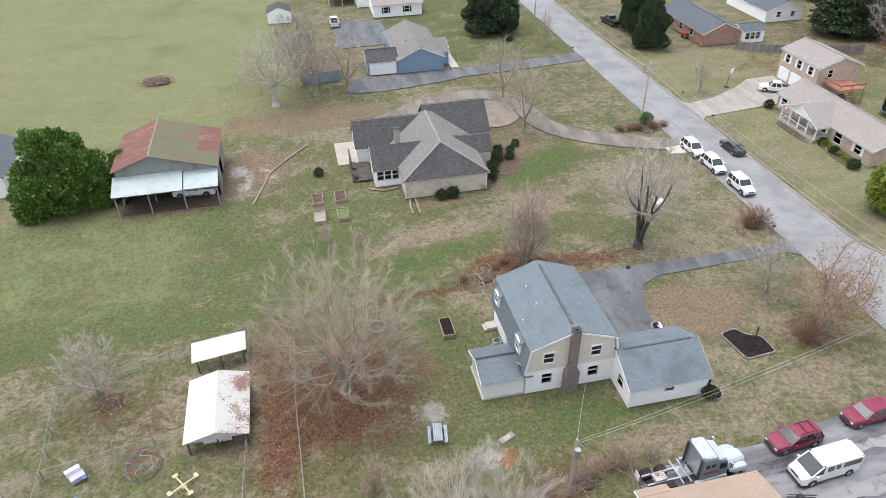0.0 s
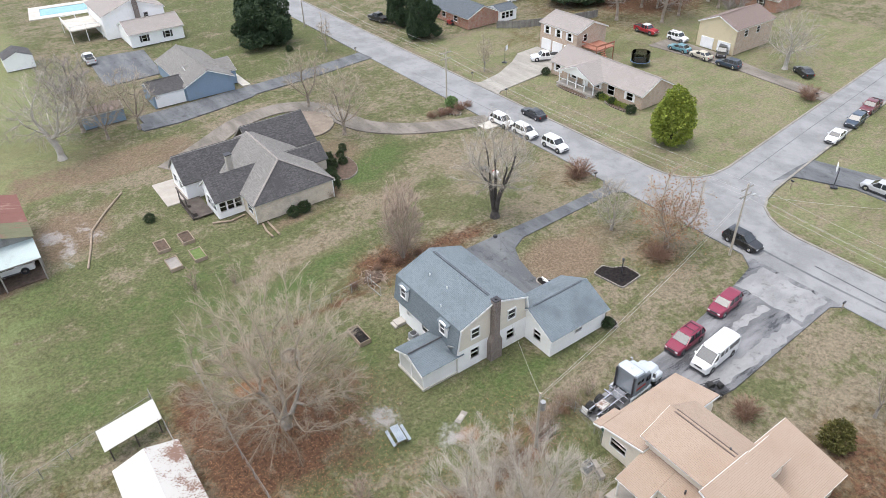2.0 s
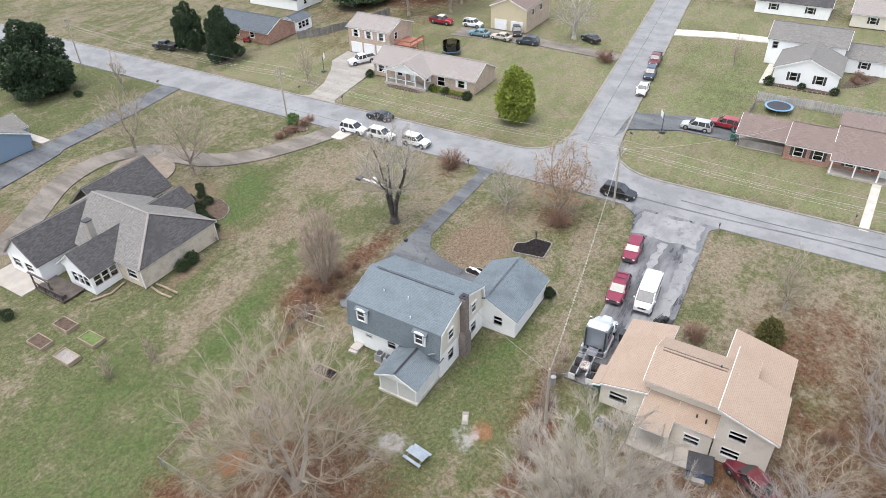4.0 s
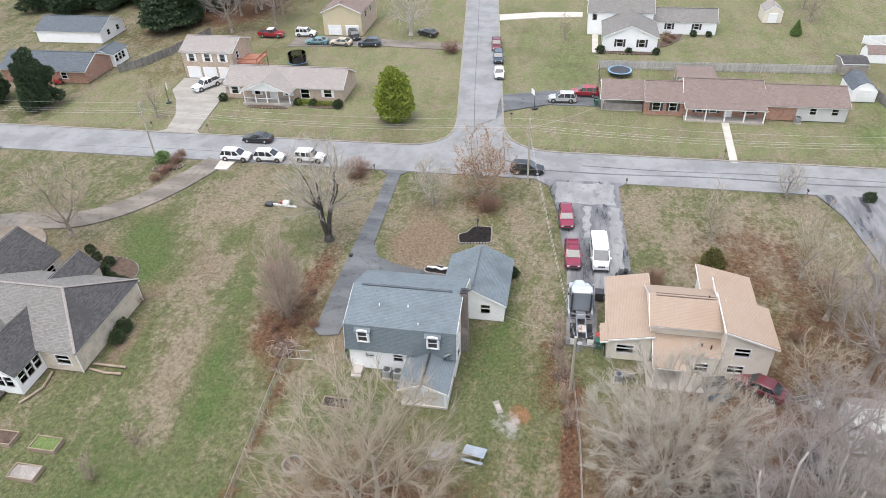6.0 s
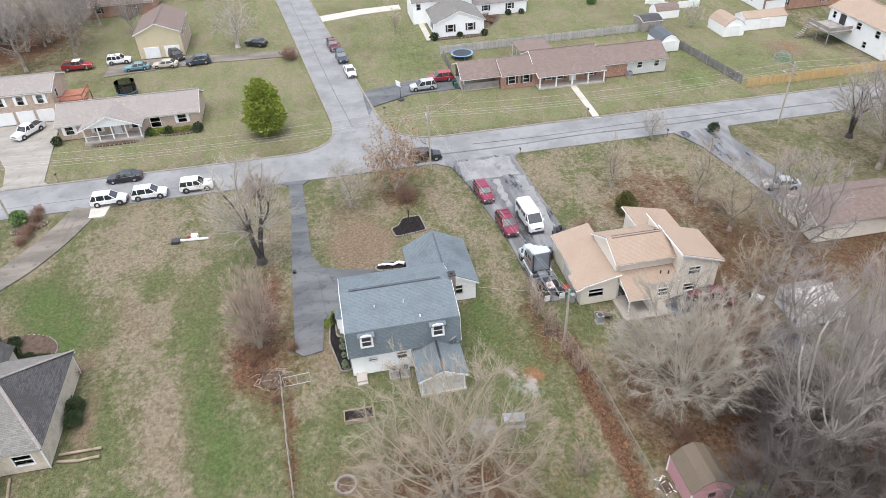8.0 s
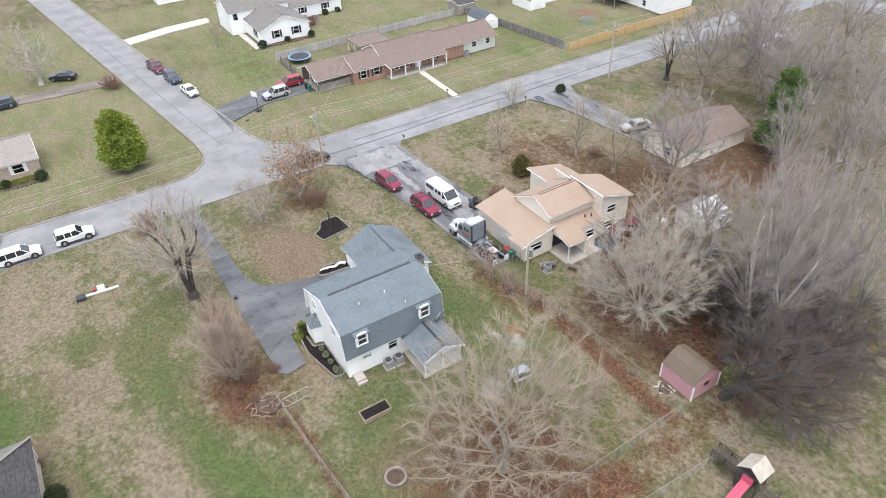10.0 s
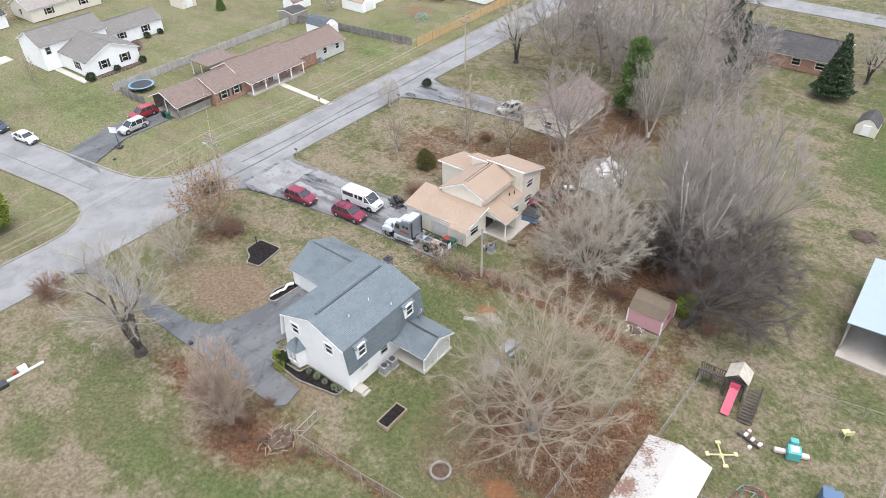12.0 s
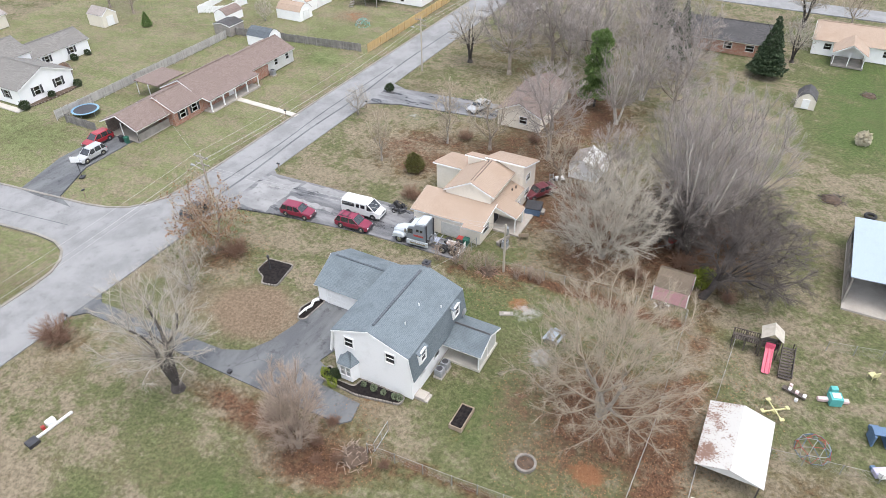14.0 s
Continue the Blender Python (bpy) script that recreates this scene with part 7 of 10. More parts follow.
for i, (x, y, s) in enumerate(((117, 122, 1.00), (112, 124, 1.10), (129, 122, 1.20), (135, 130, 1.00), (136, 121, 1.10), (143, 129, 1.20), (128, 130, 1.00))):
    copy_at((ever, pine)[i % 2], x, y, 70 * i, s * (0.75, 1.5)[i % 2], s * (1.05, 1.5)[i % 2], label="tall dark evergreen at the edge of the wood")
for i, (x, y) in enumerate(((124, 111), (129, 108), (125, 101), (144, 122), (137, 99), (129, 90))):
    copy_at((grv, big)[i % 2], x, y, 50 * i, (1.0, 0.7)[i % 2], label="bare tree in the wood beyond the houses")
bush = place(leafy("round_bush", 36, "rounded dark green clipped bush", [(0, 0, 0.6, 0.75, 0.75, 0.65), (0.1, 0.1, 0.8, 0.6, 0.6, 0.5)], 0.14, 1600, "box_green", category="bush"), 16.4, 77.6)
for x, y, s in ((18.0, 77.8, 1.1), (24.6, 82.2, 1.3), (25.4, 84.0, 1.1), (26.6, 86.0, 1.2), (27.4, 88.6, 1.0), (28.6, 86.2, 0.9), (29.4, 88.4, 0.8), (24.3, 80.8, 1.0), (76.6, 93.6, 1.0), (76.2, 79.3, 0.9), (76.0, 76.4, 0.9), (24.6, 53.0, 0.8), (0.6, 88.0, 0.9), (30.8, 90.2, 0.8),
                (75.6, 71.8, 1.1), (105.6, 16.6, 0.9), (105.8, 21.8, 0.8), (105.6, 27.2, 1.1), (116.5, 8.5, 0.9), (116.4, 5.5, 0.8), (32.9, 37.4, 0.9), (54.4, -6.6, 1.0), (44.2, 137, 0.9)):
    copy_at(bush, x, y, 37 * x, s)
gold = place(leafy("low_hedge", 37, "yellow-green clipped low hedge under the window", [(0, -1, 0.5, 0.6, 1.0, 0.55), (0, 0.9, 0.5, 0.6, 1.0, 0.55)], 0.13, 2200, "gold_green", category="bush"), 76.2, 77.6)
copy_at(gold, 76.2, 74.4, 5, 0.8, label="yellow-green clipped low hedge by the wall")
place(leafy("juniper", 38, "dark olive evergreen bush behind the house", [(0, 0, 1.0, 1.3, 1.3, 1.1), (0.2, 0, 1.8, 0.9, 0.9, 0.9)], 0.22, 2600, "olive", category="bush"), 37.0, 15.1)
rus = place(bare_tree("russet_bush", 39, "rounded russet leafless bush at the roadside", [(0, 0, 1.3, 2.2, 2.2, 1.4)], 0.15, 0.07, "bark", "russet", 230, 7, 0.2, 0.8, 6, 0.7, 0.011, tip=0.012, category="bush"), 53.4, 61.8)
copy_at(rus, 103.4, 56.6, 50, 0.95, label="rounded dark red leafless bush at the corner")
copy_at(rus, 33.8, 21.6, 20, 0.7, label="dry brown bush at the house wall")
copy_at(rus, 46.6, 42.0, 120, 0.8, label="brown leafy undergrowth round the front tree")
copy_at(rus, 21.5, 60.0, 10, 0.35, label="low brown brush along the fence line")
for x, y, sc in ((50.2, 90.9, 0.50), (51.6, 90.9, 0.42), (54.0, 90.7, 0.55), (48.5, 91.2, 0.45), (56.0, 91.0, 0.42)):
    copy_at(rus, x, y, 40 * x, sc, label="rusty brown shrub in the bed by the drive")
place(leafy("grass_clump", 63, "arching green ornamental grass clump by the pole", [(0, 0, 0.8, 0.9, 0.9, 0.9)], 0.45, 900, "sage_green", category="grass"), 53.8, 92.9)
for i, (x, y) in enumerate(((112.0, 13.6), (114.6, 12.6), (116.2, 13.8), (113.2, 14.4))):
    copy_at(rus, x, y, 70 * i, 0.4, label="dark red leafless shrub in the curved bed")
copy_at(rus, 22.8, 79.2, 70, 0.5, label="dry brown shrub at the house corner")
place(leafy("young_spruce", 40, "small bright green spruce on the far lawn", [(0, 0, 0.5 + 0.5 * k, 1.1 - 0.2 * k, 1.1 - 0.2 * k, 0.5) for k in range(5)], 0.25, 1500, "pine_green", category="tree"), 118.5, -11.6)
for i, (x, y, s) in enumerate(((20.6, 32.0, 1.0), (19.2, 31.4, 0.8), (14.6, 31.0, 0.8), (12.0, 30.6, 0.7), (24.4, 31.9, 0.7), (17.9, 31.2, 0.9), (13.2, 30.4, 0.6))):
    copy_at(hdg, x, y, 70 * i, s)
for i, (x, y, s) in enumerate(((20.4, 61.6, 0.32), (19.0, 60.6, 0.3), (24.6, 60.2, 0.3), (26.8, 59.6, 0.28), (15.0, 59.4, 0.3), (5.5, 19.0, 0.7), (9.0, 18.0, 0.6), (2.6, 24.4, 0.6), (-1.6, 20.0, 0.7), (-7.5, 24.0, 0.5), (12.4, 12.0, 0.7), (4.4, 13.0, 0.8), (18.6, 0.4, 0.7), (24.8, -0.6, 0.6), (34.6, 3.4, 0.6), (21.5, 57.6, 0.35), (3.0, 4.4, 0.8), (26.4, 8.4, 0.5))):
    copy_at(rus, x, y, 53 * i, s, label="low brown brush among fallen leaves")
copy_at(rus, -3.0, 20.5, 33, 0.5, label="low brush at the thicket's edge")
place(leafy("yellow_bush", 41, "yellow-green bush under the bare trees", [(0, 0, 0.9, 1.2, 1.4, 0.9)], 0.28, 1500, "gold_green", category="bush"), -4.6, 22.2)
M["pampas"] = mat("pampas", (0.5, 0.45, 0.33), (0.62, 0.57, 0.45), 2, 9, 1.0)
place(leafy("pampas_grass", 42, "pale tuft of pampas grass on the lawn", [(0, 0, 0.9, 0.9, 0.9, 1.0)], 0.5, 900, "pampas", 0, 0.0, "grass"), -19.4, -22.0)


# ---- vehicles ----
def loft(bm, rings):
    """Joins rings of points, each with the same count, into a closed skin."""
    R = [[bm.verts.new(p) for p in ring] for ring in rings]
    n = len(rings[0])
    for a, b in zip(R, R[1:]):
        for k in range(n):
            bm.faces.new((a[k], a[(k + 1) % n], b[(k + 1) % n], b[k]))
    bm.faces.new(R[0][::-1]); bm.faces.new(R[-1])
    bmesh.ops.recalc_face_normals(bm, faces=bm.faces[:])


def ring(x, wb, z0, wt, z1, c=0.1):
    """A section across a vehicle with cut corners."""
    return [(x, -wb + c, z0), (x, wb - c, z0), (x, wb, z0 + c), (x, wt, z1 - c), (x, wt - c, z1), (x, -wt + c, z1), (x, -wt, z1 - c), (x, -wb, z0 + c)]


KINDS = {  # length, width, height, belt, bonnet height, boot height, cabin: foot front, head front, head back, foot back; wheel radius
    "sedan": (4.8, 1.82, 1.45, 0.95, 0.92, 1.0, 1.35, 2.1, 3.55, 4.35, 0.33),
    "suv": (4.75, 1.88, 1.74, 1.06, 1.0, 1.06, 1.18, 2.05, 4.2, 4.66, 0.38),
    "wagon": (4.6, 1.84, 1.62, 1.02, 1.0, 1.02, 1.2, 1.95, 4.1, 4.5, 0.34),
    "jeep": (4.6, 1.9, 1.8, 1.12, 1.06, 1.12, 1.28, 1.98, 4.2, 4.52, 0.4),
    "van": (5.75, 2.02, 2.15, 1.25, 1.2, 1.25, 0.75, 1.75, 5.6, 5.72, 0.38),
    "pickup": (5.7, 1.98, 1.85, 1.15, 1.12, 1.15, 1.6, 2.2, 3.5, 3.75, 0.41),
}


def wheel(par, x, y, r, w=0.24, side=1, rim="chrome"):
    bm = bmn()
    rod(bm, (x, y - w / 2, r), (x, y + w / 2, r), r, r, 18)
    t = part("tyre", bm, "rubber", par)
    bm = bmn()
    ya, yb = y + side * (w / 2 - 0.04), y + side * (w / 2 + 0.012)
    rod(bm, (x, ya, r), (x, yb, r), r * 0.62, r * 0.5, 12)
    part("rim", bm, rim, t)
    return t


def vehicle(name, kind, x, y, rz, paintm, label, group="", dark_top=None, rack=False):
    """A car with its nose along its own x axis, centred at (x, y)."""
    L, W, H, belt, hood, boot, f0, f1, b1, b0, wr = KINDS[kind]
    e = thing(name, label, "van" if kind == "van" else ("pickup truck" if kind == "pickup" else "car"), group=group)
    h = W / 2
    X = lambda s: L / 2 - s          # from the nose backwards
    g = wr * 0.62
    bm = bmn()
    loft(bm, [ring(X(0.0), h * 0.72, g + 0.12, h * 0.66, hood - 0.28, 0.08), ring(X(0.12), h * 0.88, g, h * 0.82, hood - 0.14, 0.1), ring(X(0.6), h * 0.98, g, h * 0.9, hood - 0.04, 0.1), ring(X(f0), h, g, h * 0.95, max(hood, belt - 0.02), 0.09),
              ring(X(L * 0.55), h, g, h * 0.96, belt, 0.08), ring(X(min(b0, L - 0.5)), h, g, h * 0.95, boot if kind != "pickup" else belt, 0.09), ring(X(L - 0.12), h * 0.93, g, h * 0.88, (boot if kind != "pickup" else belt) - 0.03, 0.1), ring(X(L), h * 0.84, g + 0.12, h * 0.8, (boot if kind != "pickup" else belt) - 0.2, 0.08)])
    part("body", bm, paintm, e)
    top = H - 0.06
    ft, fb = (h * 0.77, h * 0.93)
    if kind in ("van", "jeep"): ft = h * 0.86
    bm = bmn()
    loft(bm, [ring(X(f0 + 0.02), fb * 0.96, belt - 0.12, fb * 0.9, belt + 0.02, 0.03), ring(X(f1), fb, belt - 0.12, ft, top, 0.05), ring(X((f1 + b1) / 2), fb, belt - 0.12, ft, top + 0.01, 0.05), ring(X(b1), fb, belt - 0.12, ft * 0.98, top, 0.05), ring(X(b0 - 0.02), fb * 0.96, belt - 0.12, fb * 0.9, belt + 0.02, 0.03)])
    part("window_glass", bm, "carglass", e)
    bm = bmn()
    loft(bm, [ring(X(f1 - 0.08), ft * 0.9, top - 0.06, ft * 0.86, top + 0.0, 0.02), ring(X(f1 + 0.25), ft + 0.015, top - 0.05, ft * 0.92, H, 0.04), ring(X(b1 - 0.3), ft + 0.015, top - 0.05, ft * 0.92, H, 0.04), ring(X(b1 + 0.06), ft * 0.92, top - 0.06, ft * 0.88, top + 0.0, 0.02)])
    part("roof", bm, dark_top or paintm, e)
    # pillars
    cuts = [(f0 + 0.05, f1)] + ([(b0 - 0.05, b1)] if kind != "van" else [])
    mids = {"sedan": [2.75], "suv": [2.65, 3.75], "wagon": [2.5, 3.5], "jeep": [2.6, 3.4], "van": [1.95, 2.9], "pickup": [2.75]}[kind]
    for s in (-1, 1):
        for a, b in cuts + [(m, m) for m in mids]:
            bm = bmn()
            pa, pb = Vector((X(a), s * fb * 0.975, belt - 0.05)), Vector((X(b), s * (ft + 0.0), top - 0.02))
            box(bm, -0.05, 0.05, -0.025, 0.025, 0, (pb - pa).length, 0, Matrix.Translation(pa) @ (pb - pa).to_track_quat("Z", "Y").to_matrix().to_4x4())
            part("pillar", bm, paintm, e)
    if kind == "van":
        for s in (-1, 1):
            bm = bmn()
            loft(bm, [[(X(2.0), s * (fb + 0.0), belt - 0.1), (X(2.0), s * (fb + 0.03), belt - 0.1), (X(2.0), s * (ft + 0.05), top), (X(2.0), s * ft, top)], [(X(5.66), s * fb, belt - 0.1), (X(5.66), s * (fb + 0.03), belt - 0.1), (X(5.6), s * (ft + 0.05), top), (X(5.6), s * ft, top)]])
            part("side_panel", bm, paintm, e)
            for a, b in ((2.15, 2.75), (2.95, 3.4), (3.7, 5.45)):
                bm = bmn()
                w0, w1 = fb + 0.035, ft + 0.055
                m0, m1 = w0 + (w1 - w0) * 0.25, w0 + (w1 - w0) * 0.82
                za, zb = belt - 0.1 + (top - belt + 0.1) * 0.25, belt - 0.1 + (top - belt + 0.1) * 0.82
                loft(bm, [[(X(a), s * m0, za), (X(a), s * (m0 + 0.012), za), (X(a), s * (m1 + 0.012), zb), (X(a), s * m1, zb)], [(X(b), s * m0, za), (X(b), s * (m0 + 0.012), za), (X(b), s * (m1 + 0.012), zb), (X(b), s * m1, zb)]])
                part("side_window", bm, "carglass", e)
    if kind == "pickup":
        for s in (-1, 1):
            bm = bmn(); box(bm, X(L - 0.05), X(3.8), s * h * 0.93 - 0.05, s * h * 0.93 + 0.05, belt - 0.1, belt + 0.06); part("bed_side", bm, paintm, e)
        bm = bmn(); box(bm, X(L - 0.06), X(3.82), -h * 0.84, h * 0.84, belt - 0.02, belt + 0.008); part("bed_liner", bm, "rubber", e)
        bm = bmn(); box(bm, X(L + 0.0), X(L - 0.08), -h * 0.88, h * 0.88, belt - 0.3, belt + 0.06); part("tailgate", bm, paintm, e)
    # bumpers, grille, lights, mirrors, plates of trim
    bm = bmn(); box(bm, X(0.1), X(-0.04), -h * 0.8, h * 0.8, g + 0.08, g + 0.26, 0.03); part("front_bumper", bm, "dark_paint" if kind != "pickup" else "chrome", e)
    bm = bmn(); box(bm, X(L + 0.04), X(L - 0.1), -h * 0.82, h * 0.82, g + 0.08, g + 0.26, 0.03); part("rear_bumper", bm, "dark_paint" if kind in ("sedan", "suv", "wagon") else "chrome", e)
    bm = bmn(); box(bm, X(0.1), X(-0.012), -h * 0.42, h * 0.42, hood - 0.42, hood - 0.24); part("grille", bm, "dark_paint", e)
    for s in (-1, 1):
        bm = bmn(); box(bm, X(0.16), X(-0.002), s * h * 0.62 - 0.14, s * h * 0.62 + 0.14, hood - 0.4, hood - 0.25, 0.02); part("headlight", bm, "lamp_white", e)
        bm = bmn(); box(bm, X(L + 0.004), X(L - 0.14), s * h * 0.74 - 0.1, s * h * 0.74 + 0.1, belt - 0.38, belt - 0.12, 0.02); part("tail_light", bm, "lamp_red", e)
        bm = bmn(); box(bm, X(f0 + 0.5), X(f0 + 0.32), s * (h + 0.02), s * (h + 0.2), belt - 0.02, belt + 0.12, 0.03); part("mirror", bm, paintm, e)
        bm = bmn(); box(bm, X(L - 1.3), X(1.3), s * (h - 0.01), s * (h + 0.012), g + 0.08, g + 0.2); part("sill", bm, "dark_paint", e)
        if rack:
            bm = bmn(); box(bm, X(b1 - 0.2), X(f1 + 0.3), s * ft * 0.78 - 0.02, s * ft * 0.78 + 0.02, H, H + 0.06); part("roof_rail", bm, "dark_paint", e)
        for ax in (L * 0.185, L * 0.8):
            bm = bmn()
            rod(bm, (X(ax), s * (h - 0.28), wr), (X(ax), s * (h + 0.004), wr), wr + 0.06, wr + 0.06, 18)
            part("wheel_arch", bm, "dark_paint", e)
            wheel(e, X(ax), s * (h - 0.1), wr, 0.24, s)
    if rack:
        for k in range(2):
            bm = bmn(); box(bm, X(f1 + 0.8 + 0.9 * k + 0.05), X(f1 + 0.8 + 0.9 * k), -ft * 0.78, ft * 0.78, H + 0.05, H + 0.09); part("crossbar", bm, "dark_paint", e)
    e.matrix_basis = pose(x, y, 0.045, 0, 0, rz)
    return e


P = {k: paint("car_" + k, c) for k, c in (("white", (0.78, 0.78, 0.77)), ("black", (0.012, 0.013, 0.016)), ("red", (0.22, 0.014, 0.045)), ("crimson", (0.32, 0.015, 0.025)), ("silver", (0.42, 0.43, 0.44)), ("navy", (0.03, 0.05, 0.08)), ("teal", (0.12, 0.26, 0.3)), ("beige", (0.5, 0.46, 0.38)), ("maroon", (0.13, 0.02, 0.03)))}
ST = "cars parked along the street"
vehicle("parked_car", "suv", 55.9, 81.8, -90, P["white"], "white crossover parked at the roadside", ST)
vehicle("parked_car", "suv", 56.2, 76.5, -90, P["white"], "white SUV parked behind another on the street", ST)
vehicle("parked_car", "jeep", 56.7, 70.2, -90, P["white"], "white older off-roader parked at the kerb", ST)
vehicle("parked_car", "sedan", 61.9, 80.8, 90, P["black"], "black sedan parked at the far kerb", ST)
vehicle("parked_car", "suv", 56.8, 37.7, -90, P["black"], "black SUV standing at the street corner", ST)
vehicle("parked_pickup", "pickup", 106.9, 47.9, 187, P["maroon"], "dark red pickup parked on the side street", ST)
vehicle("parked_car", "suv", 99.8, 46.7, 187, P["navy"], "dark blue SUV parked on the side street", ST)
vehicle("parked_car", "sedan", 92.2, 45.7, 187, P["white"], "white sedan parked on the side street", ST)
vehicle("parked_car", "suv", 81.7, 33.7, 92, P["silver"], "silver SUV on the ranch house drive")
vehicle("parked_car", "suv", 84.6, 30.0, 88, P["crimson"], "bright red SUV by the carport")
vehicle("parked_pickup", "pickup", 81.6, 99.2, 150, P["white"], "white pickup on the concrete drive")
YD = "vehicles beside the tan house"
vehicle("yard_pickup", "pickup", 109.9, 97.7, -90, P["crimson"], "red pickup with white cover on the grass", YD, P["white"])
vehicle("yard_car", "jeep", 110.8, 90.0, -90, P["white"], "white off-roader with a roof rack", YD, rack=True)
vehicle("yard_car", "sedan", 106.1, 85.9, 92, P["teal"], "faded teal sedan on the drive", YD)
vehicle("yard_car", "sedan", 106.0, 80.6, 86, P["beige"], "beige sedan on the drive", YD)
vehicle("yard_car", "suv", 110.4, 79.0, 210, P["black"], "black SUV by the garage", YD)
vehicle("yard_car", "suv", 106.0, 74.4, 95, P["navy"], "dark SUV at the drive's edge", YD)
vehicle("yard_car", "sedan", 113.2, 63.4, 60, P["black"], "black car standing on the grass", YD)
DR = "vehicles on the patched drive"
vehicle("red_wagon", "wagon", 45.0, 31.8, 185, P["red"], "wine-red crossover on the patched drive", DR)
vehicle("red_suv", "suv", 37.0, 30.8, 184, P["red"], "wine-red SUV with a roof rack", DR, rack=True)
vehicle("passenger_van", "van", 37.5, 27.7, 184, P["white"], "white passenger van with dark windows", DR)
vehicle("parked_car", "sedan", 37.2, -6.8, 75, P["silver"], "silver sedan on the cracked drive")
vehicle("parked_pickup", "pickup", 69.6, 142.8, 100, P["black"], "black pickup by the evergreens")
vehicle("parked_pickup", "pickup", 9.0, 157.6, 90, P["white"], "white pickup behind the blue house")
vehicle("parked_pickup", "pickup", 47.5, -56.5, 80, P["white"], "white work pickup among bare trees")
vehicle("parked_car", "sedan", 45.4, -47.3, 60, P["silver"], "pale car among bare trees")
vehicle("barn_car", "pickup", -16.4, 86.6, 175, P["white"], "old white pickup under the barn lean-to")
vehicle("scrap_car", "sedan", 18.8, 13.2, 60, P["maroon"], "faded dark red car behind the house")


def semi_truck():
    e = thing("semi_truck", "grey bonneted semi truck tractor with bare rear chassis", "truck")
    grey, pale = paint("truck_grey", (0.2, 0.225, 0.25), 0.35), paint("truck_silver", (0.5, 0.54, 0.57), 0.35)
    for s in (-1, 1):
        bm = bmn(); box(bm, -4.7, 3.6, s * 0.45 - 0.06, s * 0.45 + 0.06, 0.75, 1.0); part("frame_rail", bm, "chrome", e)
        bm = bmn(); rod(bm, (-0.6, s * 1.0, 0.62), (1.5, s * 1.0, 0.62), 0.32, 0.32, 16); part("fuel_tank", bm, "chrome", e)
        bm = bmn(); box(bm, -0.9, 2.0, s * 1.18 - 0.1, s * 1.18 + 0.1, 0.3, 0.95, 0.05); part("side_skirt", bm, pale, e)
        bm = bmn(); rod(bm, (-0.65, s * 0.98, 0.9), (-0.65, s * 0.98, 3.3), 0.09, 0.09, 10); part("exhaust_pipe", bm, "dark_paint", e)
        bm = bmn(); loft(bm, [ring(2.35, 1.15, 0.9, 1.12, 1.12, 0.05), ring(2.7, 1.22, 0.75, 1.2, 1.38, 0.1), ring(3.4, 1.22, 0.75, 1.2, 1.38, 0.1), ring(3.95, 1.12, 0.5, 1.08, 1.15, 0.1)]) if s > 0 else loft(bm, [ring(3.95, 1.1, 0.35, 1.08, 0.6, 0.05), ring(4.15, 1.0, 0.38, 0.98, 0.58, 0.05)])
        part("fender" if s > 0 else "bumper", bm, pale if s > 0 else "chrome", e)
        wheel(e, 3.05, s * 1.02, 0.51, 0.3, s)
        for x in (-2.75, -4.05):
            wheel(e, x, s * 0.98, 0.51, 0.26, s, "chrome")
            wheel(e, x, s * 0.68, 0.51, 0.26, s, "dark_paint")
        bm = bmn(); box(bm, -4.86, -4.82, s * 0.85 - 0.32, s * 0.85 + 0.32, 0.2, 0.95); part("mudflap", bm, "white_paint", e)
        bm = bmn(); box(bm, 1.95, 2.12, s * 1.2, s * 1.45, 1.9, 2.5, 0.03); part("mirror", bm, "chrome", e)
    bm = bmn()
    loft(bm, [ring(2.0, 0.95, 0.95, 0.85, 1.95, 0.15), ring(3.0, 0.85, 0.95, 0.7, 1.78, 0.18), ring(3.9, 0.72, 0.75, 0.55, 1.55, 0.18), ring(4.08, 0.55, 0.85, 0.45, 1.35, 0.1)])
    part("hood", bm, pale, e)
    bm = bmn(); box(bm, 4.02, 4.13, -0.4, 0.4, 0.85, 1.35); part("grille", bm, "chrome", e)
    bm = bmn()
    loft(bm, [ring(2.05, 1.08, 0.9, 1.0, 1.9, 0.06), ring(1.75, 1.15, 0.9, 1.02, 2.65, 0.1), ring(1.0, 1.18, 0.9, 1.08, 2.9, 0.12), ring(0.8, 1.2, 0.9, 1.12, 3.25, 0.14), ring(-0.45, 1.2, 0.9, 1.12, 3.4, 0.16), ring(-0.52, 1.1, 0.95, 1.0, 3.3, 0.1)])
    part("cab", bm, grey, e)
    bm = bmn()
    loft(bm, [ring(1.72, 0.9, 2.62, 0.85, 2.7, 0.03), ring(0.95, 1.02, 2.84, 0.95, 3.0, 0.06), ring(0.6, 1.06, 3.22, 0.98, 3.42, 0.08), ring(-0.35, 1.06, 3.36, 0.98, 3.5, 0.08), ring(-0.5, 0.9, 3.3, 0.85, 3.38, 0.03)])
    part("roof_fairing", bm, pale, e)
    bm = bmn(); slab(bm, [(2.08, -0.92, 1.92), (2.08, 0.92, 1.92), (1.79, 0.9, 2.58), (1.79, -0.9, 2.58)], 0.03); part("windscreen", bm, "carglass", e)
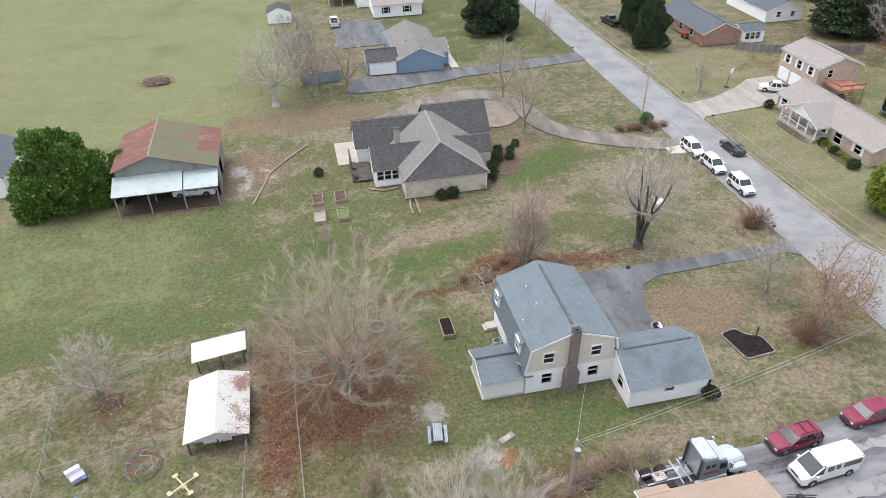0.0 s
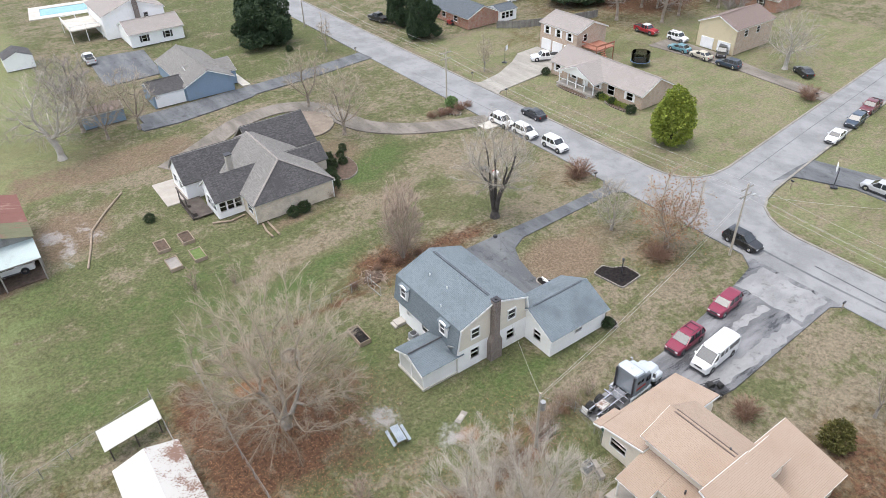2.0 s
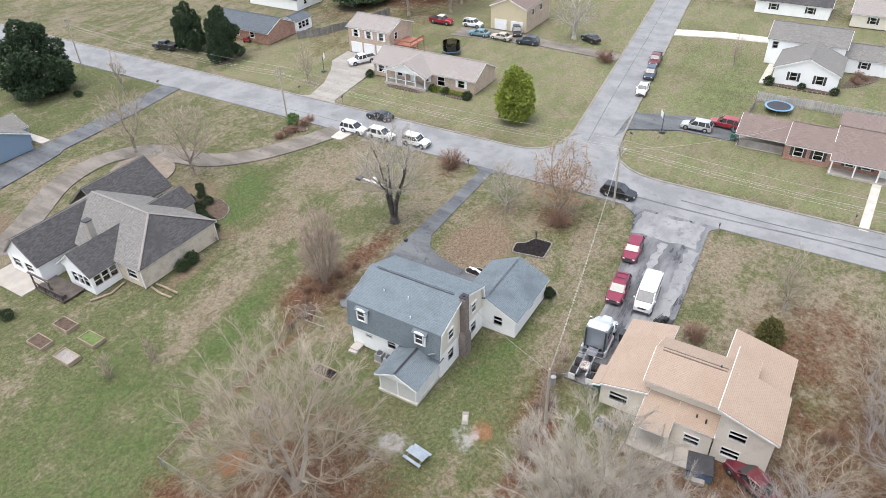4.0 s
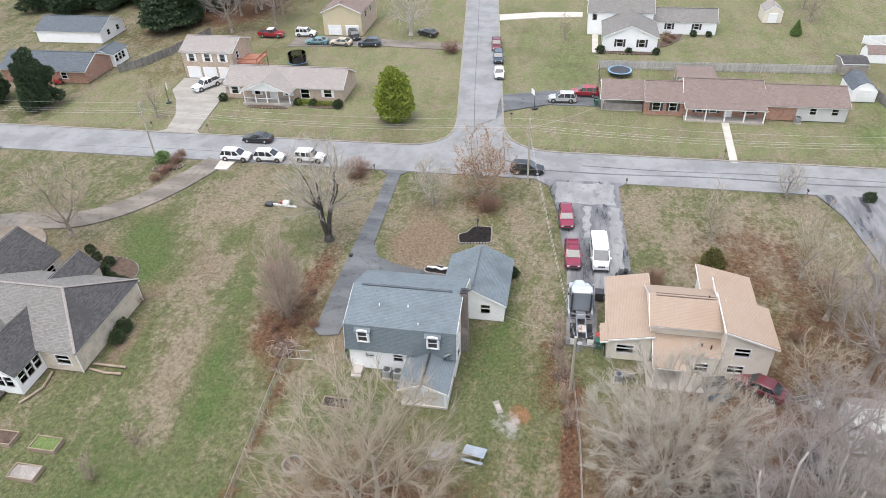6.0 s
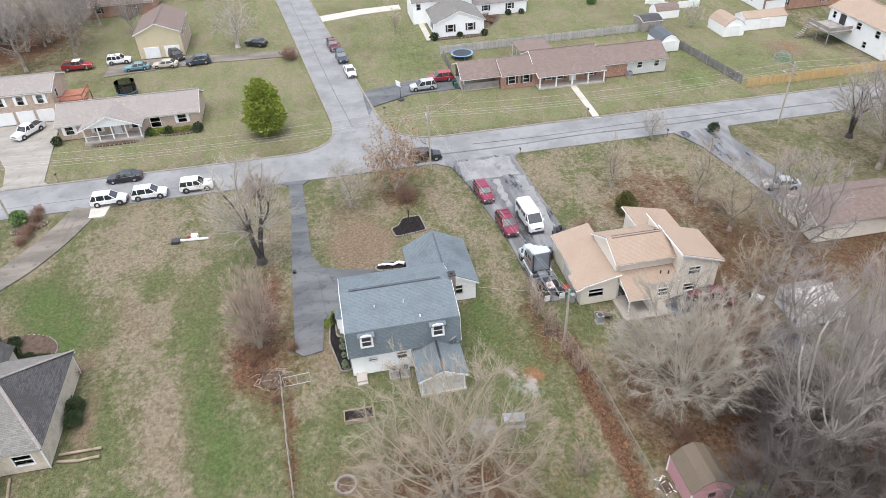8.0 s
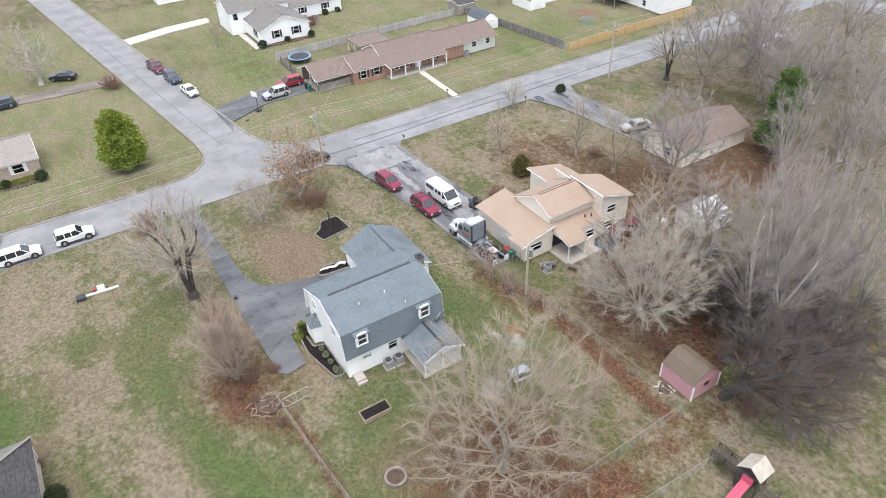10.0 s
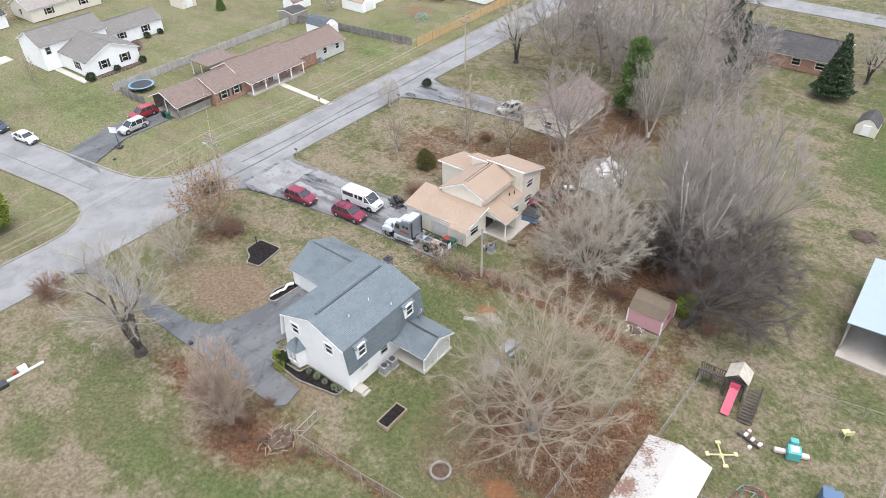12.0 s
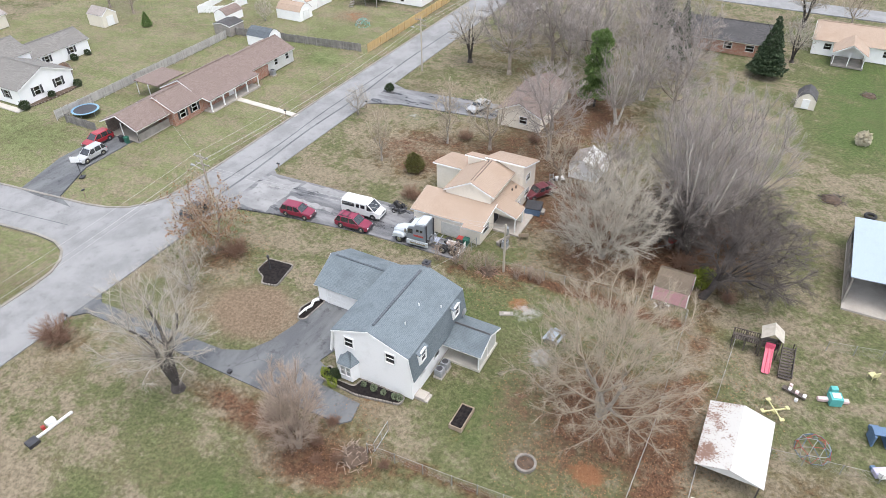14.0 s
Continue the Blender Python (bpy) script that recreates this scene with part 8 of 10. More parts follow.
    for s in (-1, 1):
        for a, b, z0, z1 in ((1.15, 1.75, 1.85, 2.45), (0.3, 0.65, 2.25, 2.6), (-0.2, 0.15, 2.25, 2.6)):
            bm = bmn(); box(bm, a, b, s * 1.1, s * 1.165, z0, z1); part("side_window", bm, "carglass", e)
        for z0, z1, c in ((1.55, 1.8, "red_paint"), (1.25, 1.45, P["teal"])):
            bm = bmn(); box(bm, -0.3, 1.0, s * 1.165, s * 1.192, z0, z1); part("stripe", bm, c, e)
    bm = bmn(); box(bm, -4.0, -2.9, -0.42, 0.42, 1.0, 1.16, 0.04); part("fifth_wheel", bm, "rusted_white", e)
    for x in (-1.2, -1.9):
        bm = bmn(); box(bm, x - 0.06, x + 0.06, -1.15, 1.15, 1.0, 1.1); part("crossmember", bm, "chrome", e)
    bm = bmn(); box(bm, -1.95, -0.75, -0.4, 0.4, 1.0, 1.06); part("deck_plate", bm, "chrome", e)
    bm = bmn(); rod(bm, (0.1, 0, 3.45), (0.1, 0, 3.6), 0.13, 0.13, 10); part("roof_vent", bm, "white_paint", e)
    e.matrix_basis = pose(27.2, 29.75, 0.045, 0, 0, 3)
    return e


semi_truck()


def motorbike_trailer():
    e = thing("utility_trailer", "small dark trailer with machinery on it", "trailer")
    bm = bmn(); box(bm, -1.1, 1.1, -0.7, 0.7, 0.4, 0.5); part("bed", bm, "dark_paint", e)
    for s in (-1, 1):
        wheel(e, 0, s * 0.82, 0.3, 0.2, s)
        bm = bmn(); box(bm, -1.1, 1.1, s * 0.7 - 0.03, s * 0.7 + 0.03, 0.7, 0.76); part("rail", bm, "dark_paint", e)
    for x, y, r in ((-0.5, 0.1, 0.3), (0.3, -0.2, 0.35), (0.6, 0.3, 0.22)):
        bm = bmn(); rod(bm, (x, y - 0.2, 0.5 + r), (x, y + 0.2, 0.5 + r), r, r, 12); part("machine", bm, "rubber", e)
    bm = bmn(); rod(bm, (1.1, 0, 0.42), (2.2, 0, 0.4), 0.05, 0.05, 6); part("drawbar", bm, "dark_paint", e)
    e.matrix_basis = pose(33.9, 25.0, 0.045, 0, 0, 165)


motorbike_trailer()


# ---- poles and wires ----
def utility_pole(x, y, h, label, arm=True, lamp=False, can=False, rz=0):
    e = thing("utility_pole", label, "utility pole", group="poles along the street" if arm else "")
    bm = bmn(); rod(bm, (0, 0, -0.2), (0, 0, h), 0.15, 0.1, 10); part("pole", bm, "pole_wood", e)
    if arm:
        for z in (h - 0.5, h - 1.5):
            bm = bmn(); box(bm, -1.1, 1.1, -0.06, 0.06, z - 0.06, z + 0.06); a = part("crossarm", bm, "weathered_wood", e)
            for k in (-1.0, -0.4, 0.4, 1.0):
                bm = bmn(); rod(bm, (k, 0, z + 0.06), (k, 0, z + 0.22), 0.05, 0.035, 8); part("insulator", bm, "galv", a)
    if can:
        bm = bmn(); rod(bm, (0.0, -0.38, h - 1.6), (0.0, -0.38, h - 0.7), 0.24, 0.24, 12); part("transformer", bm, "galv", e)
    if lamp:
        bm = bmn(); rod(bm, (0, 0, h - 2.4), (1.6, 0, h - 2.0), 0.035, 0.03, 6); l = part("lamp_arm", bm, "galv", e)
        bm = bmn(); box(bm, 1.5, 2.1, -0.14, 0.14, h - 2.1, h - 1.95, 0.03); part("lamp_head", bm, "galv", l)
    e.matrix_basis = pose(x, y, 0, 0, 0, rz)
    return e


POLES = [(53.4, 93.7, 9.8), (54.0, 37.4, 9.6), (53.6, -16.9, 9.9), (54.2, 150.0, 9.8), (54.0, -75.0, 9.9)]
for k, (x, y, h) in enumerate(POLES):
    utility_pole(x, y, h, "weathered wooden utility pole with crossarms" if k != 1 else "wooden utility pole with a street lamp", True, k in (1, 2))
utility_pole(16.5, 30.4, 6.7, "short wooden pole with a meter can in the back yard", False, False, True)


def wire(name, a, b, sag, r=0.011, label="thin overhead power line"):
    cu = bpy.data.curves.new(name, "CURVE")
    cu.dimensions, cu.bevel_depth, cu.bevel_resolution = "3D", r, 0
    sp = cu.splines.new("POLY")
    n = 16
    sp.points.add(n)
    for i in range(n + 1):
        t = i / n
        p = Vector(a).lerp(Vector(b), t)
        sp.points[i].co = (p.x, p.y, p.z - sag * 4 * t * (1 - t), 1)
    me_ob = new("tmp", cu)
    me = bpy.data.meshes.new_from_object(me_ob)
    bpy.data.objects.remove(me_ob)
    me.materials.append(M["wire"])
    return tagged(new(name, me), label, "power line", "overhead power lines")


line = [POLES[3], POLES[0], POLES[1], POLES[2], POLES[4]]
for (xa, ya, ha), (xb, yb, hb) in zip(line, line[1:]):
    for k, z in ((-1.0, 0.5), (1.0, 0.5), (-0.4, 1.5), (0.4, 1.5)):
        wire("power_line", (xa + k, ya, ha - z + 0.2), (xb + k, yb, hb - z + 0.2), 0.9)
wire("power_line", (54.0, 37.4, 8.0), (16.5, 30.4, 6.5), 0.7, label="thin service line to the back yard pole")
wire("power_line", (54.0, 37.4, 7.6), (16.5, 30.4, 6.2), 0.9, label="thin service line to the back yard pole")
wire("power_line", (16.5, 30.4, 6.4), (22.4, 41.4, 4.9), 0.3, label="thin service line to the gambrel house")
wire("power_line", (16.5, 30.4, 6.4), (22.0, 27.4, 3.0), 0.3, label="thin service line to the split-level house")
wire("power_line", (54.0, 37.4, 8.4), (81.0, 20.4, 4.0), 0.8, label="thin service line over the side street")


# ---- fences ----
def chain_fence(pts, label, h=1.2, step=2.6, post_m="galv", mesh=True, w=0.05):
    e = thing("chain_link_fence", label, "fence", (pts[0][0], pts[0][1], 0), group="yard fences")
    ox, oy = pts[0]
    pm = None
    v, f = [], []

    def strip(a, b, r):
        d = (b - a).normalized()
        s = d.orthogonal().normalized() * r
        t = d.cross(s)
        k = len(v)
        for p in (a, b):
            for q in (s, -0.5 * s + 0.87 * t, -0.5 * s - 0.87 * t): v.append(tuple(p + q))
        for i in range(3): f.append((k + i, k + (i + 1) % 3, k + 3 + (i + 1) % 3, k + 3 + i))
    for (xa, ya), (xb, yb) in zip(pts, pts[1:]):
        a, b = Vector((xa - ox, ya - oy, 0)), Vector((xb - ox, yb - oy, 0))
        n = max(1, round((b - a).length / step))
        for i in range(n + (1 if (xb, yb) == pts[-1] else 0)):
            p = a.lerp(b, i / n)
            if pm is None:
                bm = bmn(); rod(bm, (0, 0, -0.1), (0, 0, h + 0.05), w * 0.75, w * 0.75, 6)
                pm = part("fence_post", bm, post_m, e)
                pm.matrix_basis = pose(p.x, p.y, 0)
            else:
                again(pm, "fence_post", e, p.x, p.y, 0)
        bm = bmn(); rod(bm, a + Vector((0, 0, h)), b + Vector((0, 0, h)), 0.017, 0.017, 6); part("top_rail", bm, "fence_wire", e)
        if mesh:
            m = int((b - a).length / 0.22)
            for i in range(m):
                p, q = a.lerp(b, i / m), a.lerp(b, min(1, (i + 5) / m))
                strip(p + Vector((0, 0, 0.03)), q + Vector((0, 0, h)), 0.004)
                strip(p + Vector((0, 0, h)), q + Vector((0, 0, 0.03)), 0.004)
    if v:
        o = new("wire_mesh", stuff_mesh("wire_mesh", v, f, "fence_wire"))
        o.parent = e
    return e


chain_fence([(17.0, 58.8), (9.0, 58.3), (4.5, 57.9), (-4.2, 57.2)], "low wire fence along brush at the lawn's edge")
chain_fence([(-4.2, 57.0), (-4.5, 44.6), (-4.1, 28.9)], "wire fence among fallen leaves behind the big tree")
chain_fence([(18.8, 30.4), (9.4, 29.4), (-4.0, 28.8)], "wire fence with leaves along its foot")
chain_fence([(-8.8, 56.5), (-8.7, 44.2), (-9.2, 30.5)], "wire fence beside the white carport")
chain_fence([(-8.9, 44.4), (-16.7, 42.9), (-25.4, 41.4), (-25.4, 30.0)], "wire fence across the play yard")
chain_fence([(-25.4, 41.5), (-26.3, 51.0), (-14.0, 54.2), (-8.9, 55.6)], "wire fence round the sapling's corner")
chain_fence([(-25.6, 41.3), (-36.0, 37.5)], "wire fence running out to the field")
chain_fence([(-17.6, 27.2), (-30.0, 24.6)], "wire fence by the pole barn")
chain_fence([(22.0, 31.2), (21.6, 28.4), (21.4, 27.4)], "wire fence behind the truck")


def board_fence(pts, label, material, h=1.8, bw=0.15, gap=0.03, cap=300):
    e = thing("board_fence", label, "fence", (pts[0][0], pts[0][1], 0), group="board fences")
    ox, oy = pts[0]
    bm = bmn(); box(bm, -bw / 2, bw / 2, -0.015, 0.015, 0.04, h, 0)
    board, first = None, True
    rnd = random.Random(5)
    pm = None
    count = 0
    for (xa, ya), (xb, yb) in zip(pts, pts[1:]):
        a, b = Vector((xa - ox, ya - oy, 0)), Vector((xb - ox, yb - oy, 0))
        L = (b - a).length
        ang = math.degrees(math.atan2(b.y - a.y, b.x - a.x))
        n = int(L / (bw + gap))
        for i in range(n):
            p = a.lerp(b, (i + 0.5) / n)
            z = rnd.uniform(-0.06, 0.03)
            if board is None:
                board = part("board", bm, material, e)
                board.matrix_basis = pose(p.x, p.y, z, 0, 0, ang)
            else:
                again(board, "board", e, p.x, p.y, z, ang)
            count += 1
        for i in range(int(L / 2.4) + 1):
            p = a.lerp(b, min(1, i * 2.4 / L))
            if pm is None:
                b2 = bmn(); box(b2, -0.06, 0.06, -0.13, -0.02, -0.1, h + 0.06); pm = part("fence_post", b2, material, e); pm.matrix_basis = pose(p.x, p.y, 0, 0, 0, ang)
            else:
                again(pm, "fence_post", e, p.x, p.y, 0, ang)
        for z in (0.4, h - 0.35):
            bm2 = bmn(); box(bm2, 0, L, -0.06, -0.017, z, z + 0.09); r = part("rail", bm2, material, e)
            r.matrix_basis = pose(a.x, a.y, 0, 0, 0, ang)
    return e


M["old_boards"] = mat("old_boards", (0.2, 0.19, 0.18), (0.32, 0.3, 0.28), 1.0, 12, 0.95, bump=0.2, per=0.5)
M["new_boards"] = mat("new_boards", (0.62, 0.45, 0.22), (0.54, 0.38, 0.18), 1.0, 12, 0.85, bump=0.2, per=0.3)
M["pale_boards"] = mat("pale_boards", (0.42, 0.4, 0.37), (0.52, 0.5, 0.47), 1.0, 12, 0.9, bump=0.2, per=0.4)
board_fence([(97.3, 27.6), (98.0, -13.7)], "long grey board fence behind the ranch house", "pale_boards", 1.6, 0.22, 0.02)
board_fence([(101.6, -15.4), (86, -17.6), (68.8, -19.7)], "weathered grey board fence across the lawns", "old_boards", 1.6, 0.22, 0.03)
board_fence([(67.3, -19.6), (67.4, -55.0)], "new yellow board fence along the street", "new_boards", 1.8, 0.22, 0.01)
board_fence([(95.0, 27.4), (88.0, 27.4)], "old board fence by the carport", "old_boards", 1.5, 0.2, 0.03)
board_fence([(114.6, -23.0), (109.2, -26.0), (109.2, -33.0), (116, -33.5), (114.6, -23.0)], "white board enclosure on the far lawn", "white_paint", 1.5, 0.25, 0.02)
board_fence([(87.0, 120.6), (91, 117.6), (97, 115.2), (110, 112.0)], "grey board fence behind the brick house", "old_boards", 1.7, 0.25, 0.02)


# ---- garden things ----
def raised_bed(x, y, lx, ly, fill, label, z=0.4, name="raised_bed"):
    e = thing(name, label, "planter", group="raised garden beds" if name == "raised_bed" else "")
    for x0, x1, y0, y1 in ((-lx / 2, lx / 2, -ly / 2, -ly / 2 + 0.09), (-lx / 2, lx / 2, ly / 2 - 0.09, ly / 2), (-lx / 2, -lx / 2 + 0.09, -ly / 2 + 0.092, ly / 2 - 0.092), (lx / 2 - 0.09, lx / 2, -ly / 2 + 0.092, ly / 2 - 0.092)):
        for k in (0, 1):
            bm = bmn(); box(bm, x0, x1, y0, y1, -0.1 + k * (z + 0.1) / 2, -0.1 + (k + 1) * (z + 0.1) / 2 - 0.008, 0.012); part("board", bm, "wood", e)
    bm = bmn()
    bmesh.ops.create_grid(bm, x_segments=10, y_segments=14, size=0.5, matrix=Matrix.LocRotScale((0, 0, z - 0.12), None, (lx - 0.2, ly - 0.2, 1)))
    r = random.Random(int(x * 10 + y))
    for v in bm.verts: v.co.z += r.uniform(-0.04, 0.05)
    part("soil", bm, fill, e)
    e.matrix_basis = pose(x, y, 0)
    return e


M["green_fill"] = mat("green_fill", (0.09, 0.14, 0.04), (0.16, 0.2, 0.07), 3, 15, 1.0, bump=0.5)
raised_bed(-0.05, 81.0, 1.5, 2.6, "soil", "timber raised bed with dark soil and stalks")
raised_bed(3.0, 81.0, 1.5, 2.6, "soil", "timber raised bed with dark soil and netting")
raised_bed(-0.05, 76.4, 1.5, 2.6, "weathered_wood", "timber raised bed with pale dry soil")
raised_bed(2.95, 76.5, 1.5, 2.6, "green_fill", "timber raised bed with green growth")
raised_bed(11.3, 51.8, 1.3, 2.8, "mulch", "timber planter with dark soil on the lawn", 0.45, "planter_box")


def edged_bed(name, cx, cy, rx, ry, fill, label, stones=34, rot=0.0, lift=0.08, cut=None):
    e = thing(name, label, "flower bed")
    poly = []
    for i in range(stones):
        a = 2 * math.pi * i / stones
        k = 1 + 0.1 * math.sin(2 * a + 1) + (cut or 0) * max(0, math.cos(a - 2.2)) ** 6
        poly.append((rx * k * math.cos(a), ry * k * math.sin(a)))
    bm = bmn(); prism(bm, poly, "z", -0.2, lift); part("bed", bm, fill, e)
    bm = bmn(); box(bm, -0.12, 0.12, -0.06, 0.06, -0.1, 0.11, 0.02)
    st = None
    for i, (x, y) in enumerate(poly):
        a = math.degrees(math.atan2(y, x)) + 90
        if st is None:
            st = part("edging_stone", bm, "stone_edge", e); moved(st, x, y, 0, a)
        else:
            again(st, "edging_stone", e, x, y, 0, a)
    e.matrix_basis = pose(cx, cy, 0, 0, 0, rot)
    return e


M["gravel"] = mat("gravel", (0.17, 0.135, 0.105), (0.27, 0.225, 0.18), 0.7, 14, 1.0, bump=0.4)
M["stone_edge"] = mat("stone_edge", (0.2, 0.18, 0.155), (0.34, 0.31, 0.275), 2, 15, 0.9, bump=0.3, per=0.4)
def shaped_bed(name, corners, label, bend=0.35):
    """A mulch bed with rounded corners and a ring of edging stones."""
    cx, cy = sum(p[0] for p in corners) / len(corners), sum(p[1] for p in corners) / len(corners)
    e = thing(name, label, "flower bed")
    ring_pts = []
    n = len(corners)
    for i, p in enumerate(corners):
        p, q, o = Vector(p), Vector(corners[(i + 1) % n]), Vector(corners[i - 1])
        a, b = p + (o - p).normalized() * bend, p + (q - p).normalized() * bend
        ring_pts += [a, (a + b + 2 * p) / 4, b]
    poly = [(p.x - cx, p.y - cy) for p in ring_pts]
    bm = bmn(); prism(bm, poly, "z", -0.2, 0.08); part("bed", bm, "mulch", e)
    bm = bmn(); box(bm, -0.15, 0.15, -0.08, 0.08, -0.1, 0.13, 0.02)
    st = None
    for i, (x, y) in enumerate(poly):
        u, v = poly[(i + 1) % len(poly)]
        d = math.hypot(u - x, v - y)
        for k in range(max(1, int(d / 0.34))):
            t = (k + 0.5) / max(1, int(d / 0.34))
            a = math.degrees(math.atan2(v - y, u - x))
            if st is None:
                st = part("edging_stone", bm, "stone_edge", e); moved(st, x + (u - x) * t, y + (v - y) * t, 0, a)
            else:
                again(st, "edging_stone", e, x + (u - x) * t, y + (v - y) * t, 0, a)
    e.matrix_basis = pose(cx, cy, 0)
    return e, cx, cy


e, bx, by = shaped_bed("mulch_bed", [(38.4, 44.6), (40.3, 45.0), (40.8, 44.0), (42.3, 43.3), (42.4, 41.0), (39.0, 40.7)], "black mulch bed with stone edging and a black lamp post")
lp = thing("lamp_post", "short black garden lamp post in a mulch bed", "lamp post", (40.9, 42.6, 0))
bm = bmn(); rod(bm, (0, 0, -0.05), (0, 0, 1.75), 0.075, 0.06, 10); part("post", bm, "dark_paint", lp)
bm = bmn(); rod(bm, (0, 0, 1.75), (0, 0, 2.1), 0.1, 0.17, 8); part("lantern", bm, "dark_paint", lp)
bm = bmn(); rod(bm, (0, 0, 2.1), (0, 0, 2.24), 0.2, 0.03, 8); part("cap", bm, "dark_paint", lp)
e, bx, by = shaped_bed("log_bed", [(32.9, 43.6), (33.7, 46.4), (32.9, 47.9), (32.2, 47.6), (31.9, 44.3)], "black mulch bed with a white driftwood log", 0.25)
bm = bmn()
for a, b, ra, rb_ in (((-0.1, -1.5, 0.25), (0.1, -0.9, 0.42), 0.2, 0.17), ((0.1, -0.9, 0.42), (-0.1, -0.2, 0.3), 0.16, 0.15), ((-0.1, -0.2, 0.3), (0.12, 0.5, 0.38), 0.15, 0.13), ((0.12, 0.5, 0.38), (0.3, 1.5, 0.25), 0.13, 0.1), ((0.1, 0.4, 0.35), (-0.25, 0.9, 0.5), 0.08, 0.05)):
    rod(bm, a, b, ra, rb_, 9)
part("driftwood", bm, "white_paint", e)
edged_bed("corner_bed", 33.6, 37.6, 0.6, 1.0, "mulch", "small black mulch bed at the garage corner", 14)
M["sage"] = leaf_mat("sage", (0.1, 0.13, 0.07), (0.26, 0.3, 0.2), (0.17, 0.2, 0.12))
sage = place(leafy("sage_shrub", 61, "small grey-green shrub beside the front step", [(0, 0, 0.4, 0.3, 0.3, 0.45)], 0.11, 420, "sage", category="bush"), 17.5, 52.5)
shaped_bed("wall_bed", [(17.2, 51.96), (22.0, 51.96), (22.2, 53.1), (25.2, 53.1), (25.4, 51.96), (26.0, 51.96), (26.0, 53.6), (21.6, 53.9), (17.2, 53.0)], "narrow mulch bed along the white wall")
for x, sc in ((18.0, 0.55), (19.2, 0.5), (20.3, 0.62), (21.4, 0.5)):
    copy_at(sage, x, 52.6, 41 * x, sc * 1.6, label="small grey-green shrub in the mulch bed")
copy_at(gold, 24.9, 53.4, 60, 0.7, label="yellow-green shrub beside the bay window")
edged_bed("front_bed", 76.0, 74.8, 0.9, 3.4, "soil", "brick-edged bed under the ranch house windows", 40)
edged_bed("porch_bed", 74.6, 84.6, 0.5, 4.2, "soil", "brick-edged bed before the porch", 44)
edged_bed("white_house_bed", 105.8, 21.6, 0.7, 5.4, "soil", "brick-edged bed along the white house", 44)
edged_bed("wing_bed", 113.5, 13.2, 4.2, 1.3, "soil", "curved bed of brown plants beside the white house", 44, -35)
edged_bed("entry_bed", 27.4, 86.0, 2.6, 4.6, "soil", "broad garden bed of shrubs by the entry", 50)
edged_bed("hedge_bed", 52.2, 91.3, 0.9, 2.4, "soil", "bed of dark shrubs at the drive's mouth", 24, 25)
edged_bed("circle_bed", 30.6, 102.4, 4.2, 5.6, "gravel", "bare bed inside the curved drive", 60, 10, 0.05)
# fire ring
e = thing("fire_ring", "round stone fire ring with ashes", "fire pit")
bm = bmn(); rod(bm, (0, 0, -0.1), (0, 0, 0.06), 0.8, 0.8, 24); part("ash", bm, "soil", e)
bm = bmn(); box(bm, -0.16, 0.16, -0.11, 0.11, -0.05, 0.28, 0.04); st = None
for i in range(16):
    a = 2 * math.pi * i / 16
    if st is None: st = part("ring_stone", bm, "stone_edge", e); moved(st, 0.85, 0, 0, 90)
    else: again(st, "ring_stone", e, 0.85 * math.cos(a), 0.85 * math.sin(a), 0, math.degrees(a) + 90)
e.matrix_basis = pose(4.3, 53.6, 0)


def picnic_table(x, y, rz):
    e = thing("picnic_table", "grey-blue weathered picnic table with benches", "picnic table")
    for k in range(5):
        bm = bmn(); box(bm, -0.95, 0.95, -0.4 + 0.16 * k, -0.26 + 0.16 * k, 0.72, 0.76, 0.008); part("tabletop_board", bm, "table_paint", e)
    for s in (-1, 1):
        for k in range(2):
            bm = bmn(); box(bm, -0.95, 0.95, s * 0.72 - 0.14 + 0.145 * k, s * 0.72 - 0.01 + 0.145 * k, 0.43, 0.47, 0.008); part("bench_board", bm, "table_paint", e)
        bm = bmn(); box(bm, s * 0.7 - 0.03, s * 0.7 + 0.03, -0.85, 0.85, 0.36, 0.43); part("crossbeam", bm, "weathered_wood", e)
        for q in (-1, 1):
            bm = bmn(); rod(bm, (s * 0.7, q * 0.7, -0.05), (s * 0.7, q * 0.25, 0.72), 0.05, 0.05, 6); part("leg", bm, "weathered_wood", e)
    e.matrix_basis = pose(x, y, 0, 0, 0, rz)


M["table_paint"] = mat("table_paint", (0.26, 0.31, 0.37), (0.38, 0.42, 0.46), 1.5, 12, 0.8, bump=0.15)
picnic_table(7.4, 38.3, 82)


M["grey_cabinet"] = mat("grey_cabinet", (0.3, 0.31, 0.32), (0.22, 0.23, 0.24), 2, 14, 0.6, bump=0.05)


def air_unit(x, y, s=0.8, base=-0.1):
    e = thing("air_conditioner", "pale grey outdoor air conditioner unit on a pad", "air conditioner", group="air conditioner units")
    bm = bmn(); box(bm, -s * 0.6, s * 0.6, -s * 0.6, s * 0.6, -0.1, 0.08); part("pad", bm, "concrete", e)
    bm = bmn(); box(bm, -s / 2, s / 2, -s / 2, s / 2, 0.08, 0.95, 0.05); part("cabinet", bm, "grey_cabinet", e)
    bm = bmn(); rod(bm, (0, 0, 0.95), (0, 0, 0.965), s * 0.4, s * 0.4, 20); part("fan_grille", bm, "dark_paint", e)
    for i in range(6):
        bm = bmn(); box(bm, -s / 2 - 0.012, s / 2 + 0.012, -s / 2 - 0.012, s / 2 + 0.012, 0.18 + 0.11 * i, 0.22 + 0.11 * i); part("louvre", bm, "galv", e)
    e.matrix_basis = pose(x, y, 0)


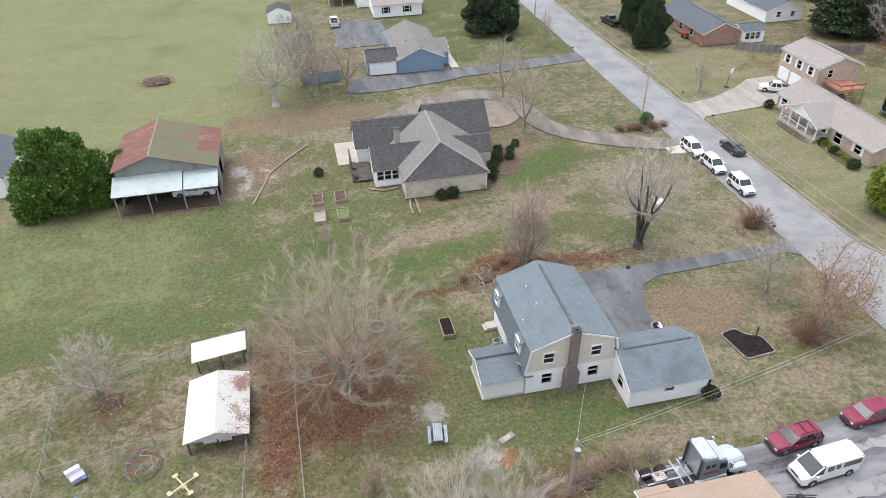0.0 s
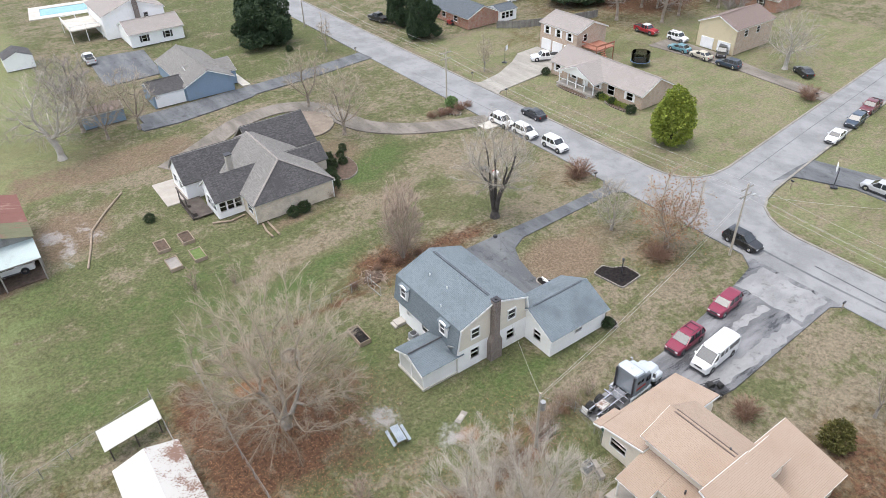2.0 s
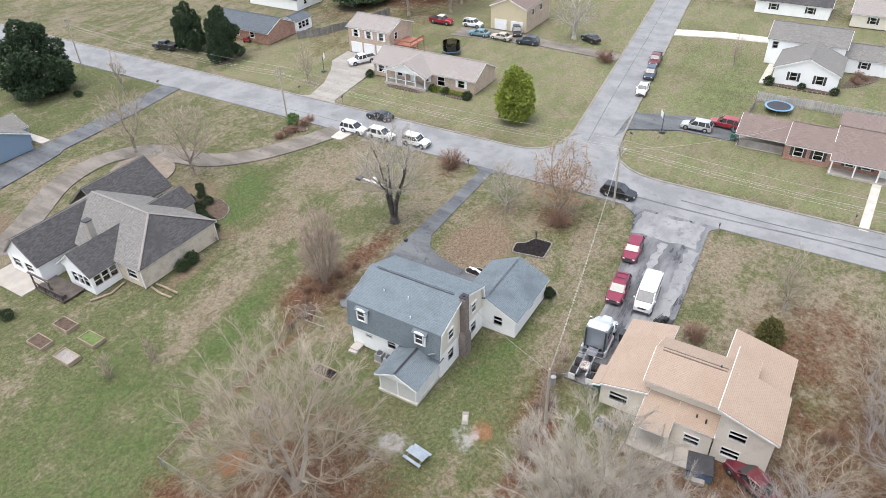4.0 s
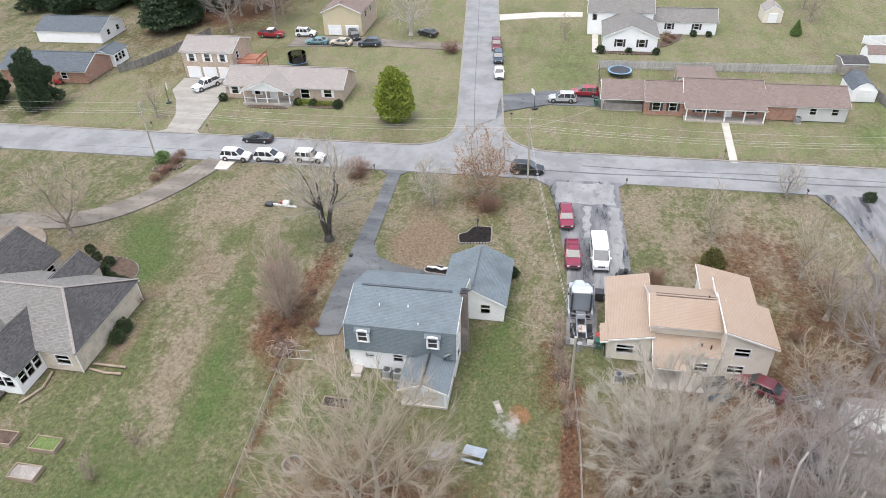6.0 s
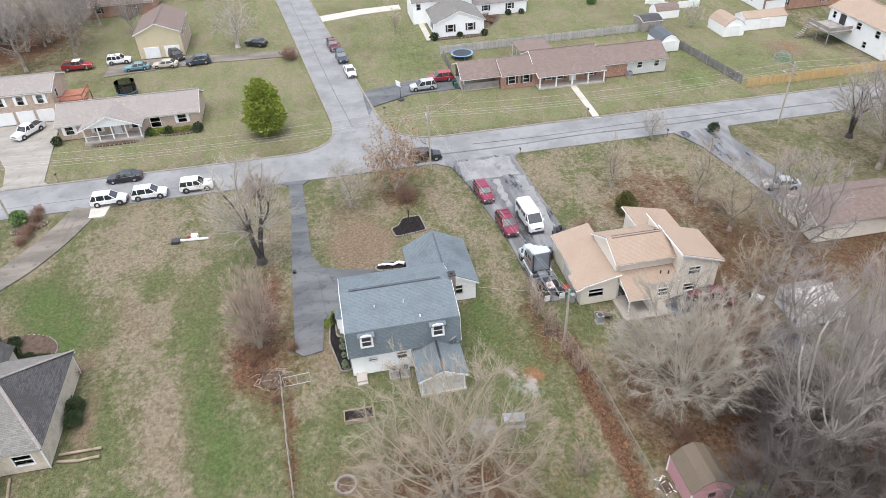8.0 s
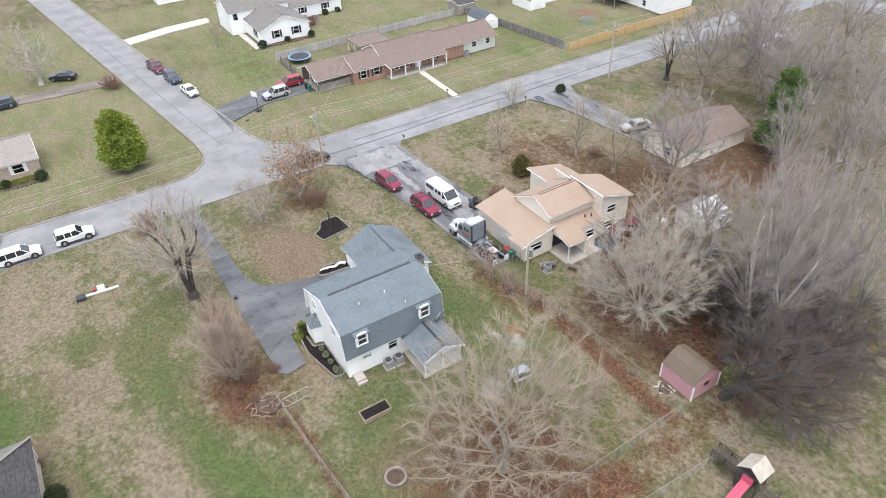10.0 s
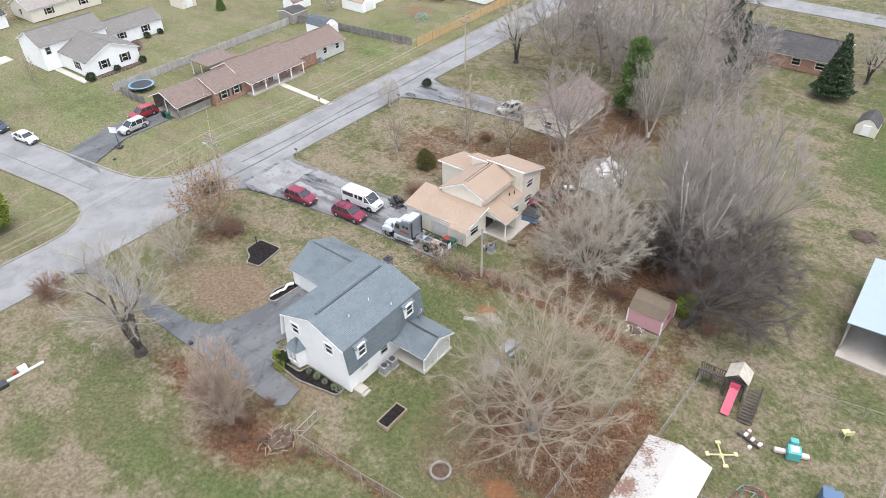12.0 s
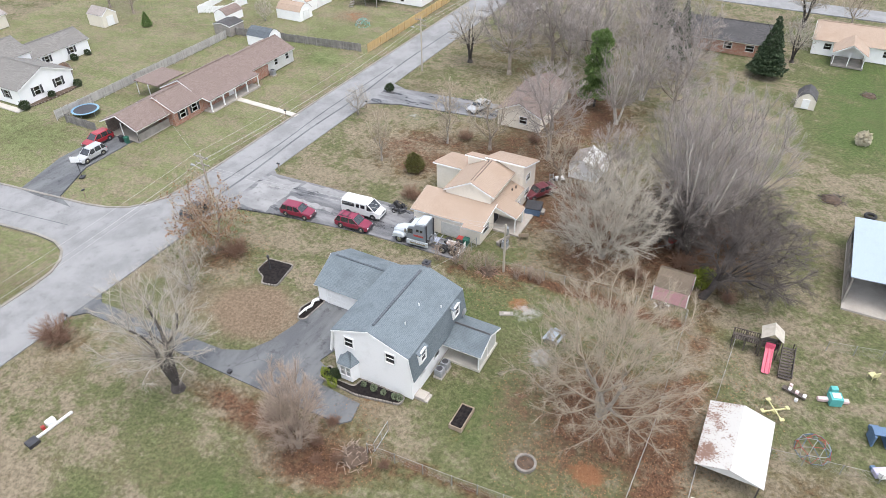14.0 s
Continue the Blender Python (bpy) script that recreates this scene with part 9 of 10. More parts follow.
air_unit(15.6, 48.0); air_unit(15.55, 46.9); air_unit(77.2, -2.9); air_unit(18.2, 26.0, 0.7)
# satellite dish on the porch roof
e = thing("satellite_dish", "white satellite dish on the porch roof", "satellite dish")
bm = bmn()
bmesh.ops.create_uvsphere(bm, u_segments=16, v_segments=8, radius=0.45, matrix=Matrix.LocRotScale((0, 0, 0.55), Euler((0.9, 0, 2.2)), (1, 1, 0.22)))
part("dish", bm, "galv", e, smooth=True)
bm = bmn(); rod(bm, (0, 0, -0.15), (0, 0, 0.5), 0.03, 0.03, 6); part("mast", bm, "galv", e)
e.matrix_basis = pose(16.0, 42.0, 2.72)


# ---- play yard ----
def playset():
    e = thing("playset", "timber playset with pink slide and canvas roof", "playground")
    pk = mat("pink_plastic", (0.62, 0.1, 0.17), (0.52, 0.08, 0.14), 1, 8, 0.45, bump=0.0)
    cv = mat("canvas", (0.5, 0.46, 0.39), (0.36, 0.33, 0.28), 1.5, 10, 0.9)
    for x in (-0.8, 0.8):
        for y in (-0.7, 0.7):
            post(e, x, y, -0.1, 2.6, 0.1, "dark_wood", "leg")
    for k in range(9):
        slab_part(e, "deck_board", -0.85, 0.85, -0.78 + 0.175 * k, -0.62 + 0.175 * k, 1.35, 1.4, "dark_wood")
    for s in (-1, 1):
        bm = bmn(); slab(bm, [(s * 1.05, -0.95, 2.5), (s * 1.05, 0.95, 2.5), (0, 0.95, 3.35), (0, -0.95, 3.35)], 0.04); part("canopy", bm, cv, e)
        slab_part(e, "rail", -0.8, 0.8, s * 0.7 - 0.03, s * 0.7 + 0.03, 2.1, 2.2, "dark_wood")
    # slide with two lanes
    bm = bmn()
    for x in (-0.35, 0.0, 0.35):
        slab(bm, [(x - 0.04, 0.8, 1.62), (x + 0.04, 0.8, 1.62), (x + 0.04, 3.1, 0.32), (x - 0.04, 3.1, 0.32)], 0.25)
    slab(bm, [(-0.35, 0.8, 1.42), (0.35, 0.8, 1.42), (0.35, 3.1, 0.12), (-0.35, 3.1, 0.12)], 0.05)
    part("slide", bm, pk, e)
    bm = bmn(); box(bm, -0.45, 0.45, 0.65, 0.9, 1.4, 2.0, 0.06); part("slide_hood", bm, pk, e)
    # ramp and bridge
    for k in range(11):
        u = k / 10
        bm = bmn(); box(bm, -2.3, -1.2, 0.0 + 2.9 * u, 0.25 + 2.9 * u, 1.32 - 1.25 * u, 1.38 - 1.25 * u); part("ramp_board", bm, "dark_wood", e)
    for x in (-2.35, -1.15):
        bm = bmn(); slab(bm, [(x - 0.04, 0.0, 1.75), (x + 0.04, 0.0, 1.75), (x + 0.04, 3.1, 0.45), (x - 0.04, 3.1, 0.45)], 0.4); part("ramp_side", bm, "dark_wood", e)
    for k in range(9):
        slab_part(e, "bridge_board", 0.95 + 0.28 * k, 1.2 + 0.28 * k, -0.5, 0.5, 1.2, 1.25, "dark_wood")
    for y in (-0.5, 0.5):
        slab_part(e, "rail", 0.9, 3.5, y - 0.03, y + 0.03, 1.75, 1.83, "dark_wood")
        for x in (1.0, 2.2, 3.4):
            post(e, x, y, -0.1, 1.8, 0.09, "dark_wood", "leg")
    for y in (-0.4, 0.4):
        post(e, -2.2, y, -0.1, 1.7, 0.09, "dark_wood", "leg")
    for k in range(12):
        for y in (-0.5, 0.5):
            slab_part(e, "baluster", 1.0 + 0.21 * k, 1.07 + 0.21 * k, y - 0.02, y + 0.02, 1.25, 1.75, "dark_wood")
    for k in range(8):
        slab_part(e, "wall_board", -0.84, -0.8, -0.7 + 0.175 * k, -0.54 + 0.175 * k, 1.4, 2.1, "dark_wood")
    e.matrix_basis = pose(-12.3, 30.3, 0, 0, 0, 4)


playset()


def toy(name, label, x, y, boxes, rz=0.0):
    e = thing(name, label, "toy", group="toys on the play lawn")
    for pn, m, x0, x1, y0, y1, z0, z1 in boxes:
        bm = bmn(); box(bm, x0, x1, y0, y1, z0, z1, min(0.05, (x1 - x0) / 4, (y1 - y0) / 4, (z1 - z0) / 4)); part(pn, bm, m, e)
    e.matrix_basis = pose(x, y, 0, 0, 0, rz)
    return e


tealp, bluep, lil, yel, pinkp = (mat(n, c, tuple(v * 0.8 for v in c), 1, 8, 0.5, bump=0) for n, c in (("teal_plastic", (0.1, 0.42, 0.4)), ("blue_plastic", (0.1, 0.17, 0.28)), ("lilac_plastic", (0.5, 0.47, 0.66)), ("yellow_plastic", (0.62, 0.58, 0.3)), ("blush_plastic", (0.75, 0.55, 0.55))))
toy("toy_climber", "teal and white plastic toy climber with slides", -18.7, 34.2, [("tower", tealp, -0.55, 0.55, -0.5, 0.5, -0.05, 0.9), ("turret", tealp, -0.3, 0.35, -1.0, -0.5, 0.0, 1.2), ("deck", "white_paint", -0.35, 0.35, -0.3, 0.3, 0.9, 1.0), ("slide", pinkp, 0.55, 1.5, -0.3, 0.1, 0.05, 0.4), ("step", pinkp, -1.3, -0.55, -0.3, 0.15, 0.05, 0.35)], 20)
toy("blue_climber", "dark blue plastic climbing frame", -22.3, 37.3, [("wall", bluep, -0.7, -0.5, -0.7, 0.7, 0, 1.3), ("wall", bluep, 0.5, 0.7, -0.7, 0.7, 0, 1.3), ("roof", bluep, -0.75, 0.75, -0.5, 0.5, 1.3, 1.45), ("slide", bluep, -0.4, 0.4, -1.5, -0.55, 0.1, 0.5)], 15)
toy("lilac_toy", "lilac and white plastic toy kitchen", -22.6, 40.9, [("base", lil, -0.6, 0.6, -0.4, 0.4, 0, 0.5), ("top", "white_paint", -0.7, 0.5, 0.3, 0.7, 0.3, 0.9), ("basin", bluep, 0.2, 0.6, -0.7, -0.3, 0.1, 0.4)], 30)
toy("pale_chair", "pale yellow plastic garden chair", -21.8, 29.2, [("seat", yel, -0.35, 0.35, -0.35, 0.35, 0.35, 0.45), ("back", yel, -0.35, 0.35, 0.3, 0.4, 0.45, 0.95), ("leg", yel, -0.33, -0.27, -0.33, -0.27, 0, 0.35), ("leg", yel, 0.27, 0.33, -0.33, -0.27, 0, 0.35), ("leg", yel, -0.33, -0.27, 0.27, 0.33, 0, 0.35), ("leg", yel, 0.27, 0.33, 0.27, 0.33, 0, 0.35)], 40)
toy("rocker", "yellow cross-shaped four-seat rocker", -13.9, 38.0, [("beam", yel, -1.2, 1.2, -0.06, 0.06, 0.3, 0.42), ("beam", yel, -0.06, 0.06, -1.2, -0.07, 0.3, 0.42), ("beam", yel, -0.06, 0.06, 0.07, 1.2, 0.3, 0.42), ("seat", yel, -1.35, -1.05, -0.22, 0.22, 0.42, 0.52), ("seat", yel, 1.05, 1.35, -0.22, 0.22, 0.42, 0.52), ("seat", yel, -0.22, 0.22, -1.35, -1.05, 0.42, 0.52), ("seat", yel, -0.22, 0.22, 1.05, 1.35, 0.42, 0.52), ("hub", yel, -0.2, 0.2, -0.2, 0.2, -0.05, 0.3)], 35)
toy("toy_table", "dark low bench with pale toy seats", -15.3, 34.8, [("bench", "dark_wood", -1.1, 1.1, -0.25, 0.25, 0.2, 0.3), ("leg", "dark_wood", -1.0, -0.9, -0.2, 0.2, 0, 0.2), ("leg", "dark_wood", 0.9, 1.0, -0.2, 0.2, 0, 0.2), ("seat", "white_paint", -1.05, -0.75, -0.2, 0.2, 0.3, 0.5), ("seat", pinkp, -0.35, -0.05, -0.2, 0.2, 0.3, 0.5), ("seat", "white_paint", 0.3, 0.6, -0.2, 0.2, 0.3, 0.5), ("block", pinkp, 0.4, 0.7, -0.9, -0.6, 0, 0.3), ("block", "white_paint", -0.6, -0.3, 0.6, 0.9, 0, 0.3)], -15)


def dome(x, y, r, mats, label):
    e = thing("climbing_dome", label, "climbing frame")
    bm0 = bmn()
    bmesh.ops.create_icosphere(bm0, subdivisions=2, radius=r)
    bm0.edges.ensure_lookup_table()
    k = 0
    for ed in bm0.edges:
        a, b = ed.verts[0].co.copy(), ed.verts[1].co.copy()
        if a.z < -0.05 * r or b.z < -0.05 * r: continue
        bm = bmn(); rod(bm, a, b, 0.025, 0.025, 5); part("bar", bm, mats[k % len(mats)], e); k += 1
    bm0.free()
    e.matrix_basis = pose(x, y, 0)


dome(-17.4, 40.9, 1.5, ("red_paint", bluep, "galv"), "red and blue geodesic climbing dome")
dome(76.8, -32.5, 1.6, ("galv", tealp), "pale metal climbing dome on the lawn")


def trampoline(x, y, r, label, net=False, matc="dark_paint", rimm=None):
    e = thing("trampoline", label, "trampoline")
    bm = bmn(); rod(bm, (0, 0, 0.78), (0, 0, 0.8), r * 0.86, r * 0.86, 28); part("mat", bm, matc, e)
    bm = bmn()
    n = 28
    for i in range(n):
        a, b = 2 * math.pi * i / n, 2 * math.pi * (i + 1) / n
        c4 = [[bm.verts.new((q * math.cos(g), q * math.sin(g), z)) for q, z in ((r, 0.83), (r * 0.84, 0.83), (r * 0.84, 0.78), (r, 0.78))] for g in (a, b)]
        for k in range(4):
            bm.faces.new((c4[0][k], c4[1][k], c4[1][(k + 1) % 4], c4[0][(k + 1) % 4]))
    bmesh.ops.remove_doubles(bm, verts=bm.verts[:], dist=0.001)
    part("pad", bm, rimm or bluep, e)
    for i in range(6):
        a = 2 * math.pi * i / 6
        bm = bmn(); rod(bm, (r * 0.95 * math.cos(a), r * 0.95 * math.sin(a), -0.05), (r * 0.95 * math.cos(a), r * 0.95 * math.sin(a), 2.6 if net else 0.8), 0.03, 0.03, 6); part("leg", bm, "galv" if not net else "dark_paint", e)
    if net:
        m = pane_mat("net", 0.55)
        bm = bmn()
        for i in range(n):
            a, b = 2 * math.pi * i / n, 2 * math.pi * (i + 1) / n
            slab(bm, [(r * 0.9 * math.cos(a), r * 0.9 * math.sin(a), 0.84), (r * 0.9 * math.cos(b), r * 0.9 * math.sin(b), 0.84), (r * 0.9 * math.cos(b), r * 0.9 * math.sin(b), 2.55), (r * 0.9 * math.cos(a), r * 0.9 * math.sin(a), 2.55)], 0.01)
        part("net", bm, m, e, "black safety net")
    e.matrix_basis = pose(x, y, 0)


trampoline(94.1, 85.8, 1.9, "round trampoline with a dark safety net", True)
trampoline(94.8, 23.8, 2.2, "round blue-edged trampoline beside the house", False, "dark_paint", mat("sky_pad", (0.2, 0.36, 0.5), (0.16, 0.3, 0.42), 2, 9, 0.5))
trampoline(10.8, 9.4, 2.1, "round dark trampoline under the bare trees", False, "dark_paint", "rubber")


# ---- yard clutter ----
def hoop(x, y, rz):
    e = thing("basketball_hoop", "basketball hoop on a dark stand", "basketball hoop")
    bm = bmn(); rod(bm, (0, 0, -0.1), (0, 0, 3.0), 0.06, 0.05, 8); part("pole", bm, "dark_paint", e)
    bm = bmn(); box(bm, 0.3, 0.36, -0.6, 0.6, 2.6, 3.5); part("backboard", bm, "white_paint", e)
    bm = bmn(); rod(bm, (0, 0, 2.9), (0.32, 0, 3.0), 0.04, 0.04, 6); part("arm", bm, "dark_paint", e)
    bm = bmn(); box(bm, -0.5, 0.4, -0.35, 0.35, -0.05, 0.15, 0.04); part("base", bm, "dark_paint", e)
    e.matrix_basis = pose(x, y, 0, 0, 0, rz)


hoop(74.6, 103.2, -60); hoop(78.4, 38.2, 120)


def bin_at(x, y, m, label, s=0.6, h=1.0):
    e = thing("wheelie_bin", label, "bin")
    bm = bmn(); loft(bm, [[(-s * 0.42, -s * 0.42, -0.02), (s * 0.42, -s * 0.42, -0.02), (s * 0.42, s * 0.42, -0.02), (-s * 0.42, s * 0.42, -0.02)], [(-s / 2, -s / 2, h), (s / 2, -s / 2, h), (s / 2, s / 2, h), (-s / 2, s / 2, h)]]); part("bin_body", bm, m, e)
    bm = bmn(); box(bm, -s * 0.54, s * 0.54, -s * 0.54, s * 0.54, h, h + 0.07, 0.02); part("lid", bm, m, e)
    e.matrix_basis = pose(x, y, 0.0)


dkg = mat("bin_green", (0.03, 0.14, 0.1), (0.025, 0.11, 0.08), 2, 9, 0.5, bump=0)
bin_at(80.6, 28.0, dkg, "green wheeled bin beside the carport"); bin_at(81.6, 28.1, "dark_paint", "dark wheeled bin beside the carport")
bin_at(22.6, 27.8, dkg, "green bin at the house corner", 0.7, 0.9); bin_at(23.4, 27.8, "red_paint", "red bin at the house corner", 0.7, 0.8)
bin_at(30.0, 27.75, "dark_paint", "black bin beside the truck", 0.9, 1.1); bin_at(33.2, 38.6, "dark_paint", "black bin at the garage corner", 0.7, 1.0)
bin_at(34.1, 57.2, "dark_paint", "dark tub at the drive's edge", 0.4, 0.3)


def box_thing(name, label, cat, x, y, parts, rz=0.0, z=0.0):
    e = thing(name, label, cat)
    for pn, m, x0, x1, y0, y1, z0, z1 in parts:
        bm = bmn(); box(bm, x0, x1, y0, y1, z0, z1, min(0.03, (x1 - x0) / 4, (y1 - y0) / 4, (z1 - z0) / 4)); part(pn, bm, m, e)
    e.matrix_basis = pose(x, y, z, 0, 0, rz)


box_thing("hot_tub", "dark covered hot tub behind the house", "hot tub", 18.0, 17.2, [("shell", bluep, -1.0, 1.0, -1.0, 1.0, -0.05, 0.9), ("cover", "dark_paint", -1.05, 1.05, -1.05, 1.05, 0.9, 1.02), ("step", "weathered_wood", -1.5, -1.02, -0.5, 0.5, -0.05, 0.35)], 10)
box_thing("garden_bench", "weathered wooden bench behind the split-level house", "bench", 18.8, 25.4, [("seat", "weathered_wood", -0.9, 0.9, -0.3, 0.3, 0.4, 0.47), ("back", "weathered_wood", -0.9, 0.9, 0.28, 0.35, 0.47, 1.0), ("leg", "weathered_wood", -0.85, -0.75, -0.25, 0.25, -0.05, 0.4), ("leg", "weathered_wood", 0.75, 0.85, -0.25, 0.25, -0.05, 0.4)], 70)
box_thing("garden_bench", "small wooden bench on the grass", "bench", 16.9, 23.4, [("seat", "wood", -0.6, 0.6, -0.25, 0.25, 0.4, 0.47), ("back", "wood", -0.6, 0.6, 0.23, 0.3, 0.47, 0.95), ("leg", "wood", -0.55, -0.45, -0.2, 0.2, -0.05, 0.4), ("leg", "wood", 0.45, 0.55, -0.2, 0.2, -0.05, 0.4)], 30)
box_thing("concrete_lid", "pale concrete lid set in worn grass", "septic lid", 13.3, 36.9, [("slab", "kerb_concrete", -0.75, 0.75, -0.3, 0.3, -0.15, 0.04), ("cover", "concrete", -0.4, 0.3, -0.2, 0.2, 0.04, 0.08)], 25)
box_thing("white_beam", "white wooden beam and scrap lying on the lawn", "scrap pile", 44.0, 69.6, [("beam", "white_paint", -0.12, 0.12, -1.9, 1.9, 0.0, 0.22), ("drum", "white_paint", 0.2, 0.8, -0.5, 0.3, -0.05, 0.5), ("can", "red_paint", 0.4, 0.7, 0.5, 0.8, -0.05, 0.35), ("scrap", "dark_paint", -0.6, 0.3, 1.6, 2.6, -0.05, 0.35)], -5)
box_thing("wheelbarrow", "pale upturned wheelbarrow by the shed", "wheelbarrow", 17.6, 8.4, [("tray", "white_paint", -0.6, 0.6, -0.4, 0.4, 0.2, 0.5), ("handle", "wood", -1.3, -0.6, -0.35, -0.3, 0.3, 0.36), ("handle", "wood", -1.3, -0.6, 0.3, 0.35, 0.3, 0.36), ("wheel", "rubber", 0.6, 0.9, -0.05, 0.05, -0.03, 0.3)], 40)
box_thing("riding_mower", "red riding mower beside the brick house", "mower", 81.0, 129.6, [("hood", "red_paint", 0.1, 1.0, -0.35, 0.35, 0.35, 0.9), ("deck", "red_paint", -0.6, 0.5, -0.55, 0.55, 0.15, 0.35), ("seat", "dark_paint", -0.5, -0.1, -0.25, 0.25, 0.6, 1.0), ("tyre", "rubber", -0.8, -0.3, -0.6, -0.35, -0.05, 0.5), ("tyre", "rubber", -0.8, -0.3, 0.35, 0.6, -0.05, 0.5), ("tyre", "rubber", 0.6, 0.95, -0.5, -0.3, -0.05, 0.35), ("tyre", "rubber", 0.6, 0.95, 0.3, 0.5, -0.05, 0.35)], 120)
box_thing("red_cart", "small red cart under the bare trees", "cart", 0.3, 16.0, [("tray", "red_paint", -0.7, 0.7, -0.4, 0.4, 0.35, 0.8), ("wheel", "rubber", -0.5, -0.1, -0.5, -0.42, -0.04, 0.4), ("wheel", "rubber", -0.5, -0.1, 0.42, 0.5, -0.04, 0.4), ("shaft", "dark_paint", 0.7, 1.6, -0.05, 0.05, 0.3, 0.36)], 70)


def ladder(x, y, rz):
    e = thing("ladder", "pale ladder lying on the grass", "ladder")
    for s in (-1, 1):
        bm = bmn(); box(bm, -1.6, 1.6, s * 0.25 - 0.03, s * 0.25 + 0.03, 0.0, 0.09); part("stile", bm, "galv", e)
    for k in range(9):
        bm = bmn(); box(bm, -1.42 + 0.35 * k, -1.37 + 0.35 * k, -0.22, 0.22, 0.03, 0.07); part("rung", bm, "galv", e)
    e.matrix_basis = pose(x, y, 0, 0, 0, rz)


ladder(18.6, 8.8, 110)


def heap(name, label, cat, x, y, r, h, material, n=60, seed=3, stick=0.9):
    """A heap of crossed sticks or scraps."""
    e = thing(name, label, cat)
    rr = random.Random(seed)
    v, f = [], []
    w = Wood(seed)
    for i in range(n):
        a, q = rr.uniform(0, 6.28), r * rr.random() ** 0.6
        p = Vector((q * math.cos(a), q * math.sin(a), rr.uniform(0.0, h * (1 - q / r * 0.8))))
        w.limb(p, Vector((rr.gauss(0, 1), rr.gauss(0, 1), rr.gauss(0, 0.25))), stick * rr.uniform(0.5, 1.3), rr.uniform(0.02, 0.06), 3, 4, 0.15, -0.05)
    ob = new("brushwood", stuff_mesh("brushwood", w.v, w.f, material)); ob.parent = e
    bm = bmn()
    bmesh.ops.create_icosphere(bm, subdivisions=3, radius=1.0, matrix=Matrix.LocRotScale((0, 0, 0), None, (r * 0.75, r * 0.7, h * 0.6)))
    for vv in bm.verts: vv.co *= 1 + 0.25 * noise.noise(vv.co * 1.7 + Vector((x, y, 0)))
    part("mound", bm, "soil", e, smooth=True)
    e.matrix_basis = pose(x, y, -0.1)


heap("burn_pile", "brown burn pile of brush in the field", "brush pile", -26.5, 131.5, 3.2, 1.4, "twig_red", 140, 3, 1.4)
heap("brush_pile", "brush pile at the foot of a sapling", "brush pile", -21.4, 49.3, 1.5, 0.5, "twig_red", 60, 4)
heap("brush_pile", "grey brush pile on the lawn", "brush pile", -16.4, -3.4, 1.8, 0.7, "twig_dark", 90, 5)
heap("brush_pile", "dark junk heap on the green lawn", "brush pile", -20.0, -41.3, 1.5, 0.7, "twig_dark", 60, 6)
heap("brush_pile", "fallen branches heaped along the fence", "brush pile", 17.8, 59.6, 1.6, 0.6, "twig_brown", 110, 7, 0.8)
heap("brush_pile", "fallen branches heaped along the fence", "brush pile", 18.0, 31.2, 1.4, 0.6, "twig_red", 80, 8, 1.1)


def log_edge(pts, label):
    e = thing("log_edging", label, "garden edging")
    for (xa, ya), (xb, yb) in zip(pts, pts[1:]):
        bm = bmn(); rod(bm, (xa, ya, 0.06), (xb, yb, 0.06), 0.14, 0.12, 8); part("log", bm, "wood", e)


log_edge([(-8.6, 82.0), (-7.4, 86.0), (-6.2, 90.4), (-3.6, 94.2), (-0.4, 98.2)], "line of old logs edging the bare track")
log_edge([(7.0, 82.4), (9.2, 81.4), (11.2, 81.8)], "short timber edging beside the sunroom")
log_edge([(12.0, 74.6), (11.9, 76.4), (12.2, 78.2)], "short timber edging at the house corner")
log_edge([(12.9, 74.6), (12.9, 76.4), (12.9, 78.2)], "second timber edging at the house corner")


def small_gate():
    e = thing("yard_gate", "open tubular metal gate at the fence", "gate")
    for a, b in (((0, 0, 0.1), (0, 0, 1.3)), ((2.4, 0.8, 0.1), (2.4, 0.8, 1.3)), ((0, 0, 0.1), (2.4, 0.8, 0.1)), ((0, 0, 1.3), (2.4, 0.8, 1.3)), ((1.2, 0.4, 0.1), (1.2, 0.4, 1.3))):
        bm = bmn(); rod(bm, a, b, 0.03, 0.03, 6); part("bar", bm, "galv", e)
    e.matrix_basis = pose(16.6, 56.0, 0, 0, 0, 75)


small_gate()
# loose leaves under the trees
rl = random.Random(77)
lv, lf = [], []
for cx, cy, rr, n in ((-0.5, 45.5, 11, 5200), (-6.2, 40, 9, 2200), (7, 23, 10, 2600), (3, 29.5, 9, 1500), (47.8, 42.6, 6, 1200), (16, 31.5, 6, 900), (24, 4, 14, 2000), (21, 60, 6, 900), (2, 52, 6, 900)):
    for i in range(n):
        a, q = rl.uniform(0, 6.283), rr * rl.random() ** 0.75
        p = Vector((cx + q * math.cos(a), cy + q * math.sin(a), rl.uniform(0.0, 0.06)))
        t = rl.uniform(0, 6.283)
        s = rl.uniform(0.03, 0.075)
        b = len(lv)
        for k in range(4):
            lv.append((p.x + s * math.cos(t + 1.571 * k) * (1 if k % 2 else 0.7), p.y + s * math.sin(t + 1.571 * k) * (1 if k % 2 else 0.7), p.z + rl.uniform(0, 0.04)))
        lf.append((b, b + 1, b + 2, b + 3))
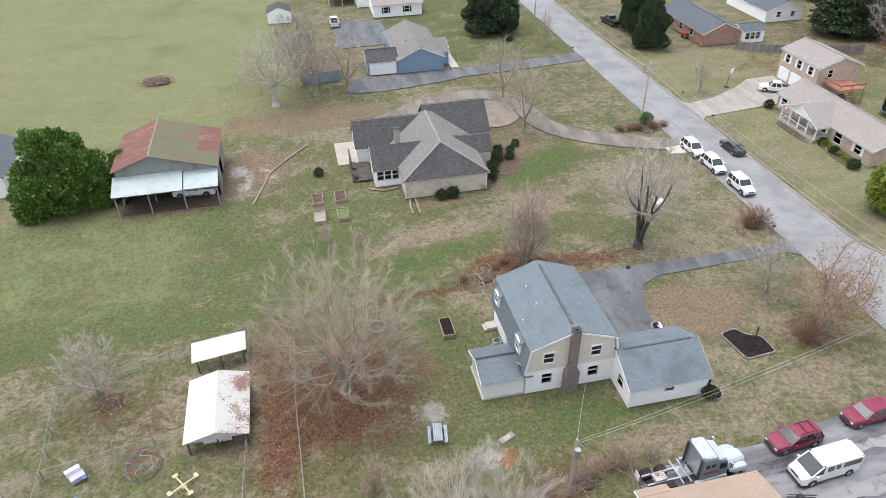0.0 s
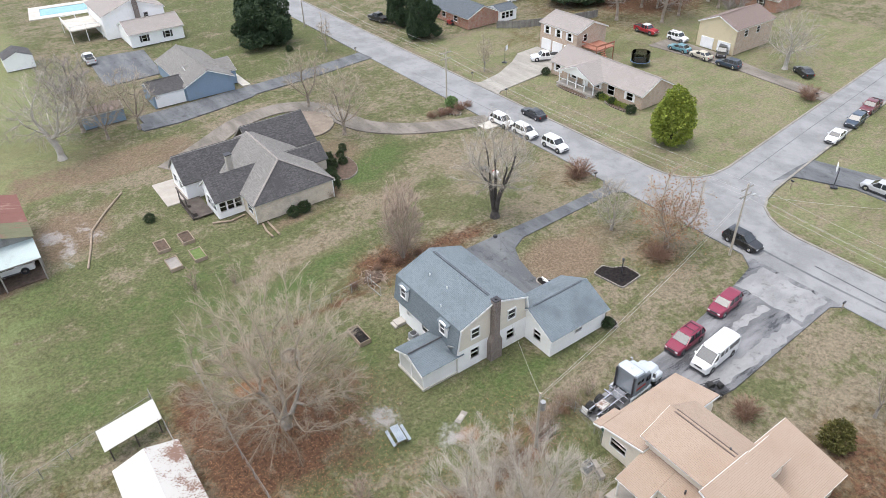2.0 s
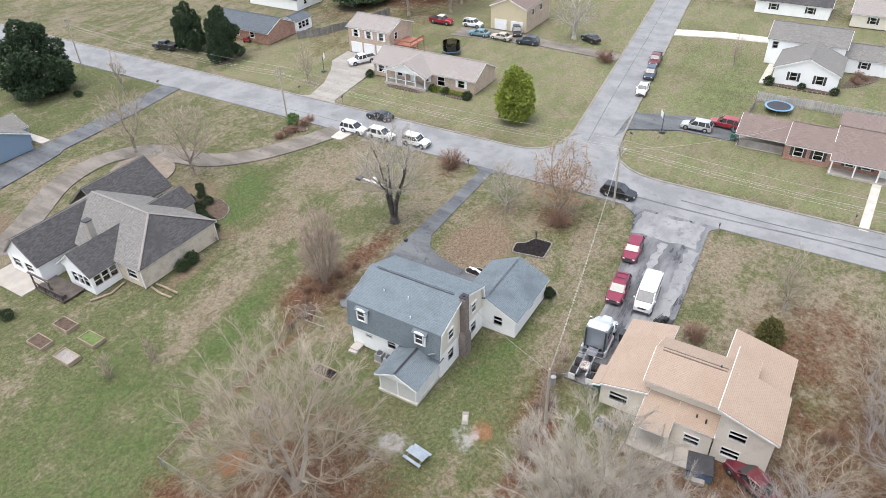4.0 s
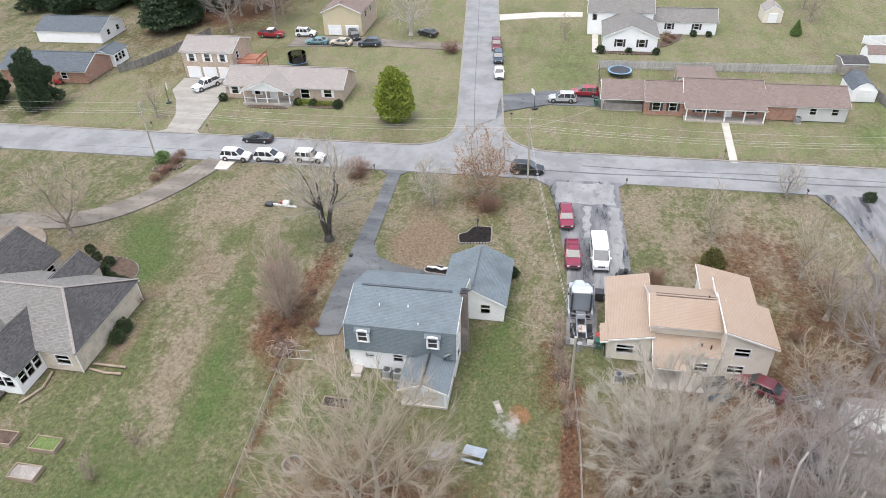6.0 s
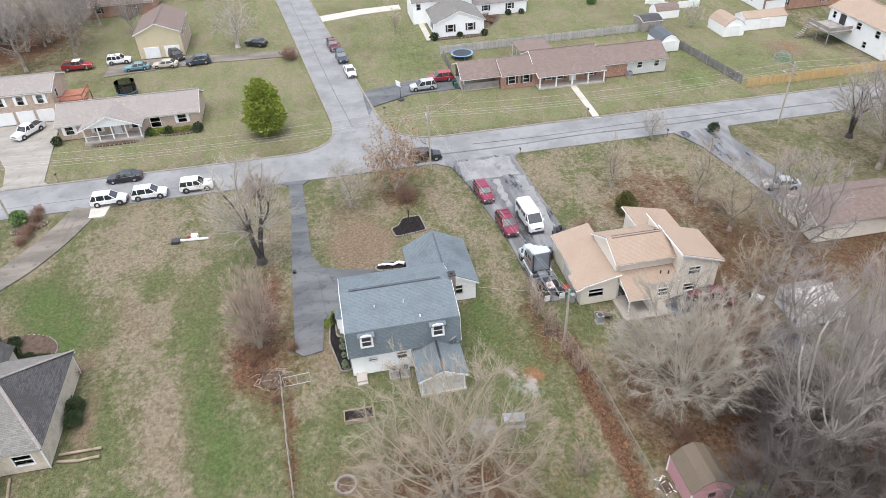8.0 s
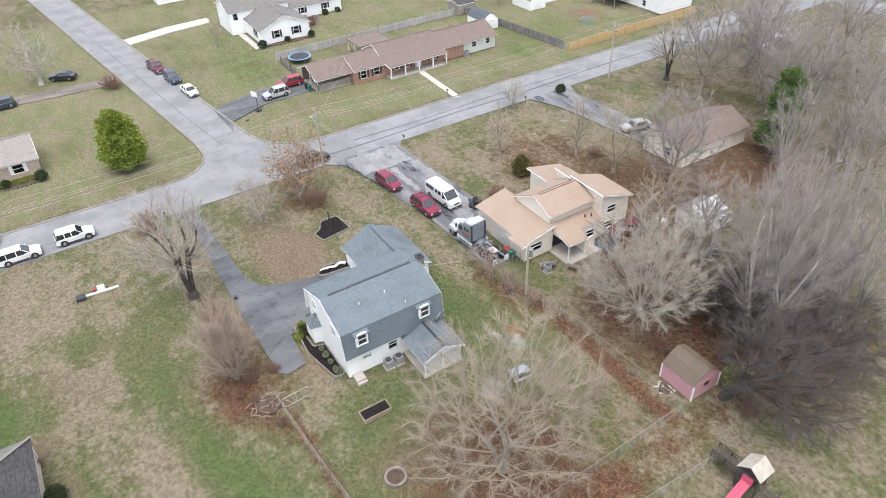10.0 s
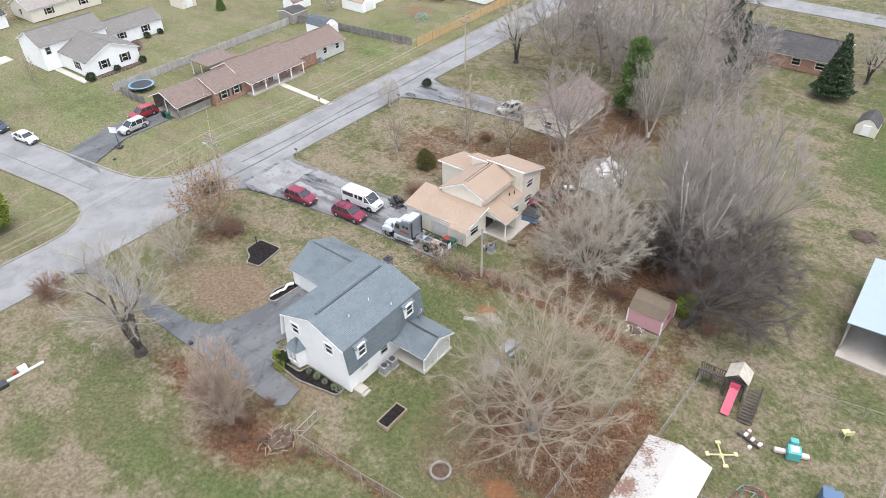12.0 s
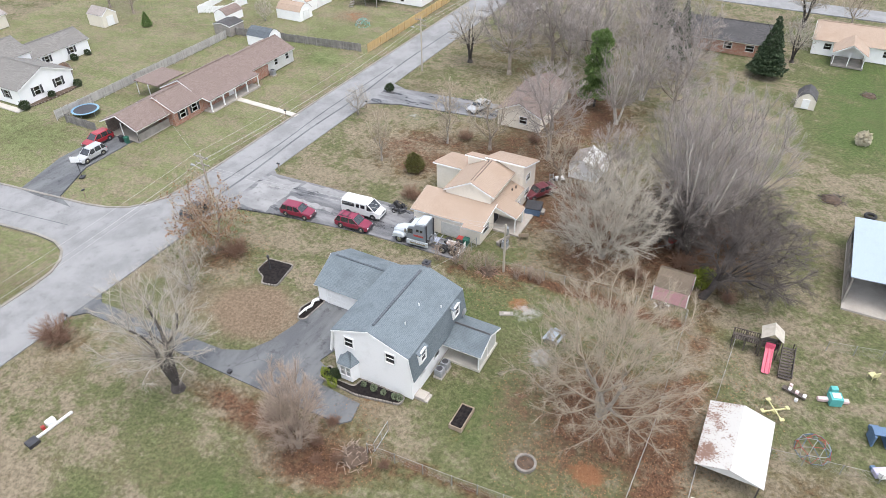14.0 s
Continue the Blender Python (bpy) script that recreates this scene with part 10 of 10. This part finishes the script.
tagged(new("fallen_leaves", stuff_mesh("fallen_leaves", lv, lf, "dead_leaf")), "brown fallen leaves scattered under bare trees", "leaves", kind="stuff")


# -- swimming pool behind the far white house --
e = thing("swimming_pool", "rectangular pool with a tan deck and pale water", "swimming pool")
wt = mat("pool_water", (0.12, 0.3, 0.32), (0.16, 0.36, 0.38), 0.8, 4, 0.08, bump=0.05)
for x0, x1, y0, y1 in ((-9, 9, -6, -3.4), (-9, 9, 3.4, 6), (-9, -6.5, -3.39, 3.39), (6.5, 9, -3.39, 3.39)):
    slab_part(e, "deck_slab", x0, x1, y0, y1, -0.1, 0.12, "pale_concrete")
slab_part(e, "water", -6.48, 6.48, -3.38, 3.38, -0.1, 0.05, wt)
e.matrix_basis = pose(14, 202, 0, 0, 0, -8)


heap("junk_heap", "small heap of pale scrap beside the pink shed", "scrap pile", -1.4, 28.0, 0.9, 0.5, "white_paint", 26, 9, 0.5)


def tyre_ring(x, y):
    e = thing("old_tyre", "old tractor tyre lying on the lawn", "tyre")
    bm = bmn()
    for i in range(20):
        a, b = 2 * math.pi * i / 20, 2 * math.pi * (i + 1) / 20
        rod(bm, (0.6 * math.cos(a), 0.6 * math.sin(a), 0.17), (0.6 * math.cos(b), 0.6 * math.sin(b), 0.17), 0.2, 0.2, 8)
    part("tread", bm, "rubber", e)
    e.matrix_basis = pose(x, y, 0)


tyre_ring(-21.0, -1.0)


def mailbox(x, y, rz, label="dark mailbox on a wooden post by the kerb"):
    e = thing("mailbox", label, "mailbox", group="mailboxes")
    bm = bmn(); box(bm, -0.05, 0.05, -0.05, 0.05, -0.1, 1.05); part("mail_post", bm, "wood", e)
    bm = bmn(); box(bm, -0.25, 0.25, -0.1, 0.1, 1.05, 1.27, 0.05); part("mail_case", bm, "dark_paint", e)
    e.matrix_basis = pose(x, y, 0, 0, 0, rz)


for x, y, r in ((64.4, 100.6, 0), (64.3, 90.6, 0), (54.4, 59.6, 0), (54.4, 24.0, 0), (73.6, 41.6, 90), (104.2, 55.8, 90), (54.3, 126.8, 0), (54.3, 1.0, 0), (64.3, 9.8, 0)):
    mailbox(x, y, r)
